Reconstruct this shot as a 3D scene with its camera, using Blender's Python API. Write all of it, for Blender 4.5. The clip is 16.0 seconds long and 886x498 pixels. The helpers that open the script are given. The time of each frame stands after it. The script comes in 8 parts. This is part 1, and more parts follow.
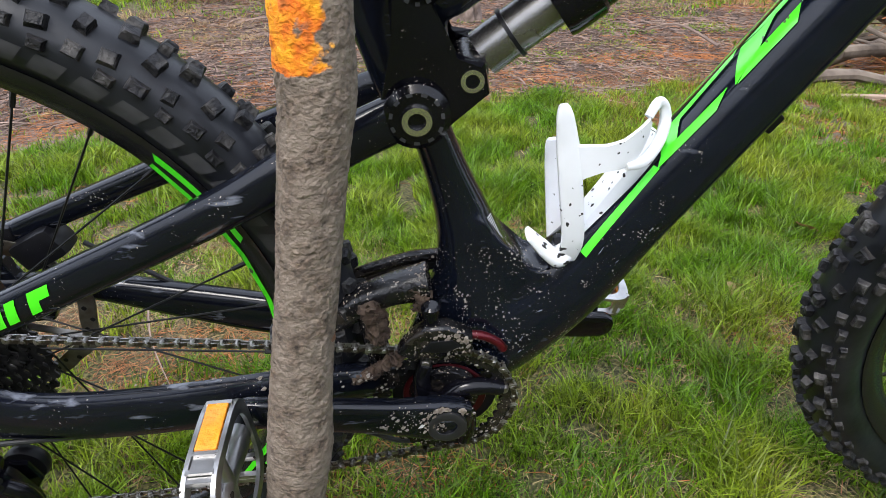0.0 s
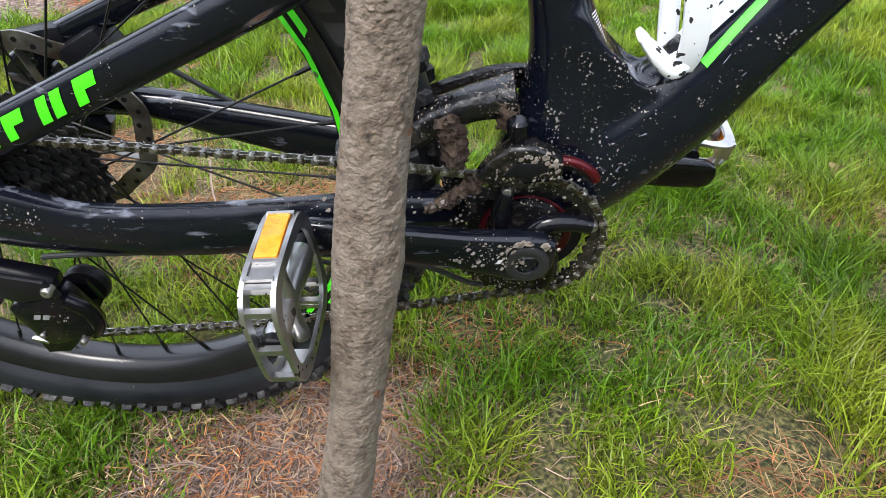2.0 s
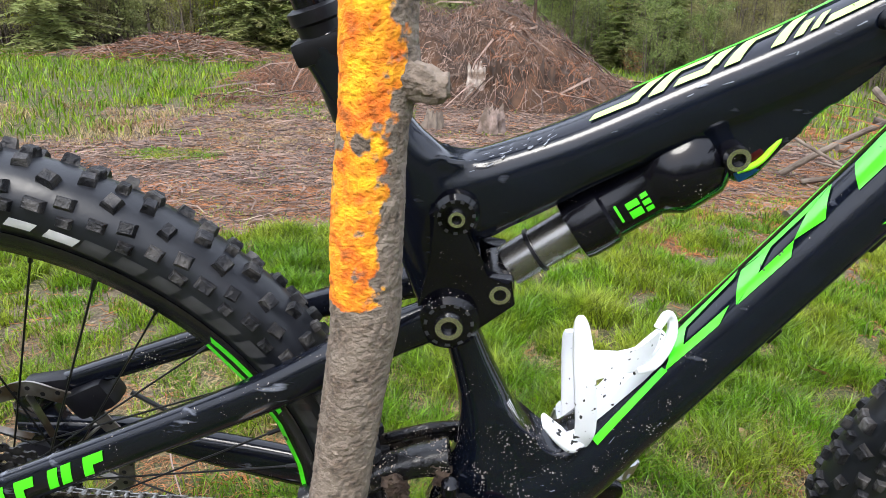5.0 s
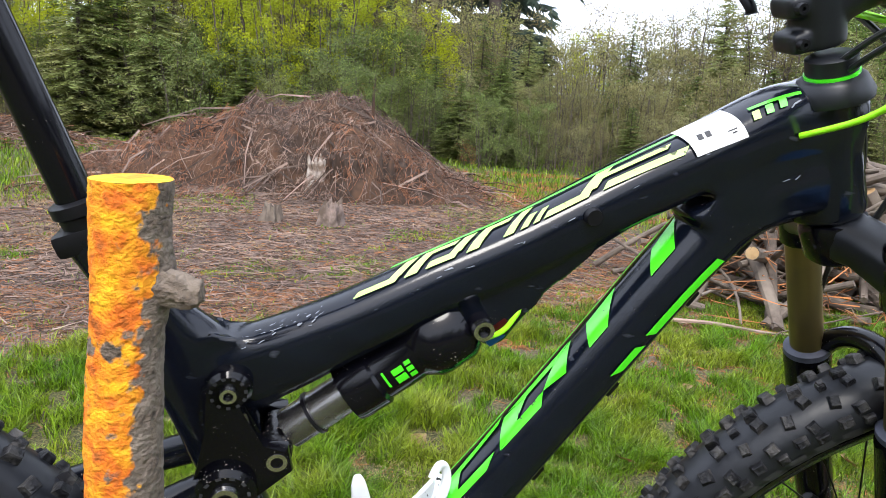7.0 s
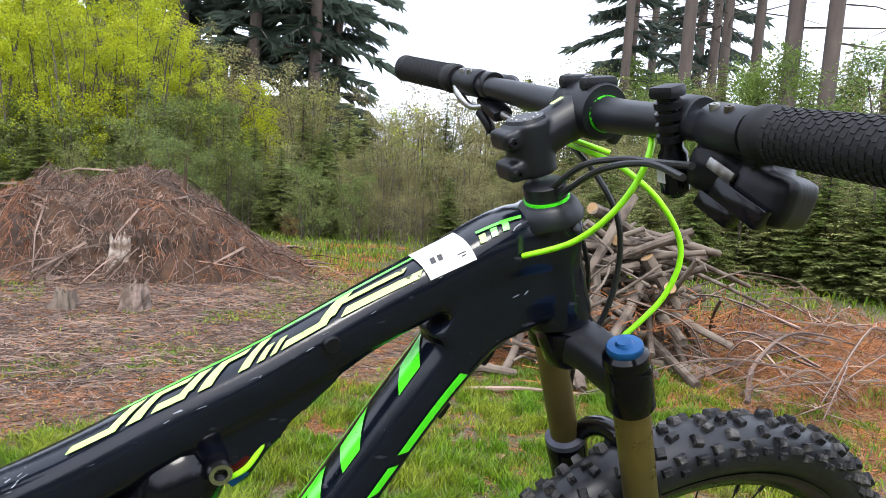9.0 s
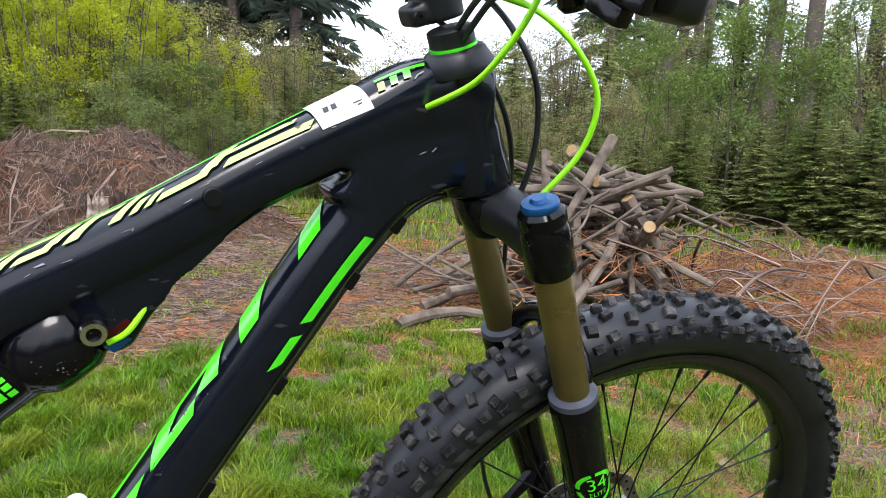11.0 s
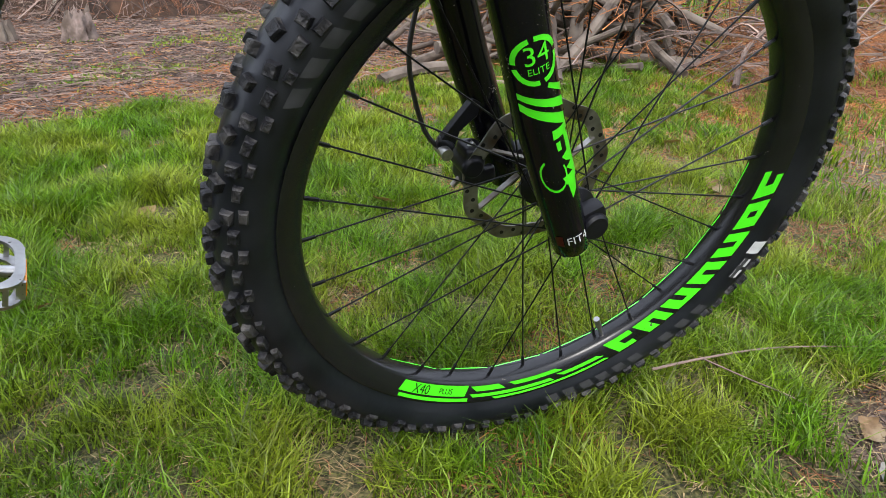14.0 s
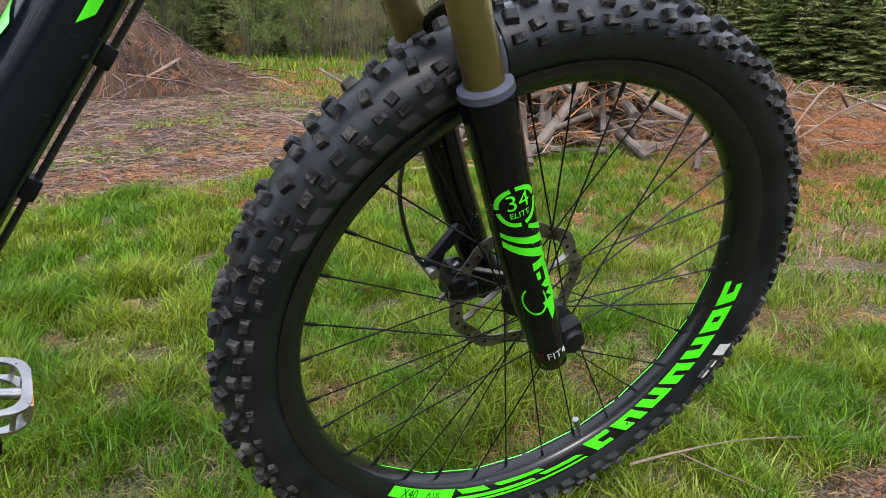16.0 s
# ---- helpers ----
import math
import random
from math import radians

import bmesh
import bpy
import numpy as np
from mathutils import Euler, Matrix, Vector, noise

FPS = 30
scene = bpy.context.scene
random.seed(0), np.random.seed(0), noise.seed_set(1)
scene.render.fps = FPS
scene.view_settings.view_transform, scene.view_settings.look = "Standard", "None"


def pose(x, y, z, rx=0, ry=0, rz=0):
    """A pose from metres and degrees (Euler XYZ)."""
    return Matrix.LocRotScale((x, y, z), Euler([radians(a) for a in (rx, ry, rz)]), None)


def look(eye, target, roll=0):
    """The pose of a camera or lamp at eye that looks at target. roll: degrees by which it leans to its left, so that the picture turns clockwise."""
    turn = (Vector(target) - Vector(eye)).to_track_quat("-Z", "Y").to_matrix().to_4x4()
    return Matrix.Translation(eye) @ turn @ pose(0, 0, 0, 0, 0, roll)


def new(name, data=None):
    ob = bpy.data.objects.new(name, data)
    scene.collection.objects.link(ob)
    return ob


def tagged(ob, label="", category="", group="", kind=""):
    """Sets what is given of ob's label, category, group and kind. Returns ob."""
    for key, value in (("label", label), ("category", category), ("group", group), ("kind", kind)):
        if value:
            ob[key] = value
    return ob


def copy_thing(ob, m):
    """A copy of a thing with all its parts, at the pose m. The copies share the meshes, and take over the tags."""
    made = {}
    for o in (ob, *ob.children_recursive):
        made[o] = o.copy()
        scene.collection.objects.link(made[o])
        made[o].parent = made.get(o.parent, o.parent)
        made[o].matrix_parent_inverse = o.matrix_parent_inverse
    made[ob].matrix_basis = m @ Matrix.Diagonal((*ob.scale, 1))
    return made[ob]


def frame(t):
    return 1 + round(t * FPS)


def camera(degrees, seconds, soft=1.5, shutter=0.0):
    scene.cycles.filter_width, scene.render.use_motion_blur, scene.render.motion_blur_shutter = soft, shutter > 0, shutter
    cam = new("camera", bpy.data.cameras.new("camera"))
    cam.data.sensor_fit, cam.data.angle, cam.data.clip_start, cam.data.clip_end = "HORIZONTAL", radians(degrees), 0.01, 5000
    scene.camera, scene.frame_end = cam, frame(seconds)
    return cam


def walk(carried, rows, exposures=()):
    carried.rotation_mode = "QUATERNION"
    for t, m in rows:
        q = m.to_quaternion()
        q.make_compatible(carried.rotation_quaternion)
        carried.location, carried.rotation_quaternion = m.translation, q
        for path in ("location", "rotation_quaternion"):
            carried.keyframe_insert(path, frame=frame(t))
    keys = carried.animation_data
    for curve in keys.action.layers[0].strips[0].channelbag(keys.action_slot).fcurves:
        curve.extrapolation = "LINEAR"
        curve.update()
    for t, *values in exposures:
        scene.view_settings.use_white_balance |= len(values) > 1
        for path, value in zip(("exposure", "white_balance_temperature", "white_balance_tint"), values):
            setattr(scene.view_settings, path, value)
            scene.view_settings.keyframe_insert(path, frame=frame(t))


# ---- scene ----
cam = camera(66.5, 16.0, 0.4)
PATH = [
    (0, (-0.02, -0.593, 0.742), (0.051, 1.181, -0.18), -0.8),
    (0.5, (-0.024, -0.589, 0.684), (-0.069, 1.151, -0.301), -1.4),
    (1, (-0.031, -0.577, 0.663), (-0.088, 1.125, -0.385), -1.3),
    (1.5, (-0.038, -0.574, 0.646), (-0.15, 1.071, -0.485), -2.1),
    (2, (-0.04, -0.569, 0.649), (-0.143, 1.056, -0.513), -1.4),
    (2.5, (-0.036, -0.572, 0.669), (-0.13, 1.046, -0.503), -1.6),
    (3, (-0.03, -0.581, 0.716), (-0.101, 1.104, -0.359), -1.3),
    (3.5, (-0.028, -0.591, 0.754), (-0.065, 1.161, -0.208), -0.3),
    (4, (-0.031, -0.596, 0.789), (-0.058, 1.212, -0.065), 0.4),
    (4.2, (-0.032, -0.598, 0.803), (-0.054, 1.226, -0.019), 0.5),
    (6.3, (-0.029, -0.631, 0.891), (0.17, 1.3, 0.409), 3.6),
    (6.5, (-0.015, -0.633, 0.903), (0.241, 1.295, 0.433), 3.2),
    (7, (0.023, -0.634, 0.922), (0.485, 1.264, 0.496), 3.8),
    (7.5, (0.058, -0.635, 0.939), (0.683, 1.227, 0.56), 3.7),
    (8, (0.077, -0.642, 0.962), (0.856, 1.176, 0.668), 3.8),
    (8.5, (0.08, -0.641, 0.972), (0.968, 1.137, 0.751), 4.0),
    (8.7, (0.084, -0.643, 0.976), (0.997, 1.126, 0.779), 3.9),
    (10.8, (0.168, -0.664, 0.9), (1.114, 1.078, 0.637), 2.1),
    (11, (0.176, -0.659, 0.885), (1.119, 1.078, 0.576), 2.0),
    (11.5, (0.205, -0.643, 0.826), (1.12, 1.081, 0.388), 1.5),
    (12, (0.229, -0.634, 0.782), (1.138, 1.058, 0.225), 0.9),
    (12.5, (0.251, -0.621, 0.734), (1.123, 1.054, 0.074), 0.7),
    (13, (0.269, -0.617, 0.694), (1.101, 1.043, -0.05), 0.4),
    (13.5, (0.289, -0.616, 0.658), (1.126, 1.012, -0.146), 0.9),
    (14, (0.307, -0.619, 0.637), (1.16, 0.974, -0.22), 0.6),
    (14.5, (0.323, -0.623, 0.633), (1.2, 0.933, -0.267), 0.3),
    (15, (0.328, -0.627, 0.647), (1.248, 0.926, -0.214), 0.1),
    (15.5, (0.316, -0.627, 0.669), (1.254, 0.945, -0.137), 0.9),
    (16, (0.279, -0.635, 0.708), (1.236, 0.987, 0.036), 1.0),
]
walk(cam, [(t, look(eye, target, roll)) for t, eye, target, roll in PATH],
     exposures=[(0.0, 1.0), (1.0, 1.1), (2.0, 1.34), (2.5, 1.46), (3.5, 1.74), (4.2, 1.56), (6.5, 1.10), (8.5, 1.10), (11.0, 0.99), (12.5, 1.26), (14.5, 0.93), (16.0, 0.95)])

# ---- light ----
world = bpy.data.worlds.new("overcast")
scene.world = world
world.use_nodes = True
wt = world.node_tree
wbg = wt.nodes["Background"]
sky = wt.nodes.new("ShaderNodeTexSky")
sky.sky_type = "NISHITA"
sky.sun_disc = False
sky.sun_elevation, sky.sun_rotation = radians(50), radians(200)
sky.air_density, sky.dust_density, sky.ozone_density = 1.0, 4.0, 1.0
cloud = wt.nodes.new("ShaderNodeMixRGB")
cloud.inputs[0].default_value = 0.8
cloud.inputs[2].default_value = (8.0, 8.7, 10.3, 1)
wt.links.new(sky.outputs[0], cloud.inputs[1])
wt.links.new(cloud.outputs[0], wbg.inputs[0])
wbg.inputs[1].default_value = 0.142
sun_data = bpy.data.lights.new("sun", "SUN")
sun_data.energy, sun_data.angle, sun_data.color = 1.4, radians(22), (1.0, 0.97, 0.92)
sun = new("sun", sun_data)
sun.matrix_world = look((-3, -6, 10), (0, 0, 0))


# ---- materials ----
def material(name, base, rough=0.6, metal=0.0, vary=0.15, scale=30.0, bump=0.1, bump_scale=None, specks=None, second=None, island=0.0, coat=0.0, stretch=(1, 1, 1), mix_scale=None, spec=0.5, trans=0.0, sharp=(0.42, 0.62), cracks=None, low=None):
    """A procedural surface: base colour with fine grain, a second colour in blotches, and specks of dirt."""
    m = bpy.data.materials.new(name)
    m.use_nodes = True
    nt = m.node_tree
    bs = nt.nodes["Principled BSDF"]
    N, L = nt.nodes.new, nt.links.new
    tc = N("ShaderNodeTexCoord")
    mp = N("ShaderNodeMapping")
    mp.inputs["Scale"].default_value = stretch
    L(tc.outputs["Object"], mp.inputs["Vector"])
    vec = mp.outputs["Vector"]
    n1 = N("ShaderNodeTexNoise")
    n1.inputs["Scale"].default_value, n1.inputs["Detail"].default_value = scale, 6
    L(vec, n1.inputs["Vector"])
    dark = tuple(c * (1 - vary) for c in base)
    light = tuple(min(1, c * (1 + vary)) for c in base)
    ramp = N("ShaderNodeValToRGB")
    ramp.color_ramp.elements[0].position, ramp.color_ramp.elements[1].position = 0.3, 0.7
    ramp.color_ramp.elements[0].color, ramp.color_ramp.elements[1].color = (*dark, 1), (*light, 1)
    L(n1.outputs["Fac"], ramp.inputs["Fac"])
    col = ramp.outputs["Color"]
    if second:
        n2 = N("ShaderNodeTexNoise")
        n2.inputs["Scale"].default_value, n2.inputs["Detail"].default_value = mix_scale or scale * 0.2, 5
        L(vec, n2.inputs["Vector"])
        r2 = N("ShaderNodeValToRGB")
        r2.color_ramp.elements[0].position, r2.color_ramp.elements[1].position = sharp
        L(n2.outputs["Fac"], r2.inputs["Fac"])
        mx = N("ShaderNodeMixRGB")
        mx.inputs[2].default_value = (*second, 1)
        L(r2.outputs["Color"], mx.inputs[0])
        L(col, mx.inputs[1])
        col = mx.outputs["Color"]
    if cracks:
        vo = N("ShaderNodeTexVoronoi")
        vo.feature = "DISTANCE_TO_EDGE"
        vo.inputs["Scale"].default_value = cracks[0]
        wv = N("ShaderNodeVectorMath")
        wv.operation = "MULTIPLY_ADD"
        L(n1.outputs["Color"], wv.inputs[0])
        wv.inputs[1].default_value = (cracks[2],) * 3
        L(vec, wv.inputs[2])
        L(wv.outputs[0], vo.inputs["Vector"])
        rc = N("ShaderNodeValToRGB")
        rc.color_ramp.elements[0].position, rc.color_ramp.elements[1].position = 0.0, 0.12
        rc.color_ramp.elements[0].color, rc.color_ramp.elements[1].color = (1, 1, 1, 1), (0, 0, 0, 1)
        L(vo.outputs["Distance"], rc.inputs["Fac"])
        mx = N("ShaderNodeMixRGB")
        mx.inputs[2].default_value = (*cracks[1], 1)
        L(rc.outputs["Color"], mx.inputs[0])
        L(col, mx.inputs[1])
        col = mx.outputs["Color"]
    rough_out = None
    if specks:
        sp_col, sp_scale, sp_amount = specks
        nd = N("ShaderNodeTexNoise")
        nd.inputs["Scale"].default_value = sp_scale * 0.8
        L(tc.outputs["Object"], nd.inputs["Vector"])
        dv = N("ShaderNodeVectorMath")
        dv.operation = "MULTIPLY_ADD"
        L(nd.outputs["Color"], dv.inputs[0])
        dv.inputs[1].default_value = (1.6 / sp_scale,) * 3
        L(tc.outputs["Object"], dv.inputs[2])
        vo = N("ShaderNodeTexVoronoi")
        vo.inputs["Scale"].default_value = sp_scale
        L(dv.outputs[0], vo.inputs["Vector"])
        n3 = N("ShaderNodeTexNoise")
        n3.inputs["Scale"].default_value = sp_scale * 0.09
        L(tc.outputs["Object"], n3.inputs["Vector"])
        sb = N("ShaderNodeMath")
        sb.operation = "MULTIPLY_ADD"
        L(n3.outputs["Fac"], sb.inputs[0])
        sb.inputs[1].default_value, sb.inputs[2].default_value = 0.9, sp_amount - 0.45
        amount = sb.outputs[0]
        if low:
            sx = N("ShaderNodeSeparateXYZ")
            L(tc.outputs["Object"], sx.inputs[0])
            fall = N("ShaderNodeMapRange")
            fall.inputs["From Min"].default_value, fall.inputs["From Max"].default_value = low[0], low[1]
            fall.inputs["To Min"].default_value, fall.inputs["To Max"].default_value = 0.0, low[2]
            L(sx.outputs["Z"], fall.inputs["Value"])
            su = N("ShaderNodeMath")
            su.operation = "SUBTRACT"
            L(amount, su.inputs[0])
            L(fall.outputs[0], su.inputs[1])
            amount = su.outputs[0]
        size = N("ShaderNodeMath")
        size.operation = "MULTIPLY"
        sr = N("ShaderNodeSeparateColor")
        L(vo.outputs["Color"], sr.inputs[0])
        pw = N("ShaderNodeMath")
        pw.operation = "POWER"
        L(sr.outputs[0], pw.inputs[0])
        pw.inputs[1].default_value = 1.5
        db = N("ShaderNodeMath")
        db.operation = "MULTIPLY"
        L(pw.outputs[0], db.inputs[0])
        db.inputs[1].default_value = 1.7
        L(amount, size.inputs[0])
        L(db.outputs[0], size.inputs[1])
        lt = N("ShaderNodeMath")
        lt.operation = "LESS_THAN"
        L(vo.outputs["Distance"], lt.inputs[0])
        L(size.outputs[0], lt.inputs[1])
        mx = N("ShaderNodeMixRGB")
        mx.inputs[2].default_value = (*sp_col, 1)
        L(lt.outputs[0], mx.inputs[0])
        L(col, mx.inputs[1])
        col = mx.outputs["Color"]
        rr = N("ShaderNodeMapRange")
        rr.inputs["To Min"].default_value, rr.inputs["To Max"].default_value = rough, 0.9
        L(lt.outputs[0], rr.inputs["Value"])
        rough_out = rr.outputs[0]
    if island:
        ge = N("ShaderNodeNewGeometry")
        hs = N("ShaderNodeHueSaturation")
        mr = N("ShaderNodeMapRange")
        mr.inputs["To Min"].default_value, mr.inputs["To Max"].default_value = 1 - island, 1 + island
        L(ge.outputs["Random Per Island"], mr.inputs["Value"])
        L(mr.outputs[0], hs.inputs["Value"])
        L(col, hs.inputs["Color"])
        col = hs.outputs["Color"]
    L(col, bs.inputs["Base Color"])
    if rough_out is None:
        mr = N("ShaderNodeMapRange")
        mr.inputs["To Min"].default_value, mr.inputs["To Max"].default_value = max(0.03, rough - 0.1), min(1, rough + 0.1)
        L(n1.outputs["Fac"], mr.inputs["Value"])
        rough_out = mr.outputs[0]
    L(rough_out, bs.inputs["Roughness"])
    bs.inputs["Metallic"].default_value = metal
    bs.inputs["Specular IOR Level"].default_value = spec
    bs.inputs["Coat Weight"].default_value = coat
    bs.inputs["Coat Roughness"].default_value = 0.15
    if bump:
        nb = N("ShaderNodeTexNoise")
        nb.inputs["Scale"].default_value, nb.inputs["Detail"].default_value = bump_scale or scale * 2, 5
        L(vec, nb.inputs["Vector"])
        bp = N("ShaderNodeBump")
        bp.inputs["Strength"].default_value, bp.inputs["Distance"].default_value = bump, 0.004
        L(nb.outputs["Fac"], bp.inputs["Height"])
        L(bp.outputs["Normal"], bs.inputs["Normal"])
    if trans:
        tr = N("ShaderNodeBsdfTranslucent")
        L(col, tr.inputs["Color"])
        ms = N("ShaderNodeMixShader")
        ms.inputs[0].default_value = trans
        L(bs.outputs[0], ms.inputs[1])
        L(tr.outputs[0], ms.inputs[2])
        L(ms.outputs[0], nt.nodes["Material Output"].inputs["Surface"])
    return m


CLAY = (0.27, 0.235, 0.195)
FRAME_BLACK = material("satin_black_carbon", (0.0035, 0.005, 0.0105), 0.15, 0, 0.25, 60, 0.02, specks=(CLAY, 430, 0.20), second=(0.05, 0.055, 0.07), mix_scale=70, sharp=(0.67, 0.76), stretch=(0.5, 1, 1.6), spec=0.42, low=(0.42, 0.66, 0.26))
STAY_BLACK = material("scuffed_black_paint", (0.004, 0.005, 0.009), 0.15, 0, 0.25, 60, 0.03, specks=(CLAY, 360, 0.05), second=(0.13, 0.14, 0.17), mix_scale=60, sharp=(0.62, 0.70), stretch=(0.4, 1, 1.7), spec=0.4)
SMOOTH_BLACK = material("matte_black_alloy", (0.006, 0.007, 0.010), 0.42, 0, 0.3, 60, 0.03, specks=(CLAY, 320, -0.12), second=(0.014, 0.016, 0.022), mix_scale=18, sharp=(0.5, 0.8), spec=0.42)
GLOSS_BLACK = material("gloss_black", (0.003, 0.003, 0.005), 0.13, 0, 0.2, 40, 0.02, specks=(CLAY, 380, 0.03), spec=0.3)
DARK_PLASTIC = material("dark_plastic", (0.006, 0.006, 0.008), 0.38, 0, 0.3, 80, 0.05, specks=(CLAY, 380, -0.03), spec=0.25)
MUDDY = material("muddy_black_alloy", (0.005, 0.005, 0.006), 0.22, 0, 0.4, 60, 0.4, specks=((0.20, 0.165, 0.135), 380, 0.20), second=(0.022, 0.018, 0.015), mix_scale=45, sharp=(0.54, 0.62), spec=0.45)
MUD = material("dried_mud", (0.038, 0.022, 0.014), 0.95, 0, 0.45, 90, 0.9, second=(0.085, 0.056, 0.038), mix_scale=70)
# black rubber; the blue tint puts some sky sheen into its colour
RUBBER = material("dusty_rubber_sky_tint", (0.006, 0.007, 0.010), 0.36, 0, 0.35, 40, 0.12, second=(0.013, 0.014, 0.018), mix_scale=12, spec=0.38)
KNOB = material("muddy_tread_rubber", (0.008, 0.008, 0.010), 0.5, 0, 0.4, 90, 0.8, second=(0.075, 0.070, 0.066), mix_scale=55, sharp=(0.46, 0.72), island=0.25, spec=0.3)
RIM = material("black_rim", (0.008, 0.008, 0.009), 0.25, 0, 0.3, 50, 0.02, specks=(CLAY, 340, -0.12), spec=0.45)
SPOKE = material("black_spoke", (0.012, 0.012, 0.013), 0.35, 0.6, 0.2, 50, 0)
GREEN = material("neon_green_decal", (0.07, 0.86, 0.012), 0.30, 0, 0.06, 40, 0, specks=((0.05, 0.10, 0.03), 90, 0.05), spec=0.9, coat=1.0)
# decal green, paled to put the sky's reflection into the colour
SHEEN_LIME = material("lime_decal_sky_sheen", (0.52, 0.86, 0.20), 0.4, 0, 0.08, 40, 0, specks=((0.1, 0.12, 0.06), 90, 0.05))
LIME_CABLE = material("lime_cable_housing", (0.34, 0.95, 0.015), 0.35, 0, 0.05, 40, 0)
WHITE = material("white_plastic", (0.80, 0.82, 0.86), 0.35, 0, 0.05, 20, 0.02, specks=((0.02, 0.02, 0.02), 130, 0.13))
PAPER = material("white_sticker", (0.82, 0.82, 0.80), 0.5, 0, 0.03, 30, 0)
GREY_PRINT = material("grey_tyre_print", (0.034, 0.034, 0.037), 0.6, 0, 0.3, 70, 0)
WHITE_PRINT = material("white_print", (0.55, 0.55, 0.55), 0.5, 0, 0.2, 60, 0)
STEEL = material("worn_steel", (0.36, 0.35, 0.33), 0.34, 0.9, 0.3, 70, 0.1, second=(0.12, 0.105, 0.09), mix_scale=60)
ROTOR = material("brake_rotor_steel", (0.26, 0.25, 0.23), 0.38, 0.85, 0.3, 60, 0.05, second=(0.10, 0.07, 0.045), mix_scale=25)
ALLOY = material("brushed_alloy", (0.40, 0.395, 0.39), 0.30, 0.95, 0.2, 50, 0.1, specks=((0.06, 0.05, 0.04), 110, 0.12))
SHAFT = material("grey_shock_shaft", (0.22, 0.215, 0.21), 0.26, 0.9, 0.15, 30, 0)
CHROME = material("bolt_silver", (0.62, 0.62, 0.62), 0.22, 1.0, 0.15, 40, 0)
KASHIMA = material("bronze_stanchion", (0.21, 0.155, 0.05), 0.30, 0.75, 0.12, 25, 0, second=(0.16, 0.125, 0.05), mix_scale=10)
SEAL = material("dusty_fork_seal", (0.055, 0.06, 0.085), 0.6, 0, 0.3, 60, 0.1)
BLUE = material("blue_anodised", (0.01, 0.09, 0.26), 0.3, 0.5, 0.2, 40, 0)
RED = material("red_anodised", (0.07, 0.004, 0.008), 0.3, 0.5, 0.3, 40, 0.05, specks=(CLAY, 300, 0.02))
ORANGE_REFLECTOR = material("orange_reflector", (0.85, 0.26, 0.01), 0.25, 0, 0.2, 90, 0.5, coat=0.4)
CHAIN = material("greasy_chain_steel", (0.36, 0.35, 0.33), 0.30, 0.9, 0.25, 200, 0.1, second=(0.09, 0.075, 0.06), mix_scale=120, sharp=(0.46, 0.58))
CABLE = material("black_cable_housing", (0.016, 0.016, 0.018), 0.4, 0, 0.2, 60, 0)
GRIP = material("grip_rubber", (0.008, 0.008, 0.009), 0.6, 0, 0.3, 50, 0.2, spec=0.3)
BARK = material("grey_brown_bark", (0.118, 0.086, 0.064), 0.9, 0, 0.75, 210, 0.85, bump_scale=260, stretch=(1, 1, 1.2), second=(0.205, 0.163, 0.128), mix_scale=75, sharp=(0.34, 0.64), specks=((0.165, 0.075, 0.043), 22, 0.07))
# orange paint; the yellow blotches put sky reflection into its colour
SHEEN_ORANGE_PAINT = material("orange_paint_sky_sheen", (0.82, 0.26, 0.002), 0.55, 0, 0.2, 50, 0.9, bump_scale=60, second=(0.92, 0.60, 0.008), mix_scale=45)
CUT_WOOD = material("fresh_cut_wood", (0.36, 0.22, 0.10), 0.8, 0, 0.25, 30, 0.3, second=(0.40, 0.27, 0.14), mix_scale=9)
LOG = material("log_bark", (0.098, 0.074, 0.058), 0.9, 0, 0.45, 22, 0.8, second=(0.19, 0.152, 0.12), mix_scale=7)
TWIG = material("dry_twig", (0.150, 0.104, 0.086), 0.9, 0, 0.35, 20, 0.3, second=(0.25, 0.175, 0.138), mix_scale=2, island=0.75)
RED_NEEDLE = material("dead_orange_needles", (0.36, 0.135, 0.045), 0.85, 0, 0.3, 12, 0.1, second=(0.21, 0.095, 0.045), mix_scale=3, island=0.5)
RUST_TWIG = material("rusty_dead_twigs", (0.235, 0.098, 0.047), 0.85, 0, 0.3, 12, 0.1, second=(0.14, 0.068, 0.04), mix_scale=3, island=0.6)
STRAW = material("dry_straw", (0.36, 0.27, 0.135), 0.8, 0, 0.25, 8, 0, second=(0.22, 0.13, 0.06), mix_scale=2, island=0.5, trans=0.2)
GRASS = material("spring_grass", (0.105, 0.217, 0.006), 0.42, 0, 0.25, 3, 0, second=(0.215, 0.270, 0.018), mix_scale=3.4, island=0.75, trans=0.36, spec=0.45)
BLUE_SPRUCE = material("bluish_spruce_needles", (0.150, 0.200, 0.052), 0.7, 0, 0.3, 2, 0, second=(0.21, 0.235, 0.078), mix_scale=0.6, island=0.45, trans=0.5)
ROTTEN = material("rotten_stump_wood", (0.050, 0.030, 0.020), 0.9, 0, 0.5, 26, 1.0, second=(0.12, 0.055, 0.028), mix_scale=9, sharp=(0.52, 0.70), stretch=(1, 1, 0.35))
PALE_WOOD = material("weathered_pale_wood", (0.22, 0.165, 0.14), 0.9, 0, 0.35, 30, 0.8, second=(0.11, 0.08, 0.06), mix_scale=12)
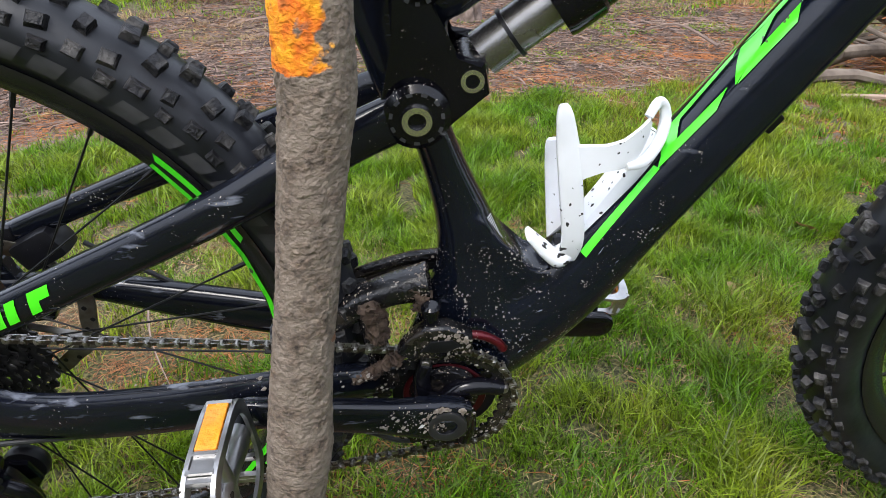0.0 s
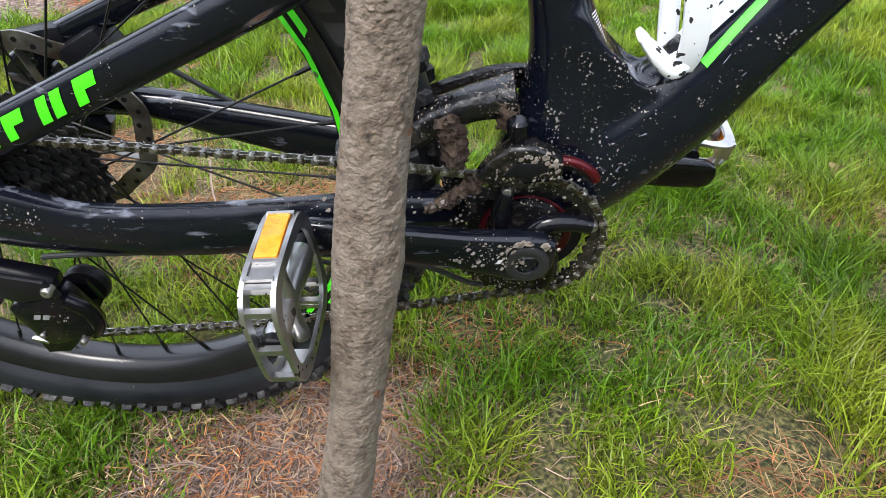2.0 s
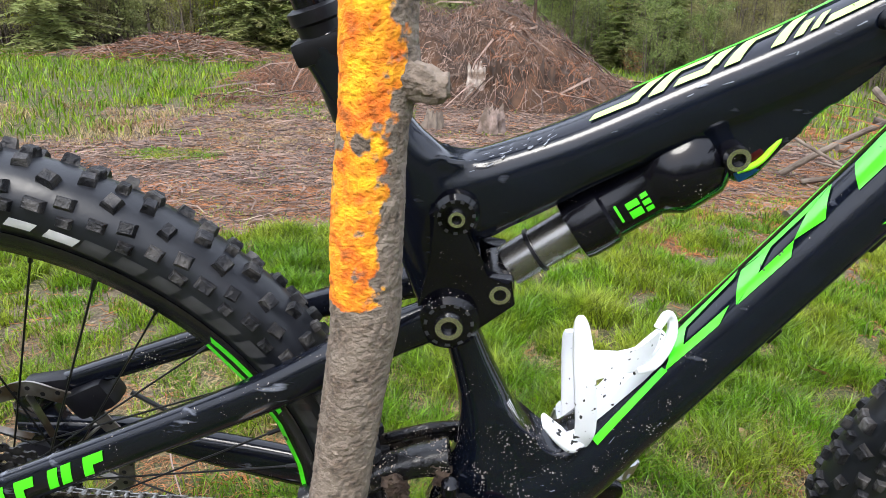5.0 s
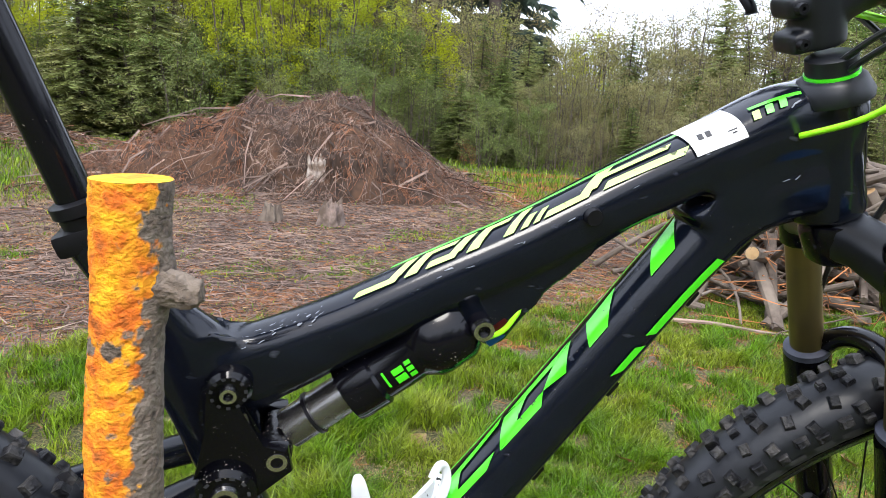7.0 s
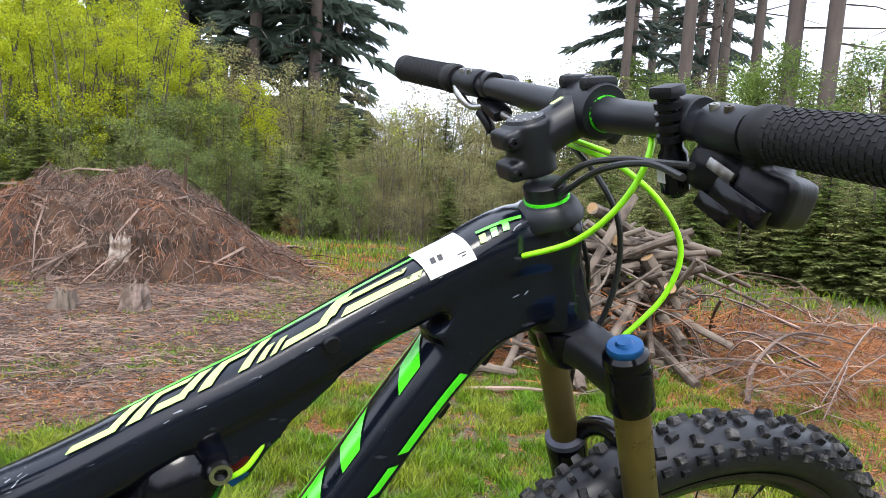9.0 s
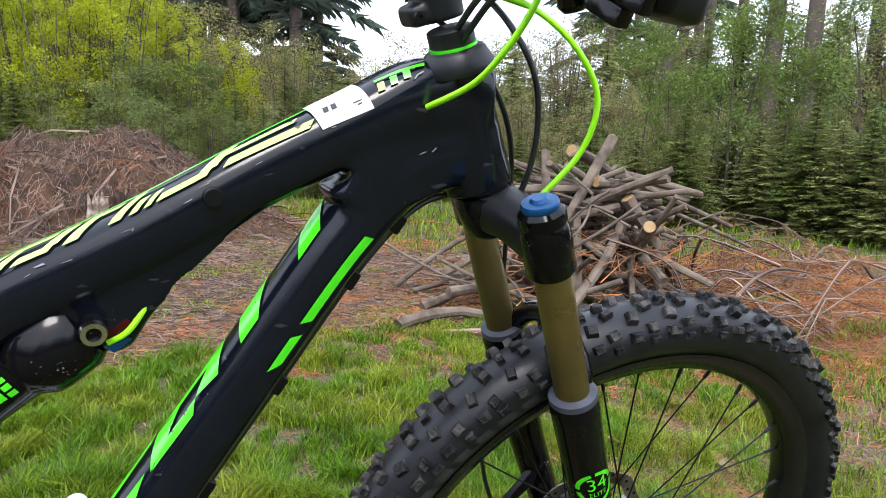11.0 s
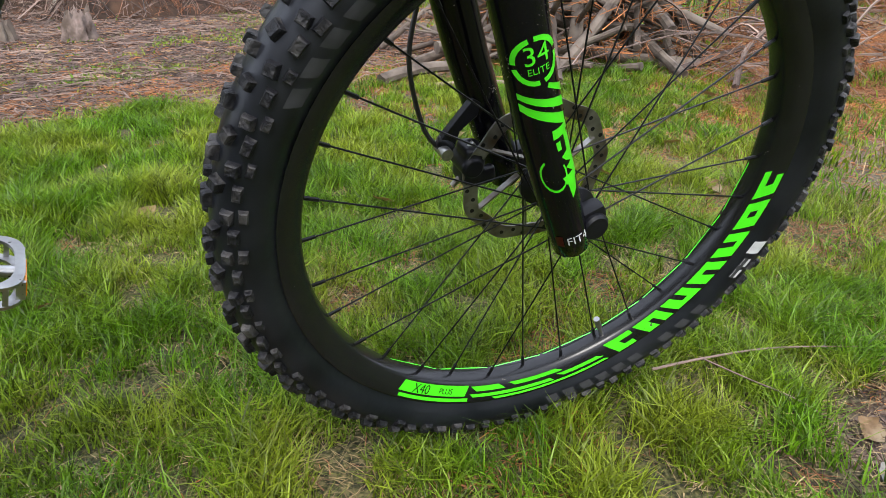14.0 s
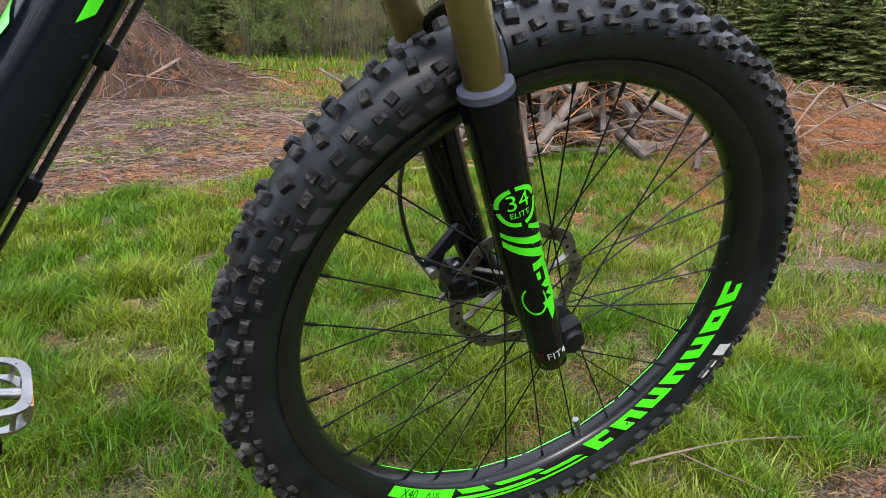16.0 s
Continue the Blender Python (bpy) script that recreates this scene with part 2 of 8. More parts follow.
GREEN_LEAF = material("fresh_green_leaves", (0.18, 0.26, 0.055), 0.6, 0, 0.2, 2, 0, second=(0.13, 0.19, 0.06), mix_scale=0.7, island=0.35, trans=0.5)
SCUFF = material("pale_paint_scuff", (0.20, 0.215, 0.25), 0.5, 0, 0.3, 120, 0.2)
DEAD_LEAF = material("dead_leaf", (0.32, 0.20, 0.10), 0.75, 0, 0.3, 30, 0.2, second=(0.42, 0.33, 0.22), mix_scale=12)
SPRUCE = material("spruce_needles", (0.26, 0.30, 0.11), 0.7, 0, 0.3, 2, 0, second=(0.34, 0.33, 0.135), mix_scale=0.6, island=0.5, trans=0.5)
DARK_SPRUCE = material("dark_spruce_needles", (0.050, 0.075, 0.055), 0.75, 0, 0.3, 2, 0, island=0.35, trans=0.25)
YOUNG_LEAF = material("young_spring_leaves", (0.48, 0.53, 0.02), 0.6, 0, 0.2, 2, 0, second=(0.38, 0.45, 0.03), mix_scale=0.7, island=0.3, trans=0.55)
BUSH_LEAF = material("brownish_bush_leaves", (0.27, 0.275, 0.105), 0.75, 0, 0.3, 2, 0, second=(0.27, 0.215, 0.105), mix_scale=0.5, island=0.4, trans=0.5)
TRUNK = material("forest_trunk_bark", (0.080, 0.062, 0.053), 0.9, 0, 0.4, 6, 0.8, second=(0.105, 0.082, 0.068), mix_scale=1.5, stretch=(1, 1, 0.3))


# ---- geometry helpers ----
def part(name, bm, mat, parent=None, label="", smooth=True):
    """Links a bmesh (or a ready mesh) as one object under a thing or a part."""
    if isinstance(bm, bmesh.types.BMesh):
        me = bpy.data.meshes.new(name)
        bmesh.ops.recalc_face_normals(bm, faces=bm.faces)
        bm.to_mesh(me)
        bm.free()
    else:
        me = bm
    for p in me.polygons:
        p.use_smooth = smooth
    if smooth:
        me.set_sharp_from_angle(angle=radians(38))
    me.materials.append(mat)
    ob = new(name, me)
    ob.parent = parent
    if label:
        tagged(ob, label)
    return ob


def empty(name, m=None, parent=None):
    ob = new(name)
    ob.empty_display_size = 0.05
    if m is not None:
        ob.matrix_world = m
    ob.parent = parent
    return ob


def raw_mesh(name, verts, faces):
    me = bpy.data.meshes.new(name)
    me.from_pydata(verts, [], faces)
    me.update()
    return me


def ring_skin(bm, rings, closed=False, caps=True):
    for a, b in zip(rings, rings[1:] + ([rings[0]] if closed else [])):
        n = len(a)
        for i in range(n):
            bm.faces.new((a[i], a[(i + 1) % n], b[(i + 1) % n], b[i]))
    if caps and not closed:
        bm.faces.new(list(reversed(rings[0])))
        bm.faces.new(rings[-1])


class Loft:
    """A tube along sections (x, y, z, half width across, half height in the frame's plane), with a rounded section."""

    def __init__(self, secs, power=2.3):
        self.s = [tuple(map(float, q)) for q in secs]
        self.p = power

    def at(self, u):
        k = min(max(u, 0.0), 1.0) * (len(self.s) - 1)
        i = min(int(k), len(self.s) - 2)
        f = k - i
        s = self.s
        a, b, c, d = s[max(i - 1, 0)], s[i], s[i + 1], s[min(i + 2, len(s) - 1)]
        return [0.5 * (2 * q + (r - p) * f + (2 * p - 5 * q + 4 * r - w) * f * f + (3 * q - p - 3 * r + w) * f ** 3) for p, q, r, w in zip(a, b, c, d)]

    def surface(self, u, th, off=0.0):
        """th: 0 faces -y, 90 degrees the upper side."""
        q, e = self.at(u), 1e-3
        a, b = self.at(max(u - e, 0)), self.at(min(u + e, 1))
        t = Vector((b[0] - a[0], 0, b[2] - a[2])).normalized()
        n = Vector((-t.z, 0, t.x))
        if n.z < 0 and abs(n.z) > 0.05:
            n = -n
        cs, sn = math.cos(th), math.sin(th)
        k = (abs(cs) ** self.p + abs(sn) ** self.p) ** (-1 / self.p)
        return Vector(q[:3]) + Vector((0, -1, 0)) * cs * (k * q[3] + off) + n * sn * (k * q[4] + off)

    def mesh(self, along=40, around=20):
        bm = bmesh.new()
        rings = [[bm.verts.new(self.surface(i / along, 2 * math.pi * j / around)) for j in range(around)] for i in range(along + 1)]
        ring_skin(bm, rings)
        return bm

    def patch(self, quads, off=0.0007, du=8, dv=5):
        """Decal pieces that lie on the tube: quads of four corners (u, degrees)."""
        bm = bmesh.new()
        for (a, b, c, d) in quads:
            g = []
            for i in range(du + 1):
                f = i / du
                p, q = [x + (y - x) * f for x, y in zip(a, b)], [x + (y - x) * f for x, y in zip(d, c)]
                g.append([bm.verts.new(self.surface(p[0] + (q[0] - p[0]) * j / dv, radians(p[1] + (q[1] - p[1]) * j / dv), off)) for j in range(dv + 1)])
            for i in range(du):
                for j in range(dv):
                    bm.faces.new((g[i][j], g[i + 1][j], g[i + 1][j + 1], g[i][j + 1]))
        return bm


def smooth_line(pts, n):
    """A smooth curve through points, n steps a stretch."""
    P = [Vector(p) for p in pts]
    out = []
    for i in range(len(P) - 1):
        a, b, c, d = P[max(i - 1, 0)], P[i], P[i + 1], P[min(i + 2, len(P) - 1)]
        for k in range(n):
            f = k / n
            out.append(0.5 * (2 * b + (c - a) * f + (2 * a - 5 * b + 4 * c - d) * f * f + (3 * b - a - 3 * c + d) * f ** 3))
    return out + [P[-1]]


def tube(bm, pts, r, n=8, closed=False):
    """A round rod along points; r: one radius, or one a point."""
    P = [Vector(p) for p in pts]
    R = r if isinstance(r, (list, tuple)) else [r] * len(P)
    t = (P[1] - P[0]).normalized()
    s = t.orthogonal().normalized()
    rings = []
    for i, p in enumerate(P):
        if closed:
            t = (P[(i + 1) % len(P)] - P[i - 1]).normalized()
        else:
            t = (P[min(i + 1, len(P) - 1)] - P[max(i - 1, 0)]).normalized()
        s = (s - t * s.dot(t)).normalized()
        w = t.cross(s)
        rings.append([bm.verts.new(p + (s * math.cos(2 * math.pi * j / n) + w * math.sin(2 * math.pi * j / n)) * R[i]) for j in range(n)])
    ring_skin(bm, rings, closed)
    return bm


def lathe(bm, profile, m=None, n=32, closed=False):
    """A turned piece about the local y axis: profile of (radius, y)."""
    m = m or Matrix()
    rings = []
    for r, h in profile:
        rings.append([bm.verts.new(m @ Vector((r * math.cos(2 * math.pi * j / n), h, r * math.sin(2 * math.pi * j / n)))) for j in range(n)])
    ring_skin(bm, rings, closed)
    return bm


def block(bm, m, sx, sy, sz, bevel=0.0, taper=1.0):
    """A box of that size about m's origin, bevelled; taper narrows its top."""
    r = bmesh.ops.create_cube(bm, size=1)
    vs = r["verts"]
    for v in vs:
        k = taper if v.co.z > 0 else 1
        v.co = Vector((v.co.x * sx * k, v.co.y * sy * k, v.co.z * sz))
    if bevel:
        es = list({e for v in vs for e in v.link_edges})
        out = bmesh.ops.bevel(bm, geom=es, offset=bevel, segments=2, affect="EDGES", profile=0.6)
        vs = list({v for f in out["faces"] for v in f.verts} | {v for v in vs if v.is_valid})
    for v in vs:
        v.co = m @ v.co
    return bm


def plate(bm, outline, y0, y1, bevel=0.0):
    """A flat piece cut to an outline of (x, z), from y0 to y1."""
    a = [bm.verts.new((x, y0, z)) for x, z in outline]
    b = [bm.verts.new((x, y1, z)) for x, z in outline]
    n = len(a)
    fs = [bm.faces.new(a), bm.faces.new(list(reversed(b)))]
    for i in range(n):
        fs.append(bm.faces.new((a[i], b[i], b[(i + 1) % n], a[(i + 1) % n])))
    if bevel:
        es = list({e for f in fs[:2] for e in f.edges})
        bmesh.ops.bevel(bm, geom=es, offset=bevel, segments=2, affect="EDGES", profile=0.6)
    return bm


def at(x, y, z, rx=0, ry=0, rz=0):
    return pose(x, y, z, rx, ry, rz)


# ---- ground: one sheet to the horizon ----
def patchy(x, y):
    """How bare the ground is, from 0 in thick grass to 1 on the forest track."""
    track = math.exp(-((y - 3.05 - 0.22 * x) / 0.95) ** 4) if x < 2.4 else 0.0
    track = max(track, math.exp(-((x - 0.2) / 2.0) ** 4 - ((y - 5.0) / 1.6) ** 4))
    n = noise.noise(Vector((x * 1.1 + 3, y * 1.1, 0.3))) + 0.6 * noise.noise(Vector((x * 3.1, y * 3.1, 1.7))) + 0.55 * noise.noise(Vector((x * 8.0, y * 8.0, 3.1)))
    litter = math.exp(-((x + 0.24) / 0.13) ** 2 - ((y + 0.12) / 0.13) ** 2) * 1.2
    right = 0.36 / (1 + math.exp(-(x - 2.0) * 3)) / (1 + math.exp((y - 3.0) * 5)) / (1 + math.exp((0.5 - y) * 5)) * (1 if x < 7 else 0)
    back = 0.14 / (1 + math.exp(-(y - 0.9) * 5))
    lawn = 0.55 * math.exp(-((x + 4.2) / 2.6) ** 4 - ((y - 8.2) / 2.6) ** 4) + 0.15 * math.exp(-((x - 2.7) / 1.0) ** 4 - ((y - 6.5) / 1.6) ** 4)
    corner = 1.0 * math.exp(-((x - 1.28) / 0.17) ** 4 - ((y + 0.30) / 0.12) ** 4)
    v = 0.08 + corner - lawn + 0.36 * n + litter + right + back + track * 1.5
    return min(1.0, max(0.0, v))


def ground_z(x, y):
    near = math.exp(-(x * x + y * y) / 900)
    return (0.012 * noise.noise(Vector((x * 1.7, y * 1.7, 0))) + 0.006 * noise.noise(Vector((x * 6, y * 6, 2)))) * near + 0.05 * noise.noise(Vector((x * 0.35, y * 0.35, 4))) * min(1, max(0, math.hypot(x, y) - 1.5) / 3)


NG = 260
def warp(t):
    return math.sinh(t * 7.2) / math.sinh(7.2) * 600
verts, faces = [], []
for j in range(NG + 1):
    for i in range(NG + 1):
        x, y = warp(2 * i / NG - 1) + 0.4, warp(2 * j / NG - 1) + 0.8
        verts.append((x, y, ground_z(x, y)))
for j in range(NG):
    for i in range(NG):
        a = j * (NG + 1) + i
        faces.append((a, a + 1, a + NG + 2, a + NG + 1))


def ground_material():
    m = bpy.data.materials.new("forest_ground")
    m.use_nodes = True
    nt = m.node_tree
    N, L = nt.nodes.new, nt.links.new
    bs = nt.nodes["Principled BSDF"]
    bs.inputs["Roughness"].default_value = 0.95
    tc = N("ShaderNodeTexCoord")
    att = N("ShaderNodeAttribute")
    att.attribute_name = "bare"
    def nz(scale, detail=8):
        n = N("ShaderNodeTexNoise")
        n.inputs["Scale"].default_value, n.inputs["Detail"].default_value = scale, detail
        L(tc.outputs["Object"], n.inputs["Vector"])
        return n
    def ramp(src, cols):
        r = N("ShaderNodeValToRGB")
        els = r.color_ramp.elements
        while len(els) < len(cols):
            els.new(0.5)
        for e, (p, c) in zip(els, cols):
            e.position, e.color = p, (*c, 1)
        L(src, r.inputs["Fac"])
        return r
    fine, mid = nz(55), nz(7)
    soil = ramp(nz(70, 14).outputs["Fac"], [(0.34, (0.050, 0.034, 0.028)), (0.48, (0.118, 0.078, 0.060)), (0.58, (0.188, 0.130, 0.102)), (0.68, (0.29, 0.224, 0.185))])
    needles = ramp(nz(60, 12).outputs["Fac"], [(0.36, (0.095, 0.032, 0.012)), (0.5, (0.24, 0.098, 0.036)), (0.66, (0.40, 0.205, 0.085))])
    moss = ramp(nz(150, 12).outputs["Fac"], [(0.36, (0.016, 0.016, 0.005)), (0.5, (0.058, 0.058, 0.016)), (0.64, (0.155, 0.132, 0.050))])
    f1 = ramp(mid.outputs["Fac"], [(0.50, (0, 0, 0)), (0.75, (0.45, 0.45, 0.45))])
    nd = N("ShaderNodeAttribute")
    nd.attribute_name = "needles"
    ad = N("ShaderNodeMath")
    ad.operation, ad.use_clamp = "ADD", True
    L(f1.outputs[0], ad.inputs[0]); L(nd.outputs["Fac"], ad.inputs[1])
    mx = N("ShaderNodeMixRGB")
    L(ad.outputs[0], mx.inputs[0]); L(soil.outputs[0], mx.inputs[1]); L(needles.outputs[0], mx.inputs[2])
    f2 = ramp(att.outputs["Fac"], [(0.25, (0, 0, 0)), (0.6, (1, 1, 1))])
    m2 = N("ShaderNodeMixRGB")
    L(f2.outputs[0], m2.inputs[0]); L(moss.outputs[0], m2.inputs[1]); L(mx.outputs[0], m2.inputs[2])
    L(m2.outputs[0], bs.inputs["Base Color"])
    bp = N("ShaderNodeBump")
    bp.inputs["Strength"].default_value, bp.inputs["Distance"].default_value = 0.9, 0.02
    L(fine.outputs["Fac"], bp.inputs["Height"])
    L(bp.outputs[0], bs.inputs["Normal"])
    return m


def needle_floor(x, y):
    """Where orange needles cover the ground: round the felled branches, fading out unevenly."""
    w = 0.7 * noise.noise(Vector((x * 0.9, y * 0.9, 12)))
    inside = min(x - 1.9, 6.5 - x, (y - 0.4) * 1.2, (3.3 - y) * 1.2) + w
    return min(1.0, max(-0.35, 1.1 * inside))


gm = raw_mesh("ground", verts, faces)
at_bare = gm.attributes.new("bare", "FLOAT", "POINT")
at_bare.data.foreach_set("value", [patchy(v[0], v[1]) if math.hypot(v[0], v[1]) < 30 else 0.3 for v in verts])
at_nd = gm.attributes.new("needles", "FLOAT", "POINT")
at_nd.data.foreach_set("value", [needle_floor(v[0], v[1]) for v in verts])
tagged(part("ground", gm, ground_material()), "forest clearing floor of grass, pine litter and bare earth", "ground", "", "structure")

# ---- the post that the bike leans on ----
def post_axis(z):
    x = float(np.interp(z, [-0.05, 0.10, 0.25, 0.42, 0.64, 0.69, 0.86], [-0.182, -0.160, -0.134, -0.110, -0.0765, -0.0755, -0.065]))
    return x, -0.200


post_thing = empty("wooden_post", pose(-0.17, -0.2, 0))
tagged(post_thing, "bark-covered sapling post with orange marking paint on top", "post")
NZ, PN = 440, 72
ZC = [-0.05 + 0.915 * i / NZ for i in range(NZ + 1)]
def post_r(z, a):
    r = 0.0215 + 0.0030 * math.exp(-((z - 0.37) / 0.03) ** 2) * max(0, math.cos(a + 0.2)) + 0.004 * math.exp(-(max(z, 0) / 0.1)) + 0.0012 * math.sin(z * 21)
    r += 0.0020 * math.exp(-((z - 0.86) / 0.05) ** 2)
    r += 0.007 * math.exp(-((z - 0.800) / 0.022) ** 2) * max(0, math.cos(a - 0.5)) ** 3
    q = Vector((math.cos(a) * 2.6, math.sin(a) * 2.6, z * 55))
    q += Vector((1, 1, 1)) * 1.3 * noise.noise(q * 1.3)
    d = noise.voronoi(q)[0]
    flake = min(1.0, (d[1] - d[0]) * 4.5)
    return r + 0.0011 * flake + 0.0010 * noise.noise(Vector((math.cos(a) * 1.6, math.sin(a) * 1.6, z * 17))) + 0.0005 * noise.noise(q * 2.3) + 0.0004 * noise.noise(q * 5.0)
bark_v, bark_f, paint = [], [], []
for z in ZC:
    cx, cy = post_axis(z)
    for k in range(PN):
        a = 2 * math.pi * k / PN
        r = post_r(z, a)
        bark_v.append((cx + 0.17 + r * math.cos(a), cy + 0.2 + r * math.sin(a), z + (0.0012 * noise.noise(Vector((math.cos(a) * 2, math.sin(a) * 2, 3))) if z > 0.862 else 0)))
        da = abs((a + 2.25 + math.pi) % (2 * math.pi) - math.pi)
        v = 1.62 + 0.35 * noise.noise(Vector((z * 15, a * 1.3, 2))) + 0.14 * math.sin(z * 40 + 1) - da + (0.5 if z > 0.85 else 0) - max(0.0, 0.74 - z) * 3.0 - 1.1 * math.exp(-((z - 0.764) / 0.012) ** 2 - ((da - 0.35) / 0.5) ** 2)
        paint.append(v - 8 * max(0, 0.66 - z) / 0.03)
for i in range(NZ):
    for k in range(PN):
        bark_f.append((i * PN + k, i * PN + (k + 1) % PN, (i + 1) * PN + (k + 1) % PN, (i + 1) * PN + k))
me = raw_mesh("bark", bark_v, bark_f)
pa = me.attributes.new("paint", "FLOAT", "POINT")
pa.data.foreach_set("value", paint)


def painted_bark():
    """The bark with worn orange paint where the spray reached."""
    m = BARK.copy()
    m.name = "painted_bark"
    nt = m.node_tree
    N, L = nt.nodes.new, nt.links.new
    bs = nt.nodes["Principled BSDF"]
    old = bs.inputs["Base Color"].links[0].from_socket
    att = N("ShaderNodeAttribute")
    att.attribute_name = "paint"
    tc = N("ShaderNodeTexCoord")
    n = N("ShaderNodeTexNoise")
    n.inputs["Scale"].default_value, n.inputs["Detail"].default_value = 95, 10
    L(tc.outputs["Object"], n.inputs["Vector"])
    ad = N("ShaderNodeMath")
    ad.operation = "MULTIPLY_ADD"
    L(n.outputs["Fac"], ad.inputs[0])
    ad.inputs[1].default_value = 2.5
    L(att.outputs["Fac"], ad.inputs[2])
    r = N("ShaderNodeValToRGB")
    r.color_ramp.elements[0].position, r.color_ramp.elements[1].position = 0.80, 0.93
    r.color_ramp.elements[1].color = (0.93, 0.93, 0.93, 1)
    sc = N("ShaderNodeMath")
    sc.operation = "MULTIPLY"
    sc.inputs[1].default_value = 0.50
    L(ad.outputs[0], sc.inputs[0])
    L(sc.outputs[0], r.inputs["Fac"])
    n2 = N("ShaderNodeTexNoise")
    n2.inputs["Scale"].default_value, n2.inputs["Detail"].default_value = 70, 9
    L(tc.outputs["Object"], n2.inputs["Vector"])
    oc = N("ShaderNodeValToRGB")
    oc.color_ramp.elements[0].position, oc.color_ramp.elements[1].position = 0.40, 0.66
    dull = oc.color_ramp.elements.new(0.30)
    dull.color = (0.42, 0.105, 0.008, 1)
    oc.color_ramp.elements[1].color, oc.color_ramp.elements[2].color = (0.74, 0.15, 0.002, 1), (0.96, 0.45, 0.004, 1)
    L(n2.outputs["Fac"], oc.inputs["Fac"])
    mx = N("ShaderNodeMixRGB")
    L(r.outputs[0], mx.inputs[0]); L(old, mx.inputs[1]); L(oc.outputs[0], mx.inputs[2])
    L(mx.outputs[0], bs.inputs["Base Color"])
    return m


bark = part("bark", me, painted_bark(), post_thing, "flaky grey-brown bark with worn orange paint")
bm = bmesh.new()
cx, cy = post_axis(0.865)
rim_v = [bm.verts.new((cx + 0.17 + post_r(0.865, 2 * math.pi * k / PN) * math.cos(2 * math.pi * k / PN), cy + 0.2 + post_r(0.865, 2 * math.pi * k / PN) * math.sin(2 * math.pi * k / PN), 0.8652)) for k in range(PN)]
mid_v = [bm.verts.new((cx + 0.17 + (v.co.x - cx - 0.17) * 0.55, cy + 0.2 + (v.co.y - cy - 0.2) * 0.55, 0.8648 + 0.0015 * noise.noise(v.co * 90))) for v in rim_v]
ce = bm.verts.new((cx + 0.17, cy + 0.2, 0.8652))
for k in range(PN):
    bm.faces.new((rim_v[k], rim_v[(k + 1) % PN], mid_v[(k + 1) % PN], mid_v[k]))
    bm.faces.new((mid_v[k], mid_v[(k + 1) % PN], ce))
part("cut_end", bm, SHEEN_ORANGE_PAINT, post_thing, "cut end sprayed orange, yellowed by painted sky sheen")
bm = bmesh.new()
kx, ky = post_axis(0.800)
tube(bm, [(kx + 0.17 + 0.018, ky + 0.2 - 0.004, 0.800), (kx + 0.17 + 0.032, ky + 0.2 - 0.006, 0.797), (kx + 0.17 + 0.041, ky + 0.2 - 0.006, 0.795), (kx + 0.17 + 0.044, ky + 0.2 - 0.006, 0.795)], [0.0125, 0.0105, 0.0095, 0.005], 14)
bmesh.ops.subdivide_edges(bm, edges=bm.edges, cuts=2, use_grid_fill=True)
for v in bm.verts:
    q = v.co * 150
    v.co += Vector((noise.noise(q), noise.noise(q + Vector((7, 0, 0))), noise.noise(q + Vector((0, 7, 0))))) * 0.0032
part("branch_stub", bm, BARK, post_thing, "knotty stub of a sawn branch")


# ---- the mountain bike: its frame is built upright about the ground line and leans against the post ----
bike = empty("mountain_bike", pose(0, 0, 0, 8, 0, 0))
tagged(bike, "muddy black full-suspension mountain bike with green decals, leaning on a post", "bicycle")

DOWN_TUBE = Loft([(0.0, 0, 0.345, 0.036, 0.040), (0.045, 0, 0.372, 0.037, 0.046), (0.105, 0, 0.427, 0.036, 0.040), (0.159, 0, 0.499, 0.032, 0.033), (0.223, 0, 0.5895, 0.029, 0.0295), (0.298, 0, 0.7015, 0.028, 0.0285), (0.373, 0, 0.8135, 0.028, 0.0290), (0.430, 0, 0.875, 0.029, 0.034), (0.505, 0, 0.897, 0.029, 0.038)])
SEAT_TUBE = Loft([(0.016, 0, 0.36, 0.034, 0.050), (0.028, 0, 0.42, 0.031, 0.045), (0.028, 0, 0.462, 0.027, 0.034), (0.018, 0, 0.508, 0.023, 0.024), (0.004, 0, 0.552, 0.020, 0.018), (-0.010, 0, 0.595, 0.019, 0.016), (-0.018, 0, 0.622, 0.020, 0.018)])
TOP_TUBE = Loft([(-0.045, 0, 0.690, 0.022, 0.030), (-0.015, 0, 0.703, 0.024, 0.035), (0.035, 0, 0.725, 0.025, 0.031), (0.083, 0, 0.7495, 0.026, 0.0265), (0.15, 0, 0.784, 0.026, 0.0260), (0.22, 0, 0.819, 0.027, 0.0260), (0.30, 0, 0.865, 0.028, 0.0260), (0.375, 0, 0.904, 0.030, 0.028), (0.44, 0, 0.932, 0.032, 0.034), (0.495, 0, 0.93, 0.030, 0.036)], 2.8)

HEAD_M = at(0.4985, 0, 0.865) @ at(0, 0, 0, 0, -21.1, 0)  # local z runs up the steering axis
MAST = Loft([(-0.116, 0, 0.828, 0.0185, 0.019), (-0.095, 0, 0.795, 0.0185, 0.021), (-0.068, 0, 0.752, 0.020, 0.026), (-0.046, 0, 0.716, 0.022, 0.036), (-0.030, 0, 0.672, 0.021, 0.034), (-0.020, 0, 0.630, 0.019, 0.030), (-0.014, 0, 0.598, 0.018, 0.022)], 2.5)
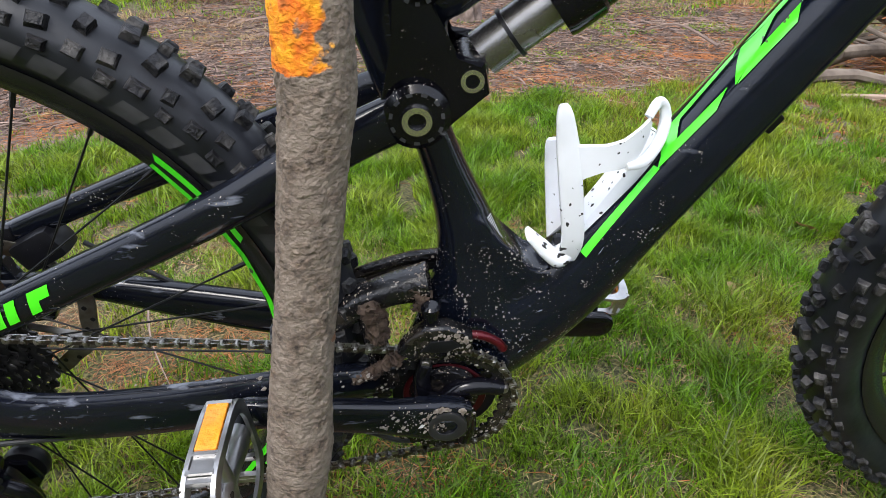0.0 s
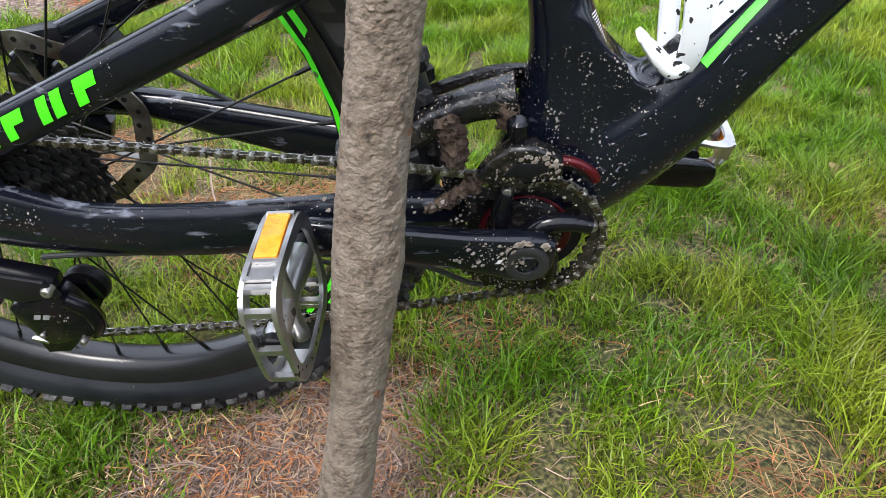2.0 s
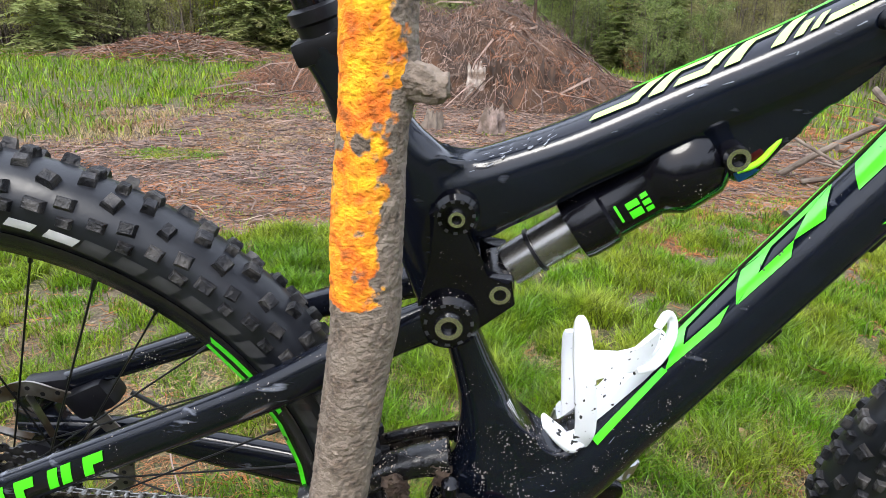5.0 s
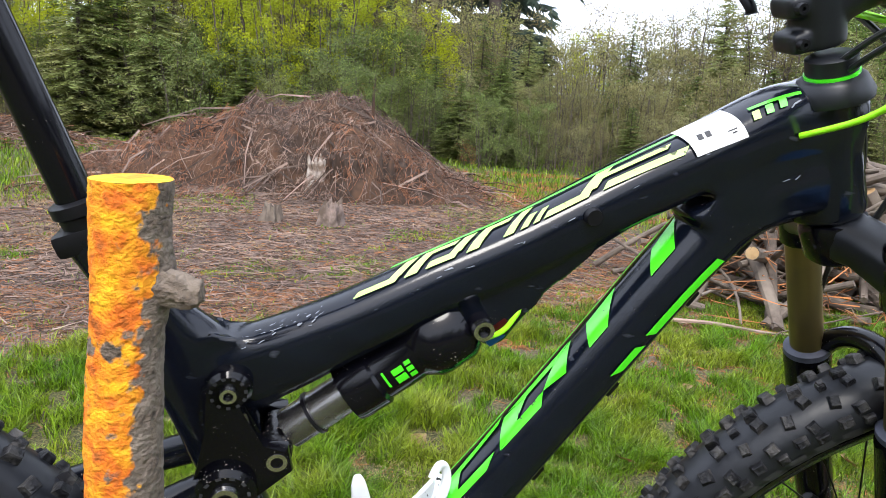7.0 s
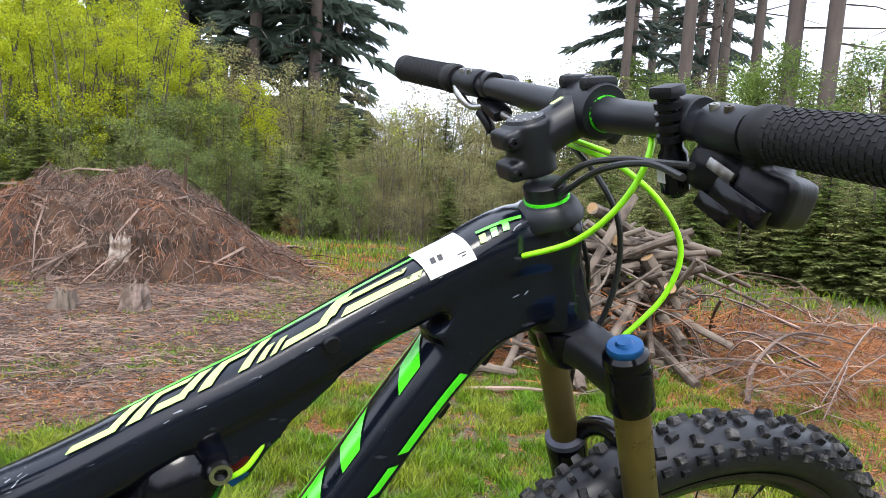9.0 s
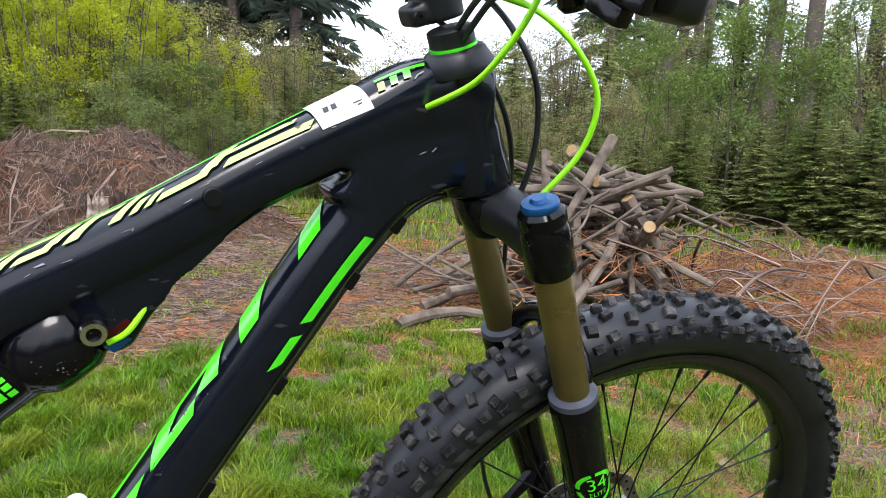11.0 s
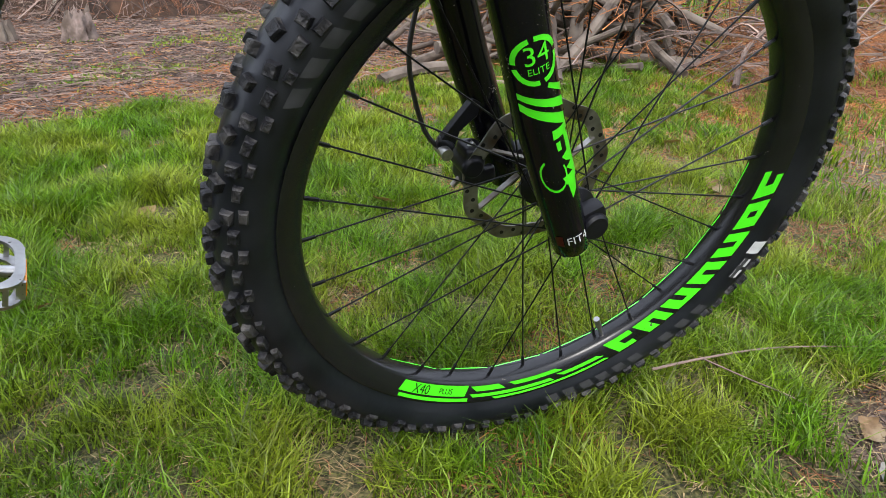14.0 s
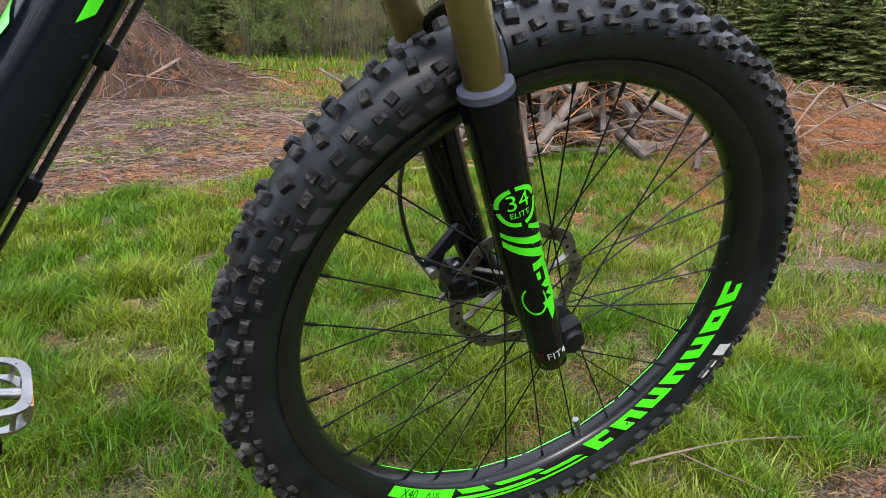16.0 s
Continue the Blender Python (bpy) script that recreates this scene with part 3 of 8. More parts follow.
# the carbon frame is one moulded shell: tubes and webs grown together
shell = bmesh.new()
for form in (DOWN_TUBE, SEAT_TUBE, TOP_TUBE, MAST):
    rings = [[shell.verts.new(form.surface(i / 50, 2 * math.pi * j / 24)) for j in range(24)] for i in range(51)]
    ring_skin(shell, rings)
tube(shell, [HEAD_M @ Vector((0, 0, z)) for z in (-0.012, -0.008, 0.03, 0.06, 0.085, 0.106, 0.110)], [0.030, 0.0345, 0.0325, 0.0315, 0.031, 0.0325, 0.029], 32)
plate(shell, [(-0.060, 0.742), (-0.046, 0.744), (-0.030, 0.742), (0.0, 0.744), (0.03, 0.74), (0.02, 0.68), (-0.03, 0.66), (-0.055, 0.70)], -0.0175, 0.0175, 0.009)
plate(shell, [(0.125, 0.775), (0.140, 0.757), (0.160, 0.746), (0.196, 0.729), (0.208, 0.735), (0.233, 0.785), (0.280, 0.824), (0.363, 0.874), (0.37, 0.892), (0.26, 0.842), (0.18, 0.803)], -0.0205, 0.0205, 0.010)
plate(shell, [(0.352, 0.852), (0.372, 0.866), (0.39, 0.905), (0.46, 0.955), (0.500, 0.93), (0.521, 0.870), (0.489, 0.860), (0.453, 0.863), (0.417, 0.840), (0.391, 0.820)], -0.0280, 0.0280, 0.013)
plate(shell, [(0.0, 0.42), (0.012, 0.52), (0.034, 0.520), (0.050, 0.492), (0.068, 0.466), (0.088, 0.453), (0.112, 0.452), (0.135, 0.478), (0.15, 0.47), (0.12, 0.40), (0.05, 0.36), (0.0, 0.36)], -0.0245, 0.0245, 0.012)
frame_ob = part("frame", shell, FRAME_BLACK, bike, "satin black carbon frame speckled with mud")
mod = frame_ob.modifiers.new("mould", "REMESH")
mod.mode, mod.voxel_size, mod.use_smooth_shade = "VOXEL", 0.0032, True
mod = frame_ob.modifiers.new("fair", "SMOOTH")
mod.factor, mod.iterations = 0.5, 10
bm = bmesh.new()
lathe(bm, [(0.005, -0.046), (0.031, -0.046), (0.034, -0.04), (0.034, 0.04), (0.031, 0.046), (0.005, 0.046)], at(0, 0, 0.335), 32)
part("bottom_bracket", bm, MUDDY, frame_ob, "bottom bracket shell caked in dry mud")

# decals: plain slanted shapes in the frame's green
def slant(u0, u1, t0, t1, lean=0.0):
    return [(u0 + lean, t1), (u1 + lean, t1), (u1, t0), (u0, t0)]

def decal(tube_form, groups, mat, parent, label, off=0.0007, name="decal"):
    """One flat part for each block of a marking."""
    for g in groups:
        part(name, tube_form.patch(g, off), mat, parent, label)


blocks = [
    [[(0.730, 92), (0.768, 106), (0.742, 55), (0.712, 54)]],
    [[(0.652, 95), (0.688, 101), (0.662, 54), (0.640, 54)]],
    [[(0.550, 98), (0.632, 100), (0.608, 88), (0.573, 88)], [(0.552, 66), (0.588, 66), (0.578, 50), (0.527, 52)], [(0.546, 96), (0.574, 88), (0.553, 65), (0.526, 53)], [(0.608, 88), (0.633, 98), (0.612, 56), (0.588, 66)]],
    [[(0.452, 62), (0.522, 60), (0.505, 48), (0.440, 50)], [(0.464, 92), (0.484, 88), (0.470, 62), (0.446, 51)], [(0.464, 92), (0.545, 104), (0.538, 94), (0.482, 84)]],
    [[(0.326, 44), (0.440, 58), (0.442, 48), (0.326, 33)]],
    [[(0.440, 116), (0.800, 118), (0.800, 112), (0.440, 110)]],
    [[(0.674, -6), (0.762, -8), (0.766, -25), (0.680, -23)]],
    [[(0.632, -6), (0.662, -6), (0.668, -22), (0.642, -21)]],
]
decal(DOWN_TUBE, blocks, GREEN, frame_ob, "neon green block on the down tube", 0.0012)
def stroke(u0, u1, a0, a1, lean=0.0):
    """A slanted stroke along the top tube's marking; a is 0 at its lower edge and 1 at its upper one."""
    def th(u, a):
        lo = float(np.interp(u, [0.34, 0.48, 0.62, 0.74], [60, 52, 49, 40]))
        return lo + a * 40
    return [(u0 + lean * a1, th(u0, a1)), (u1 + lean * a1, th(u1, a1)), (u1 + lean * a0, th(u1, a0)), (u0 + lean * a0, th(u0, a0))]
K = 0.035
blocks = [
    [stroke(0.345, 0.398, 0, 0.26, K), stroke(0.384, 0.400, 0.2, 1.0, K)],
    [stroke(0.408, 0.424, 0.0, 1.0, K), stroke(0.412, 0.452, 0.74, 1, K)],
    [stroke(0.434, 0.470, 0.0, 0.26, K), stroke(0.458, 0.474, 0.2, 1.0, K)],
    [stroke(0.484, 0.500, 0.0, 1.0, K), stroke(0.488, 0.520, 0.74, 1.0, K)],
    [stroke(0.530, 0.543, 0.0, 1.0, K), stroke(0.551, 0.560, 0.0, 0.5, K), stroke(0.566, 0.573, 0.0, 0.5, K)],
    [stroke(0.578, 0.625, 0.0, 0.24, K), stroke(0.612, 0.630, 0.2, 1.0, K)],
    [stroke(0.640, 0.728, 0.0, 0.26, K)],
    [stroke(0.625, 0.70, 0.50, 0.72, K)],
]
decal(TOP_TUBE, blocks, SHEEN_LIME, frame_ob, "green block on the top tube, paled by painted sky sheen", 0.0012)
decal(TOP_TUBE, [[stroke(0.36, 0.70, 1.08, 1.24, K)]], GREEN, frame_ob, "neon green edge line on the top tube", 0.0012)
for i in range(3):
    part("top_tube_end_decal", TOP_TUBE.patch([[(0.818 + i * 0.017, 56), (0.827 + i * 0.017, 55), (0.823 + i * 0.017, 42), (0.814 + i * 0.017, 43)]], 0.0012), GREEN if i else SHEEN_LIME, frame_ob)
part("top_tube_end_decal", TOP_TUBE.patch([[(0.818, 66), (0.880, 56), (0.878, 51), (0.818, 61)]], 0.0012), GREEN, frame_ob)
part("number_sticker", TOP_TUBE.patch([[(0.738, 104), (0.800, 98), (0.800, 26), (0.738, 30)]], 0.0016, 12, 12), PAPER, frame_ob, "white paper sticker with small grey print bars")
for q in ([(0.750, 62), (0.756, 61), (0.754, 50), (0.748, 51)], [(0.759, 61), (0.765, 60), (0.763, 49), (0.757, 50)], [(0.780, 46), (0.792, 45), (0.792, 43), (0.780, 44)], [(0.784, 41), (0.790, 41), (0.790, 39), (0.784, 39)]):
    part("print_bar", TOP_TUBE.patch([q], 0.0021), GREY_PRINT, frame_ob)
scuff_rng = random.Random(17)
for form, u0, u1, t0, t1, n in ((TOP_TUBE, 0.10, 0.30, 44, 74, 40), (TOP_TUBE, 0.30, 0.78, 26, 42, 14), (TOP_TUBE, 0.84, 0.93, 30, 66, 6), (DOWN_TUBE, 0.80, 0.92, 15, 60, 9), (DOWN_TUBE, 0.14, 0.40, -10, 60, 9)):
    for k in range(n):
        u, t = scuff_rng.uniform(u0, u1), scuff_rng.uniform(t0, t1)
        du, dt, sk = scuff_rng.uniform(0.002, 0.011), scuff_rng.uniform(0.4, 1.9), scuff_rng.uniform(-3, 3)
        part("scuff", form.patch([[(u, t + dt * 0.4), (u + du, t + dt + sk), (u + du * 1.1, t + sk), (u + du * 0.3, t - dt * 0.3)]], 0.0012, 3, 3), SCUFF, frame_ob)
for k in range(13):
    part("print_bar", SEAT_TUBE.patch([[(0.50 - k * 0.008, 50), (0.504 - k * 0.008, 50), (0.504 - k * 0.008, 66), (0.50 - k * 0.008, 66)]], 0.0012, 2, 2), WHITE_PRINT, frame_ob)
part("seat_tube_label", SEAT_TUBE.patch([[(0.355, 48), (0.392, 48), (0.392, 68), (0.355, 68)]], 0.0012), WHITE_PRINT, frame_ob, "small white label on the seat tube")
bm = bmesh.new()
lathe(bm, [(0.001, -0.0325), (0.0065, -0.0325), (0.0075, -0.027), (0.001, -0.026)], at(0.262, 0, 0.853), 20)
part("cable_port", bm, DARK_PLASTIC, frame_ob)
for f in (0.52, 0.62, 0.72, 0.80):
    bm = bmesh.new()
    q = DOWN_TUBE.surface(f, radians(-92), 0.004)
    block(bm, Matrix.Translation(q) @ at(0, 0, 0, 0, -57, 0), 0.018, 0.014, 0.012, 0.003)
    part("cable_guide", bm, DARK_PLASTIC, frame_ob)
bm = bmesh.new()
tube(bm, [DOWN_TUBE.surface(f, radians(-92 + 3 * math.sin(9 * f)), 0.006) for f in np.linspace(0.3, 0.93, 30)], 0.0027, 8)
part("rear_brake_hose", bm, CABLE, frame_ob)
bm = bmesh.new()
tube(bm, smooth_line([(0.19, -0.02, 0.742), (0.205, -0.022, 0.752), (0.222, -0.015, 0.778), (0.227, -0.008, 0.80)], 6), 0.0024, 8)
part("lockout_cable", bm, LIME_CABLE, frame_ob)


def cap_bolt(name, x, z, r, y, parent, ring=0.55):
    bm = bmesh.new()
    lathe(bm, [(0.002, y - 0.006), (r * 0.8, y - 0.006), (r, y - 0.002), (r, y + 0.02), (0.002, y + 0.02)], at(x, 0, z), 28)
    o = part(name, bm, GLOSS_BLACK, parent)
    bm = bmesh.new()
    lathe(bm, [(r * ring * 0.55, y - 0.004), (r * ring * 0.6, y - 0.0105), (r * ring, y - 0.0105), (r * ring * 1.1, y - 0.005)], at(x, 0, z), 24, True)
    part("bolt_ring", bm, CHROME, o, "silver ring of a pivot bolt")
    return o


# rear suspension: rocker link, stays
rear_arm = part("swingarm", Loft([(-0.452, -0.068, 0.430, 0.008, 0.018), (-0.414, -0.066, 0.441, 0.011, 0.017), (-0.29, -0.060, 0.496, 0.012, 0.0165), (-0.175, -0.054, 0.548, 0.012, 0.0165), (-0.115, -0.046, 0.577, 0.012, 0.018), (-0.060, -0.036, 0.602, 0.012, 0.018), (-0.018, -0.031, 0.619, 0.011, 0.018)], 2.6).mesh(50, 18), STAY_BLACK, bike, "scuffed black swingarm with pale scrapes")
SEAT_STAY = Loft([(-0.452, -0.068, 0.430, 0.008, 0.018), (-0.414, -0.066, 0.441, 0.011, 0.017), (-0.29, -0.060, 0.496, 0.012, 0.0165), (-0.175, -0.054, 0.548, 0.012, 0.0165), (-0.115, -0.046, 0.577, 0.012, 0.018)], 2.6)
part("seat_stay", Loft([(-0.452, 0.068, 0.430, 0.008, 0.016), (-0.40, 0.064, 0.463, 0.010, 0.012), (-0.25, 0.058, 0.526, 0.011, 0.0125), (-0.155, 0.050, 0.567, 0.011, 0.013), (-0.06, 0.036, 0.605, 0.011, 0.015), (-0.018, 0.031, 0.619, 0.011, 0.016)], 2.6).mesh(40, 16), STAY_BLACK, rear_arm)
part("chain_stay", Loft([(-0.470, -0.070, 0.385, 0.009, 0.026), (-0.430, -0.072, 0.374, 0.012, 0.030), (-0.362, -0.074, 0.362, 0.012, 0.024), (-0.29, -0.072, 0.358, 0.012, 0.024), (-0.20, -0.062, 0.357, 0.012, 0.024), (-0.12, -0.046, 0.357, 0.011, 0.020), (-0.055, -0.036, 0.352, 0.010, 0.018)], 3.2).mesh(50, 18), STAY_BLACK, rear_arm)
part("chain_stay", Loft([(-0.470, 0.070, 0.392, 0.009, 0.016), (-0.36, 0.070, 0.393, 0.012, 0.014), (-0.27, 0.068, 0.372, 0.012, 0.020), (-0.185, 0.060, 0.357, 0.012, 0.024), (-0.09, 0.042, 0.352, 0.012, 0.022), (-0.055, 0.036, 0.352, 0.010, 0.018)], 2.8).mesh(40, 16), STAY_BLACK, rear_arm)
for i in range(5):
    u = 0.205 + i * 0.058
    g = [slant(u, u + 0.016, -24, 35, 0.016)]
    if i % 2 == 0:
        g.append(slant(u + 0.022, u + 0.042, 6, 35, 0.008))
    else:
        g.append(slant(u + 0.022, u + 0.038, -24, 35, 0.016))
    decal(SEAT_STAY, [g], GREEN, rear_arm, "neon green block on the seat stay", 0.0008)
for s in (-1, 1):
    bm = bmesh.new()
    plate(bm, [(-0.476, 0.36), (-0.450, 0.348), (-0.40, 0.352), (-0.392, 0.372), (-0.418, 0.395), (-0.425, 0.43), (-0.452, 0.447), (-0.470, 0.43)], s * 0.064, s * 0.078, 0.003)
    part("dropout", bm, STAY_BLACK, rear_arm)
for s in (-1, 1):
    bm = bmesh.new()
    plate(bm, [(-0.050, 0.606), (-0.022, 0.590), (0.006, 0.606), (0.034, 0.630), (0.030, 0.654), (0.008, 0.652), (-0.006, 0.690), (-0.018, 0.722), (-0.036, 0.708), (-0.030, 0.670), (-0.040, 0.640)], s * 0.024, s * 0.036, 0.004)
    part("rocker_link", bm, GLOSS_BLACK, rear_arm)
cap_bolt("rocker_pivot", -0.0185, 0.617, 0.0245, -0.040, rear_arm, 0.44)
cap_bolt("upper_pivot", -0.0155, 0.706, 0.0175, -0.030, rear_arm, 0.36)
YOKE = Loft([(-0.150, -0.030, 0.402, 0.014, 0.014), (-0.105, -0.022, 0.414, 0.014, 0.015), (-0.075, -0.020, 0.432, 0.015, 0.014), (-0.045, -0.020, 0.446, 0.016, 0.013), (-0.012, -0.018, 0.452, 0.018, 0.017)], 2.4)
part("yoke", YOKE.mesh(24, 18), MUDDY, rear_arm, "swingarm yoke packed with dried mud")
bm = bmesh.new()
tube(bm, smooth_line([(-0.066, -0.024, 0.430), (-0.064, -0.026, 0.405), (-0.058, -0.028, 0.370), (-0.05, -0.028, 0.350)], 4), 0.011, 12)
part("yoke_strut", bm, MUDDY, rear_arm)


def mud_lump(name, pts, r, label, seed):
    """Caked mud: a crusty rough skin along a line."""
    bm = bmesh.new()
    line = smooth_line(pts, 8)
    tube(bm, line, [r * (0.85 + 0.5 * noise.noise(Vector((i * 0.5, seed, 0)))) * (1 if 0 < i < len(line) - 1 else 0.4) for i in range(len(line))], 14)
    bmesh.ops.subdivide_edges(bm, edges=bm.edges, cuts=2, use_grid_fill=True)
    for v in bm.verts:
        q = v.co * 260 + Vector((seed, 0, 0))
        v.co += Vector((noise.noise(q), noise.noise(q + Vector((9, 0, 0))), noise.noise(q + Vector((0, 9, 0))))) * 0.0050
    return part(name, bm, MUD, rear_arm, label)


mud_lump("mud_clump", [(-0.066, -0.034, 0.442), (-0.060, -0.036, 0.425), (-0.058, -0.036, 0.400)], 0.011, "clump of dried brown mud", 1)
mud_lump("mud_clump", [(-0.085, -0.046, 0.362), (-0.066, -0.047, 0.370), (-0.050, -0.048, 0.386), (-0.036, -0.050, 0.396)], 0.006, "clump of dried brown mud", 5)
mud_lump("mud_clump", [(-0.030, -0.030, 0.452), (-0.018, -0.032, 0.446), (-0.022, -0.034, 0.432)], 0.007, "clump of dried brown mud", 8)
for z in (0.445, 0.435):
    bm = bmesh.new()
    tube(bm, smooth_line([(-0.10, 0.02, z - 0.02), (-0.03, 0.02, z + 0.005), (0.02, 0.03, z)], 5), 0.006, 8)
    part("yoke_bar", bm, MUDDY, rear_arm)

for px, pz, pr, py in ((-0.0185, 0.617, 0.0185, -0.0462), (-0.0155, 0.706, 0.0130, -0.0362)):
    for k in range(11):
        bm = bmesh.new()
        a0 = 2 * math.pi * k / 11
        g = [[bm.verts.new((px + r * math.cos(a), py, pz + r * math.sin(a))) for r in (pr - 0.0013, pr + 0.0013)] for a in (a0, a0 + 0.12, a0 + 0.24)]
        for i in range(2):
            bm.faces.new((g[i][0], g[i + 1][0], g[i + 1][1], g[i][1]))
        part("pivot_print", bm, GREY_PRINT, rear_arm)

# shock
SH_A, SH_B = Vector((0.021, 0, 0.640)), Vector((0.181, 0, 0.757))
SH_D = (SH_B - SH_A).normalized()
SH_M = Matrix.Translation(SH_A) @ SH_D.to_track_quat("Y", "Z").to_matrix().to_4x4()
bm = bmesh.new()
lathe(bm, [(0.004, 0.072), (0.0275, 0.072), (0.0285, 0.078), (0.0285, 0.10), (0.0255, 0.103), (0.0255, 0.137), (0.0275, 0.141), (0.033, 0.150), (0.034, 0.158), (0.033, 0.182), (0.028, 0.190), (0.004, 0.190)], SH_M, 36)
shock = part("rear_shock", bm, GLOSS_BLACK, bike, "black air shock with a grey shaft and green marks")
bm = bmesh.new()
lathe(bm, [(0.002, 0.012), (0.0175, 0.012), (0.0175, 0.075), (0.002, 0.075)], SH_M, 32)
part("shock_shaft", bm, SHAFT, shock)
bm = bmesh.new()
lathe(bm, [(0.017, 0.036), (0.0195, 0.036), (0.0195, 0.039), (0.017, 0.039)], SH_M, 32, True)
part("travel_ring", bm, DARK_PLASTIC, shock)
bm = bmesh.new()
lathe(bm, [(0.002, -0.026), (0.012, -0.026), (0.013, -0.02), (0.013, 0.02), (0.002, 0.02)], at(SH_A.x, 0, SH_A.z), 24)
part("lower_eyelet", bm, MUDDY, shock)
cap_bolt("shock_bolt", 0.021, 0.640, 0.0105, -0.026, shock, 0.8)
cap_bolt("shock_bolt", 0.181, 0.757, 0.0095, -0.028, shock, 0.9)
for h0, h1, spans in ((0.116, 0.126, ((72, 84), (88, 104))), (0.128, 0.134, ((70, 78), (82, 92), (96, 106))), (0.108, 0.110, ((66, 100),))):
    for a0, a1 in spans:
        bm = bmesh.new()
        g = []
        for i in range(7):
            a = radians(a0 + (a1 - a0) * i / 6)
            g.append([bm.verts.new(SH_M @ Vector((0.0259 * math.sin(a), h, 0.0259 * math.cos(a)))) for h in (h0, h1)])
        for i in range(6):
            bm.faces.new((g[i][0], g[i + 1][0], g[i + 1][1], g[i][1]))
        part("shock_decal", bm, GREEN, shock, "bright green printed block")
bm = bmesh.new()
block(bm, at(0.197, -0.012, 0.742, 0, -40, 0), 0.018, 0.016, 0.012, 0.003)
part("blue_dial", bm, BLUE, shock, "blue anodised dial")
bm = bmesh.new()
block(bm, at(0.198, -0.016, 0.752, 0, -40, 0), 0.020, 0.010, 0.008, 0.002)
part("red_dial", bm, RED, shock, "red anodised lever")


# ---- wheels, local axis y ----
def tyre_point(phi, ang, lift=0.0):
    """phi: 0 at the tread's crown, towards -y with plus; ang: round the wheel."""
    r = 0.3255 + (0.0300 + lift) * math.cos(phi)
    return Vector((r * math.cos(ang), -(0.0345 + lift) * math.sin(phi), r * math.sin(ang)))


def build_tyre(parent):
    bm = bmesh.new()
    n, prof = 96, [radians(a) for a in range(-142, 143, 12)]
    rings = []
    for i in range(n):
        rings.append([bm.verts.new(tyre_point(p, 2 * math.pi * i / n)) for p in prof] + [bm.verts.new((0.285 * math.cos(2 * math.pi * i / n), -s * 0.012, 0.285 * math.sin(2 * math.pi * i / n))) for s in (1, -1)])
    ring_skin(bm, rings, True)
    return part("tyre", bm, RUBBER, parent, "wide black knobbly tyre dusted with dirt")


def build_tread(parent):
    rng = random.Random(7)
    verts, faces = [], []

    def knob(phi, ang, lx, ly, h, twist):
        h *= rng.uniform(1.1, 1.5)
        lx, ly = lx * rng.uniform(0.72, 0.98), ly * rng.uniform(0.80, 1.1)
        phi, ang = phi + rng.uniform(-0.03, 0.03), ang + rng.uniform(-0.004, 0.004)
        c = tyre_point(phi, ang, -0.001)
        up = (tyre_point(phi, ang, 0.02) - c).normalized()
        fw = Vector((-math.sin(ang), 0, math.cos(ang)))
        sd = up.cross(fw).normalized()
        fw, sd = fw * math.cos(twist) + sd * math.sin(twist), sd * math.cos(twist) - fw * math.sin(twist)
        b = len(verts)
        for k, s, z in ((1.12, 1.12, 0), (0.96, 0.96, h * 0.8), (0.80, 0.80, h)):
            for a, q in ((-1, -1), (1, -1), (1, 1), (-1, 1)):
                verts.append(c + fw * a * lx * k / 2 + sd * q * ly * s / 2 + up * z)
        for lv in (0, 4):
            for i in range(4):
                j = (i + 1) % 4
                faces.append((b + lv + i, b + lv + j, b + lv + 4 + j, b + lv + 4 + i))
        faces.append((b + 8, b + 9, b + 10, b + 11))

    n = 96
    for i in range(n):
        a = 2 * math.pi * i / n
        jit = lambda: rng.uniform(-0.07, 0.07)
        for s in (-1, 1):
            if i % 2 == 0:
                knob(s * 0.19, a, 0.0135, 0.0095, 0.0060, s * 0.2 + jit())
                knob(s * 0.93, a + 0.01, 0.0125, 0.0105, 0.0058, s * 0.15 + jit())
                knob(s * 1.36, a, 0.013, 0.008, 0.0042, jit())
            else:
                knob(s * 0.54, a, 0.0125, 0.0115, 0.0060, -s * 0.25 + jit())
                knob(s * 1.16, a, 0.0145, 0.0085, 0.0054, jit())
                if i % 4 == 1:
                    knob(0.0, a, 0.009, 0.007, 0.0055, jit())
    return part("tread", raw_mesh("tread", verts, faces), KNOB, parent, "blocky tread knobs with dried dirt", False)


def arc_patch(bm, surf, quads, n=8):
    """Pieces on a wheel's side: surf(t, angle), t across from 0 to 1; corners (t, degrees)."""
    for (a, b, c, d) in quads:
        g = []
        for i in range(n + 1):
            f = i / n
            p, q = [x + (y - x) * f for x, y in zip(a, b)], [x + (y - x) * f for x, y in zip(d, c)]
            g.append([bm.verts.new(surf(p[0] + (q[0] - p[0]) * j / 3, radians(p[1] + (q[1] - p[1]) * j / 3))) for j in range(4)])
        for i in range(n):
            for j in range(3):
                bm.faces.new((g[i][j], g[i + 1][j], g[i + 1][j + 1], g[i][j + 1]))


def rim_side(t, a):
    r, y = 0.2785 + 0.0195 * t, -(0.0145 + 0.0100 * t)
    return Vector((r * math.cos(a), y - 0.0008, r * math.sin(a)))


def rim_bed(t, a):
    r, y = 0.2755, -0.011 + 0.022 * t
    return Vector(((r - 0.0006 + abs(t - 0.5) * 0.004) * math.cos(a), y, (r - 0.0006 + abs(t - 0.5) * 0.004) * math.sin(a)))


def wall_side(t, a):
    p = tyre_point(radians(128 - 48 * t), a, 0.0006)
    return p


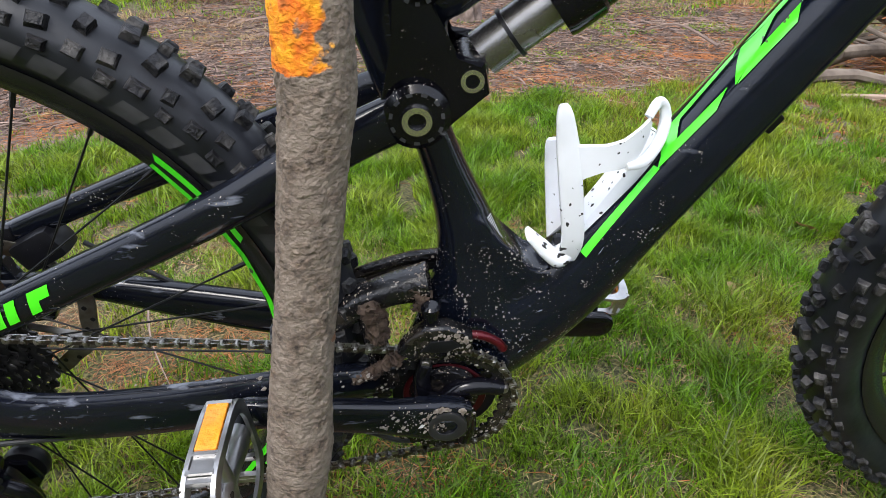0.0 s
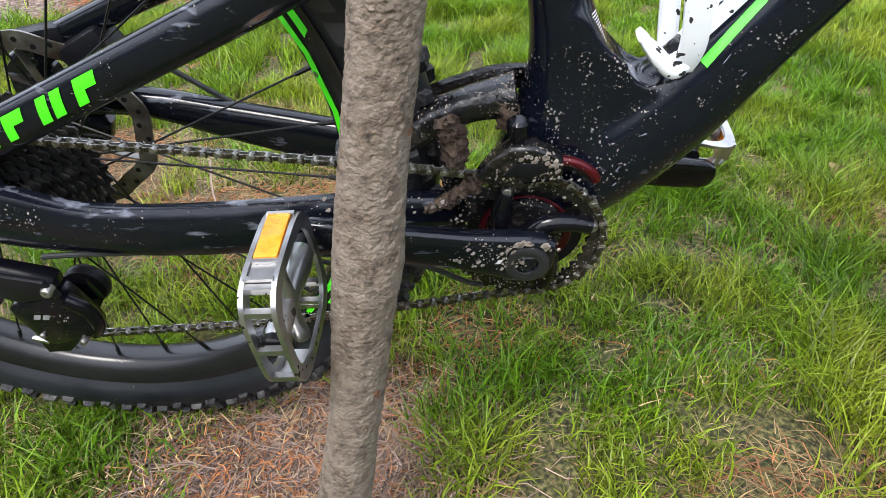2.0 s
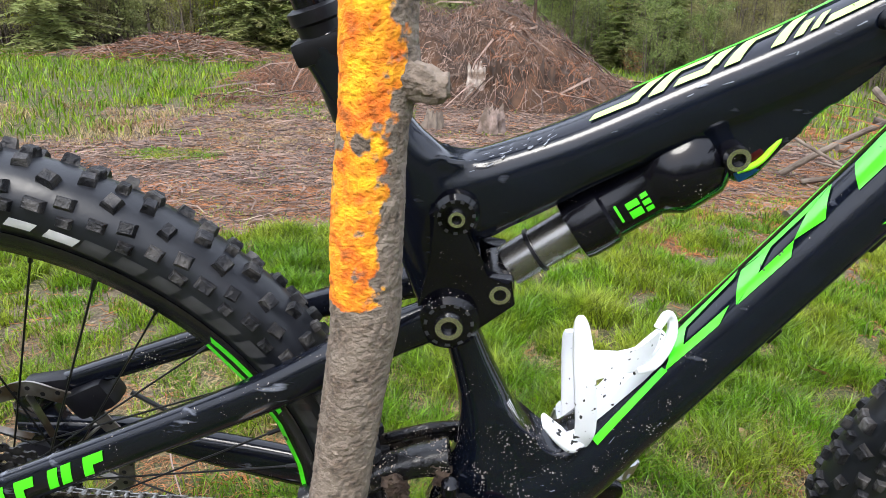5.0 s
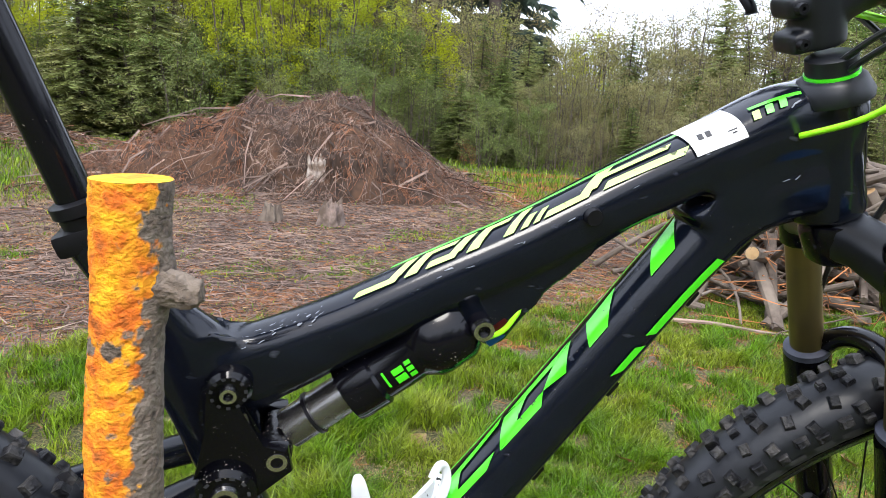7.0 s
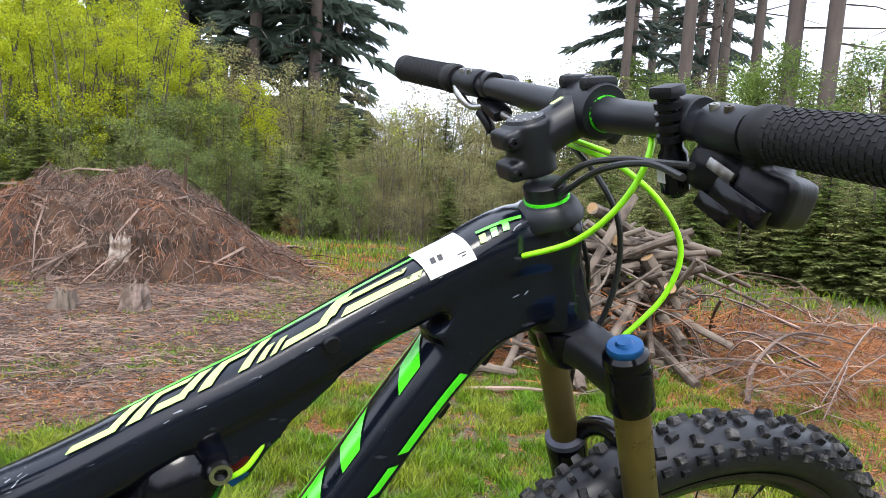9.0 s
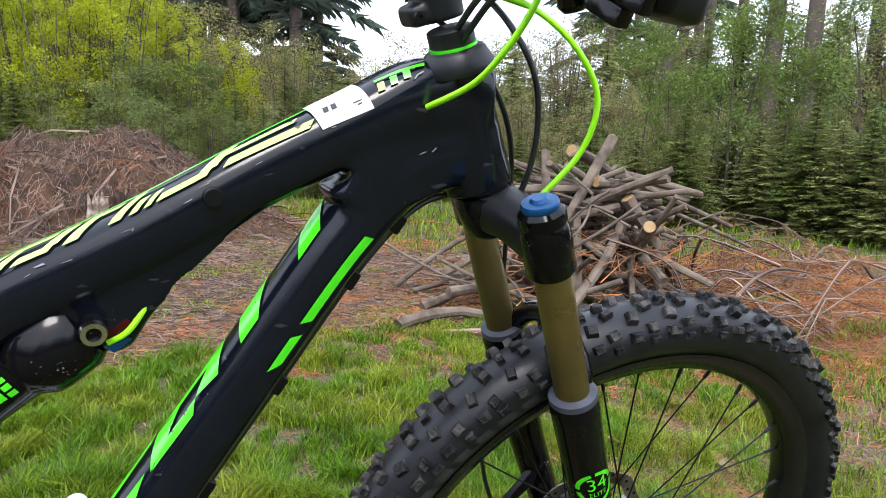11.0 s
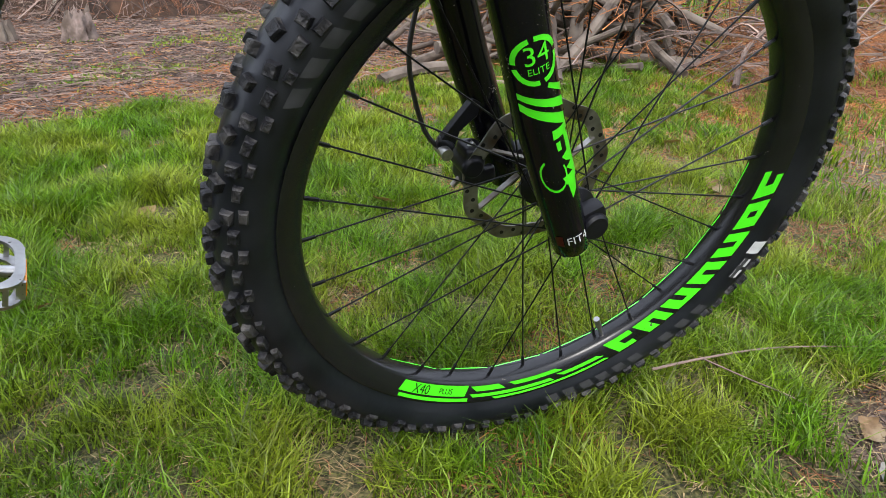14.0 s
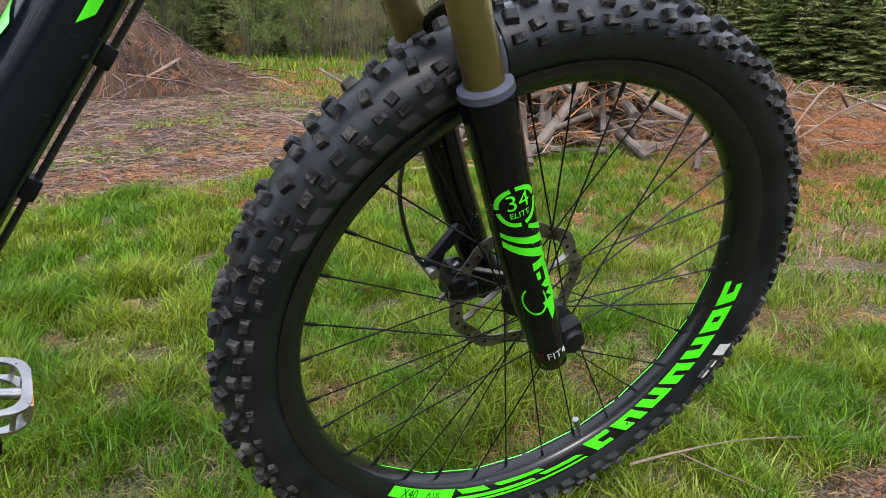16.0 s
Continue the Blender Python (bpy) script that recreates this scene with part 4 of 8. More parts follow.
def bar(t0, t1, a0, a1, lean=0.0):
    return [(t0, a0), (t0, a1), (t1, a1 + lean), (t1, a0 + lean)]


SPOKE_MESHES = {}


def build_wheel(name, label, m, turn, rim_shapes, bed_shapes, wall_shapes, rotor_r, flange):
    w = empty(name, m @ Matrix.Scale(1.0235 if name == "front_wheel" else 1.02, 4), bike)
    tagged(w, label)
    build_tyre(w)
    build_tread(w)
    bm = bmesh.new()
    lathe(bm, [(0.301, -0.0215), (0.3015, -0.0245), (0.298, -0.0245), (0.2785, -0.0145), (0.2758, -0.009), (0.2750, 0), (0.2758, 0.009), (0.2785, 0.0145), (0.298, 0.0245), (0.3015, 0.0245), (0.301, 0.0215), (0.290, 0.012), (0.290, -0.012)], n=96, closed=True)
    rim = part("rim", bm, RIM, w, "wide black rim with green decals")
    if rim_shapes:
        for g in rim_shapes:
            bm = bmesh.new()
            arc_patch(bm, rim_side, g)
            part("rim_decal", bm, GREEN, w, "bright green rim decal block")
    if bed_shapes:
        for q in bed_shapes:
            bm = bmesh.new()
            arc_patch(bm, rim_bed, [q])
            part("rim_bed_decal", bm, GREEN, w)
    for q in wall_shapes:
        bm = bmesh.new()
        arc_patch(bm, wall_side, [q])
        part("print_bar", bm, GREY_PRINT, w, "grey printed bar on the sidewall")
    bm = bmesh.new()
    lathe(bm, [(0.004, -0.055), (0.012, -0.055), (0.014, -0.040), (0.029, -flange - 0.004), (0.029, -flange), (0.017, -flange + 0.006), (0.015, 0), (0.017, flange - 0.006), (0.029, flange), (0.029, flange + 0.004), (0.014, 0.045), (0.012, 0.055), (0.004, 0.055)], n=36)
    hub = part("hub", bm, DARK_PLASTIC, w)
    # spokes: four kinds of mesh shared by all
    for i in range(32):
        side, way = (-1 if i % 2 else 1), (1 if (i // 2) % 2 else -1)
        key = (name, side, way)
        if key not in SPOKE_MESHES:
            bm = bmesh.new()
            ha = radians(66) * way
            p, q = Vector((0.027 * math.cos(ha), side * flange, 0.027 * math.sin(ha))), Vector((0.2758, side * 0.003, 0))
            tube(bm, [p, p.lerp(q, 0.94), p.lerp(q, 0.942), p.lerp(q, 0.995)], [0.0010, 0.0010, 0.0021, 0.0023], 6)
            SPOKE_MESHES[key] = part("spoke", bm, SPOKE).data
            seed_ob = [o for o in scene.collection.objects if o.data == SPOKE_MESHES[key]][0]
            bpy.data.objects.remove(seed_ob)
        so = new("spoke", SPOKE_MESHES[key])
        so.parent = w
        so.matrix_basis = pose(0, 0, 0, 0, -(360 * i / 32 + turn), 0)
    # rotor: ring with holes and arms
    bm = bmesh.new()
    n = 72
    ry = 0.047
    for y in (ry,):
        outer = [Vector(((rotor_r + 0.0022 * math.sin(9 * 2 * math.pi * k / n)) * math.cos(2 * math.pi * k / n), 0, (rotor_r + 0.0022 * math.sin(9 * 2 * math.pi * k / n)) * math.sin(2 * math.pi * k / n))) for k in range(n)]
        inner = [v * ((rotor_r - 0.017) / rotor_r) for v in outer]
        ra = [[bm.verts.new(v + Vector((0, y, 0))) for v in outer], [bm.verts.new(v + Vector((0, y + 0.0019, 0))) for v in outer], [bm.verts.new(v + Vector((0, y + 0.0019, 0))) for v in inner], [bm.verts.new(v + Vector((0, y, 0))) for v in inner]]
        ring_skin(bm, ra, True)
    for k in range(6):
        a = 2 * math.pi * k / 6
        p0 = Vector((0.022 * math.cos(a), ry + 0.001, 0.022 * math.sin(a)))
        p1 = Vector(((rotor_r - 0.014) * math.cos(a + 0.55), ry + 0.001, (rotor_r - 0.014) * math.sin(a + 0.55)))
        d = (p1 - p0)
        mm = Matrix.Translation((p0 + p1) / 2) @ d.to_track_quat("X", "Y").to_matrix().to_4x4()
        bma = bmesh.new()
        block(bma, mm, d.length, 0.0018, 0.008)
        part("rotor_arm", bma, ROTOR, w, "", False)
    rot = part("brake_rotor", bm, ROTOR, w, "brown-grey steel brake rotor with holes", False)
    bm = bmesh.new()
    for k in range(36):
        a = 2 * math.pi * k / 36
        rr = rotor_r - (0.006 if k % 2 else 0.0115)
        lathe(bm, [(0.0005, ry - 0.0004), (0.0026, ry - 0.0004), (0.0026, ry + 0.0023), (0.0005, ry + 0.0023)], at(rr * math.cos(a), 0, rr * math.sin(a)), 8)
    tagged(part("rotor_hole", bm, DARK_PLASTIC, w), kind="stuff")
    return w


AXIS_TILT = -21.1
STEER = HEAD_M @ pose(0.004, 0, 0, 0, 0, -4.5)  # turned a little towards the post's side
FORK_M = STEER @ at(-0.0023, -0.0118, -0.0075) @ at(0, 0, 0, 2.62, 0, 0) @ at(0, 0, 0, 0, -0.95, 0)
FRONT_AXLE = STEER @ Vector((0.0535, 0, -0.539))

# shapes round the front rim (angle 0 faces the bike's front, -90 the ground)
RS = [[bar(0.02, 0.66, -124, -104, -1)], [bar(0.78, 0.98, -124.5, -104)], [bar(0.08, 0.40, -103.5, -95, 2)], [bar(0.56, 0.76, -103.5, -80, 1)], [bar(0.84, 0.98, -97, -64, 1)], [bar(0.10, 0.34, -92, -78, 2)], [bar(0.46, 0.68, -78, -66, 2)]]
for i, a in enumerate((-63, -53.6, -44.2, -34.8, -25.4, -16.0, -6.6)):
    g = [bar(0.02, 0.98, a, a + 3.3, 3.2)]
    if i in (0, 1, 3, 5, 6):
        g.append(bar(0.02, 0.34, a + 3.3, a + 8.2, 0.6))
    if i in (0, 2, 4, 5, 6):
        g.append(bar(0.68, 0.98, a + 3.3, a + 8.0, 0.6))
    if i in (1, 2, 3, 4, 5):
        g.append(bar(0.02, 0.98, a + 5.2, a + 8.0, 3.0))
    RS.append(g)
BED = [bar(0.70, 0.92, -128 + 9 * i, -122 + 9 * i, 1.5) for i in range(15)] + [bar(0.92, 1.0, -128, 2)]
WALL = [bar(0.25, 0.75, -82 + i * 4.6, -79 + i * 4.6, 1.0) for i in range(6)] + [bar(0.25, 0.75, -50 + i * 5.2, -47 + i * 5.2, 1.0) for i in range(3)]
WALL += [bar(0.2, 0.8, 116 + i * 4.9, 119.2 + i * 4.9, 1.0) for i in range(8)] + [bar(0.3, 0.55, -27, -21)] 
front_wheel = build_wheel("front_wheel", "front wheel with a wide knobbly tyre standing in grass", STEER @ at(0.0518, -0.0050, -0.5443) @ at(0, 0, 0, 3.18, 0, 0) @ at(0, 0, 0, 0, 0, -3.23) @ at(0, 0, 0, 0, -AXIS_TILT, 0), 4, RS, BED, WALL, 0.090, 0.027)
bm = bmesh.new()
arc_patch(bm, wall_side, [bar(0.2, 0.8, -20, -16.5, 1), bar(0.35, 0.7, -27, -24.6, 0.5), bar(0.35, 0.7, -23.6, -21.4, 0.5)])
part("tyre_badge", bm, WHITE_PRINT, front_wheel, "white printed star-like badge and bars")
va = radians(-61.5)
def rim_text(words, ang, size, parent):
    """Lettering that follows the rim's side."""
    cu = bpy.data.curves.new("lettering", "FONT")
    cu.body, cu.size, cu.align_x, cu.align_y, cu.shear = words, size, "CENTER", "CENTER", 0.15
    ob = bpy.data.objects.new("lettering", cu)
    scene.collection.objects.link(ob)
    me = bpy.data.meshes.new_from_object(ob.evaluated_get(bpy.context.evaluated_depsgraph_get()))
    bpy.data.objects.remove(ob)
    b = bmesh.new()
    b.from_mesh(me)
    for v in b.verts:
        t = 0.36 - v.co.y / 0.0195
        q = rim_side(t, radians(ang) + v.co.x / 0.288)
        v.co = q + Vector((0, -0.0008, 0))
    return part("lettering", b, DARK_PLASTIC, parent, 'lettering "%s"' % words, False)


rim_text("X40", -118.5, 0.015, front_wheel)
rim_text("PLUS", -111, 0.0095, front_wheel)
bm = bmesh.new()
tube(bm, [Vector((r * math.cos(va), 0, r * math.sin(va))) for r in (0.277, 0.258, 0.2579, 0.240)], [0.0032, 0.0032, 0.0044, 0.0042], 10)
part("valve", bm, ALLOY, front_wheel, "silver valve with a cap")
RSR = [[bar(0.08, 0.34, -40, 42, 0)], [bar(0.55, 0.86, -34, -16, 1)], [bar(0.5, 0.8, -12, -2, 2)], [bar(0.55, 0.9, 24, 42, 1)]]
rear_wheel = build_wheel("rear_wheel", "rear wheel with a wide muddy knobbly tyre", at(-0.436, 0, 0.380), 7, RSR, [bar(0.75, 0.95, -38 + 8 * i, -33 + 8 * i, 1) for i in range(10)], [bar(0.2, 0.8, 12 + i * 5.0, 15.5 + i * 5.0, -1.0) for i in range(11)], 0.090, 0.029)
bm = bmesh.new()
arc_patch(bm, wall_side, [bar(0.3, 0.7, 66, 70, -1), bar(0.35, 0.7, 71.5, 75, -1), bar(0.2, 0.8, 79, 83, -1)])
part("tyre_badge", bm, WHITE_PRINT, rear_wheel, "white printed star-like badge and bars")

# ---- fork, in the steering frame ----
fork = empty("fork", FORK_M, bike)
tagged(fork, "black fork with bronze stanchions and green decals")
bm = bmesh.new()
tube(bm, [(0, 0, -0.004), (0, 0, -0.012), (0, 0, -0.040), (0, 0, -0.046)], [0.026, 0.030, 0.026, 0.020], 28)
part("crown_race", bm, GLOSS_BLACK, fork)
for s in (-1, 1):
    bm = bmesh.new()
    c = Loft([(-0.004, 0, -0.028, 0.018, 0.020), (0.006, s * 0.03, -0.030, 0.018, 0.021), (0.014, s * 0.062, -0.040, 0.017, 0.022)], 3)
    bm2 = bmesh.new()
    pts = [Vector((0.0, 0, -0.020)), Vector((0.007, s * 0.034, -0.022)), Vector((0.016, s * 0.073, -0.036))]
    rings = []
    for p, (hx, hz) in zip(pts, ((0.026, 0.020), (0.022, 0.018), (0.022, 0.022))):
        rings.append([bm2.verts.new(p + Vector((hx * (abs(math.cos(a)) ** 0.6) * math.copysign(1, math.cos(a)), 0, hz * (abs(math.sin(a)) ** 0.6) * math.copysign(1, math.sin(a))))) for a in [2 * math.pi * k / 16 for k in range(16)]])
    ring_skin(bm2, rings)
    bm.free()
    part("crown_arm", bm2, SMOOTH_BLACK, fork)
    bm = bmesh.new()
    tube(bm, [(0.016, s * 0.073, z) for z in (-0.004, -0.008, -0.016, -0.019, -0.024, -0.064, -0.068)], [0.016, 0.0205, 0.0215, 0.0205, 0.0225, 0.0225, 0.020], 28)
    cup = part("leg_socket", bm, GLOSS_BLACK, fork)
    bm = bmesh.new()
    tube(bm, [(0.016, s * 0.073, z) for z in (-0.060, -0.062, -0.24)], [0.016, 0.0172, 0.0172], 32)
    part("stanchion", bm, KASHIMA, fork, "bronze coated fork stanchion")
    bm = bmesh.new()
    tube(bm, [(0.016, s * 0.073, z) for z in (-0.205, -0.2075, -0.214, -0.217)], [0.0195, 0.0240, 0.0243, 0.0215], 32)
    part("dust_seal", bm, SEAL, fork, "dusty grey-blue fork seal")
    bm = bmesh.new()
    zs = [-0.214, -0.222, -0.235, -0.30, -0.38, -0.46, -0.53, -0.556, -0.564]
    tube(bm, [(0.016 + max(0, -z - 0.4) * 0.07, s * 0.073, z) for z in zs], [0.0235, 0.0250, 0.0245, 0.0232, 0.0225, 0.0215, 0.0205, 0.0195, 0.013], 32)
    leg = part("lower_leg", bm, GLOSS_BLACK, fork, "glossy black lower leg")
    bm = bmesh.new()
    block(bm, at(0.050, s * 0.071, -0.539), 0.040, 0.022, 0.040, 0.008)
    part("dropout", bm, DARK_PLASTIC, fork)
bm = bmesh.new()
tube(bm, [(0.016 + 0.030 * math.sin(a) ** 0.8, 0.073 * math.cos(a), -0.235 + 0.062 * math.sin(a)) for a in [math.pi * k / 16 for k in range(17)]], [0.014] + [0.012] * 15 + [0.014], 10)
part("brace_arch", bm, GLOSS_BLACK, fork)
bm = bmesh.new()
lathe(bm, [(0.004, -0.088), (0.013, -0.088), (0.0155, -0.085), (0.0155, -0.07), (0.012, -0.06)], at(0.052, 0, -0.539), 24)
part("axle_cap", bm, DARK_PLASTIC, fork)
bm = bmesh.new()
tube(bm, [(0.016, -0.073, z) for z in (-0.006, -0.004, 0.0, 0.002, 0.0025, 0.0055)], [0.0155, 0.0168, 0.0168, 0.0155, 0.0085, 0.0065], 24)
part("blue_dial", bm, BLUE, fork, "blue anodised compression dial")
bm = bmesh.new()
tube(bm, [(0.016, 0.073, z) for z in (-0.006, -0.002, 0.008, 0.010)], [0.016, 0.0165, 0.012, 0.008], 20)
part("air_cap", bm, DARK_PLASTIC, fork)


def leg_point(h, a, lift=0.0007):
    """On the right lower leg: h metres down from its seal, a degrees round it from the outer side to the front."""
    z = -0.214 - h
    r = float(np.interp(h, [0.008, 0.02, 0.086, 0.166, 0.246, 0.306], [0.0250, 0.0245, 0.0232, 0.0225, 0.0215, 0.0205])) + lift
    return Vector((0.016 + max(0, -z - 0.4) * 0.07 + r * math.sin(radians(a)), -0.073 - r * math.cos(radians(a)), z))


def leg_quads(quads, n=6):
    bm = bmesh.new()
    for a, b, c, d in quads:
        g = []
        for i in range(n + 1):
            f = i / n
            p, q = [x + (y - x) * f for x, y in zip(a, b)], [x + (y - x) * f for x, y in zip(d, c)]
            g.append([bm.verts.new(leg_point(p[0] + (q[0] - p[0]) * j / n, p[1] + (q[1] - p[1]) * j / n)) for j in range(n + 1)])
        for i in range(n):
            for j in range(n):
                bm.faces.new((g[i][j], g[i + 1][j], g[i + 1][j + 1], g[i][j + 1]))
    return bm


quads = []
for k in range(28):  # broken ring
    a0, a1 = 2 * math.pi * k / 28, 2 * math.pi * (k + 1) / 28
    if k % 7 == 0:
        continue
    c0, c1 = (math.cos(a0), math.sin(a0)), (math.cos(a1), math.sin(a1))
    quads.append([(0.105 + 0.022 * c0[0], -8 + 55 * c0[1]), (0.105 + 0.022 * c1[0], -8 + 55 * c1[1]), (0.105 + 0.0175 * c1[0], -8 + 43 * c1[1]), (0.105 + 0.0175 * c0[0], -8 + 43 * c0[1])])
quads += [[(0.132, -62), (0.150, 50), (0.160, 50), (0.138, -62)], [(0.142, -62), (0.166, 46), (0.178, 46), (0.150, -62)], [(0.128, 10), (0.138, 52), (0.146, 52), (0.132, 6)]]
quads += [[(0.176, 0), (0.176, 52), (0.186, 52), (0.186, 0)], [(0.186, 30), (0.186, 52), (0.204, 52), (0.204, 30)], [(0.190, 4), (0.190, 16), (0.200, 16), (0.200, 4)]]
quads += [[(0.208, 10), (0.200, 52), (0.222, 52), (0.214, 20)], [(0.222, 16), (0.216, 52), (0.236, 52), (0.230, 34)], [(0.232, 0), (0.230, 50), (0.240, 50), (0.242, 8)], [(0.240, 10), (0.240, 44), (0.254, 34), (0.262, 16)]]
for k in range(14):
    a0, a1 = math.pi * (0.15 + 1.5 * k / 14), math.pi * (0.15 + 1.5 * (k + 1) / 14)
    f = lambda a, s: (0.226 - 0.021 * s * math.cos(a), -18 + -34 * s * math.sin(a))
    quads.append([f(a0, 1), f(a1, 1), f(a1, 0.86), f(a0, 0.86)])
part("leg_decal", leg_quads(quads), GREEN, fork, "bright green ring, stripes and blocks on the fork leg")


def leg_text(name, words, h, a, size, mat, bow=True):
    cu = bpy.data.curves.new(name, "FONT")
    cu.body, cu.size, cu.align_x, cu.align_y = words, size, "CENTER", "CENTER"
    ob = bpy.data.objects.new(name, cu)
    scene.collection.objects.link(ob)
    me = bpy.data.meshes.new_from_object(ob.evaluated_get(bpy.context.evaluated_depsgraph_get()))
    bpy.data.objects.remove(ob)
    bm = bmesh.new()
    bm.from_mesh(me)
    bmesh.ops.subdivide_edges(bm, edges=bm.edges, cuts=1)
    for v in bm.verts:
        v.co = leg_point(h - v.co.y, a + math.degrees(v.co.x / 0.0235), 0.0009)
    return part(name, bm, mat, fork, 'lettering "%s"' % words, False)


leg_text("lettering", "34", 0.100, -6, 0.024, GREEN)
leg_text("lettering", "ELITE", 0.1135, -6, 0.0085, GREEN)
leg_text("lettering", "FIT4", 0.318, 2, 0.015, WHITE_PRINT)
part("red_mark", leg_quads([[(0.310, -62), (0.310, -40), (0.324, -40), (0.324, -62)]]), RED, fork)
# front brake caliper behind the far leg
bm = bmesh.new()
block(bm, at(-0.020, 0.050, -0.494, 0, 24, 0), 0.026, 0.034, 0.046, 0.007)
block(bm, at(-0.012, 0.040, -0.512, 0, 10, 0), 0.030, 0.012, 0.022, 0.005)
tube(bm, [(-0.022, 0.030, -0.492), (-0.022, 0.034, -0.492), (-0.022, 0.066, -0.492), (-0.022, 0.070, -0.492)], [0.010, 0.0135, 0.0135, 0.010], 18)
tube(bm, smooth_line([(-0.034, 0.054, -0.470), (-0.040, 0.056, -0.460), (-0.046, 0.058, -0.456)], 3), 0.007, 12)
caliper = part("brake_caliper", bm, DARK_PLASTIC, fork, "black hydraulic brake caliper")
mod = caliper.modifiers.new("mould", "REMESH")
mod.mode, mod.voxel_size, mod.use_smooth_shade = "VOXEL", 0.0016, True
mod = caliper.modifiers.new("fair", "SMOOTH")
mod.factor, mod.iterations = 0.5, 3
bm = bmesh.new()
plate(bm, [(-0.050, -0.462), (-0.042, -0.452), (0.004, -0.424), (0.012, -0.432), (0.004, -0.446), (-0.022, -0.452), (-0.030, -0.470), (-0.040, -0.474)], 0.052, 0.062, 0.002)
part("caliper_bracket", bm, DARK_PLASTIC, fork)
for x, z in ((-0.036, -0.505), (-0.010, -0.470)):
    bm = bmesh.new()
    tube(bm, [(x, 0.046, z), (x - 0.012, 0.046, z - 0.006)], [0.0032, 0.0036], 10)
    part("caliper_bolt", bm, STEEL, fork)
bm = bmesh.new()
tube(bm, smooth_line([(-0.046, 0.058, -0.466), (-0.054, 0.066, -0.435), (-0.045, 0.070, -0.36), (-0.008, 0.075, -0.29), (0.020, 0.080, -0.20), (0.04, 0.06, -0.09), (0.05, 0.03, 0.02), (0.03, 0.02, 0.10), (-0.005, 0.05, 0.165)], 6), 0.0027, 8)
part("brake_hose", bm, CABLE, fork, "black front brake hose")
bm = bmesh.new()
lathe(bm, [(0.001, 0.04), (0.007, 0.04), (0.007, 0.066), (0.001, 0.066)], at(-0.044, 0, -0.466), 12)
part("hose_bolt", bm, STEEL, fork)
bm = bmesh.new()
block(bm, at(0.036, 0.052, -0.545, 0, 30, 0), 0.022, 0.004, 0.012, 0.001)
part("reflector_tab", bm, ORANGE_REFLECTOR, front_wheel)

# ---- cockpit ----
bm = bmesh.new()
tube(bm, [(0, 0, z) for z in (0.108, 0.112, 0.124, 0.127)], [0.031, 0.0315, 0.026, 0.0215], 32)
headset = part("headset", bm, SMOOTH_BLACK, fork)
bm = bmesh.new()
tube(bm, [(0, 0, z) for z in (0.1265, 0.1295)], [0.0208, 0.0208], 32)
part("green_spacer", bm, GREEN, fork, "thin bright green ring")
bm = bmesh.new()
tube(bm, [(0, 0, z) for z in (0.1295, 0.13, 0.142, 0.143)], [0.018, 0.0195, 0.0195, 0.018], 32)
part("spacer", bm, SMOOTH_BLACK, fork)
cockpit = empty("cockpit", HEAD_M @ pose(0, 0, 0, 0, 0, -4.5), bike)
tagged(cockpit, "black stem and wide handlebar with grips and levers")
bm = bmesh.new()
tube(bm, [(0, 0, z) for z in (0.141, 0.143, 0.187, 0.190)], [0.020, 0.0215, 0.0215, 0.019], 32)
tube(bm, [(0.0, 0, 0.168), (0.03, 0, 0.176), (0.050, 0, 0.180), (0.064, 0, 0.182)], [0.0205, 0.0195, 0.021, 0.022], 24)
for z in (0.150, 0.178):
    block(bm, at(-0.0205, 0, z), 0.020, 0.034, 0.018, 0.006)
stem = part("stem", bm, SMOOTH_BLACK, cockpit, "short matte black stem with bolts")
mod = stem.modifiers.new("mould", "REMESH")
mod.mode, mod.voxel_size, mod.use_smooth_shade = "VOXEL", 0.0017, True
mod = stem.modifiers.new("fair", "SMOOTH")
mod.factor, mod.iterations = 0.5, 5
bm = bmesh.new()
lathe(bm, [(0.014, -0.027), (0.0235, -0.027), (0.0255, -0.023), (0.0255, 0.023), (0.0235, 0.027), (0.014, 0.027)], at(0.064, 0, 0.182), 32)
for y in (-0.017, 0.017):
    block(bm, at(0.067, y, 0.2065, 0, 12, 0), 0.034, 0.0125, 0.012, 0.0045)
    block(bm, at(0.080, y, 0.160, 0, -40, 0), 0.026, 0.0125, 0.012, 0.0045)
part("bar_clamp", bm, SMOOTH_BLACK, cockpit)
for z in (0.150, 0.178):
    bm = bmesh.new()
    lathe(bm, [(0.0018, -0.0185), (0.0018, -0.0215), (0.0042, -0.0215), (0.0046, -0.020), (0.0046, -0.016), (0.0018, -0.016)], at(-0.024, 0, z), 14)
    part("stem_bolt", bm, DARK_PLASTIC, cockpit)
for y in (-0.017, 0.017):
    bm = bmesh.new()
    tube(bm, [(0.058, y, 0.212), (0.058, y, 0.2155)], [0.0036, 0.003], 10)
    part("clamp_bolt", bm, STEEL, cockpit)
bm = bmesh.new()
tube(bm, [(0, 0, 0.1895), (0, 0, 0.1925)], [0.0185, 0.0165], 28)
part("top_cap", bm, DARK_PLASTIC, cockpit)
for k in range(9):
    bm = bmesh.new()
    a = 2 * math.pi * k / 9
    tube(bm, [(0.0115 * math.cos(a), 0.0115 * math.sin(a), 0.1925), (0.0115 * math.cos(a), 0.0115 * math.sin(a), 0.1932)], 0.0012, 6)
    part("cap_dot", bm, WHITE_PRINT, cockpit)
bm = bmesh.new()
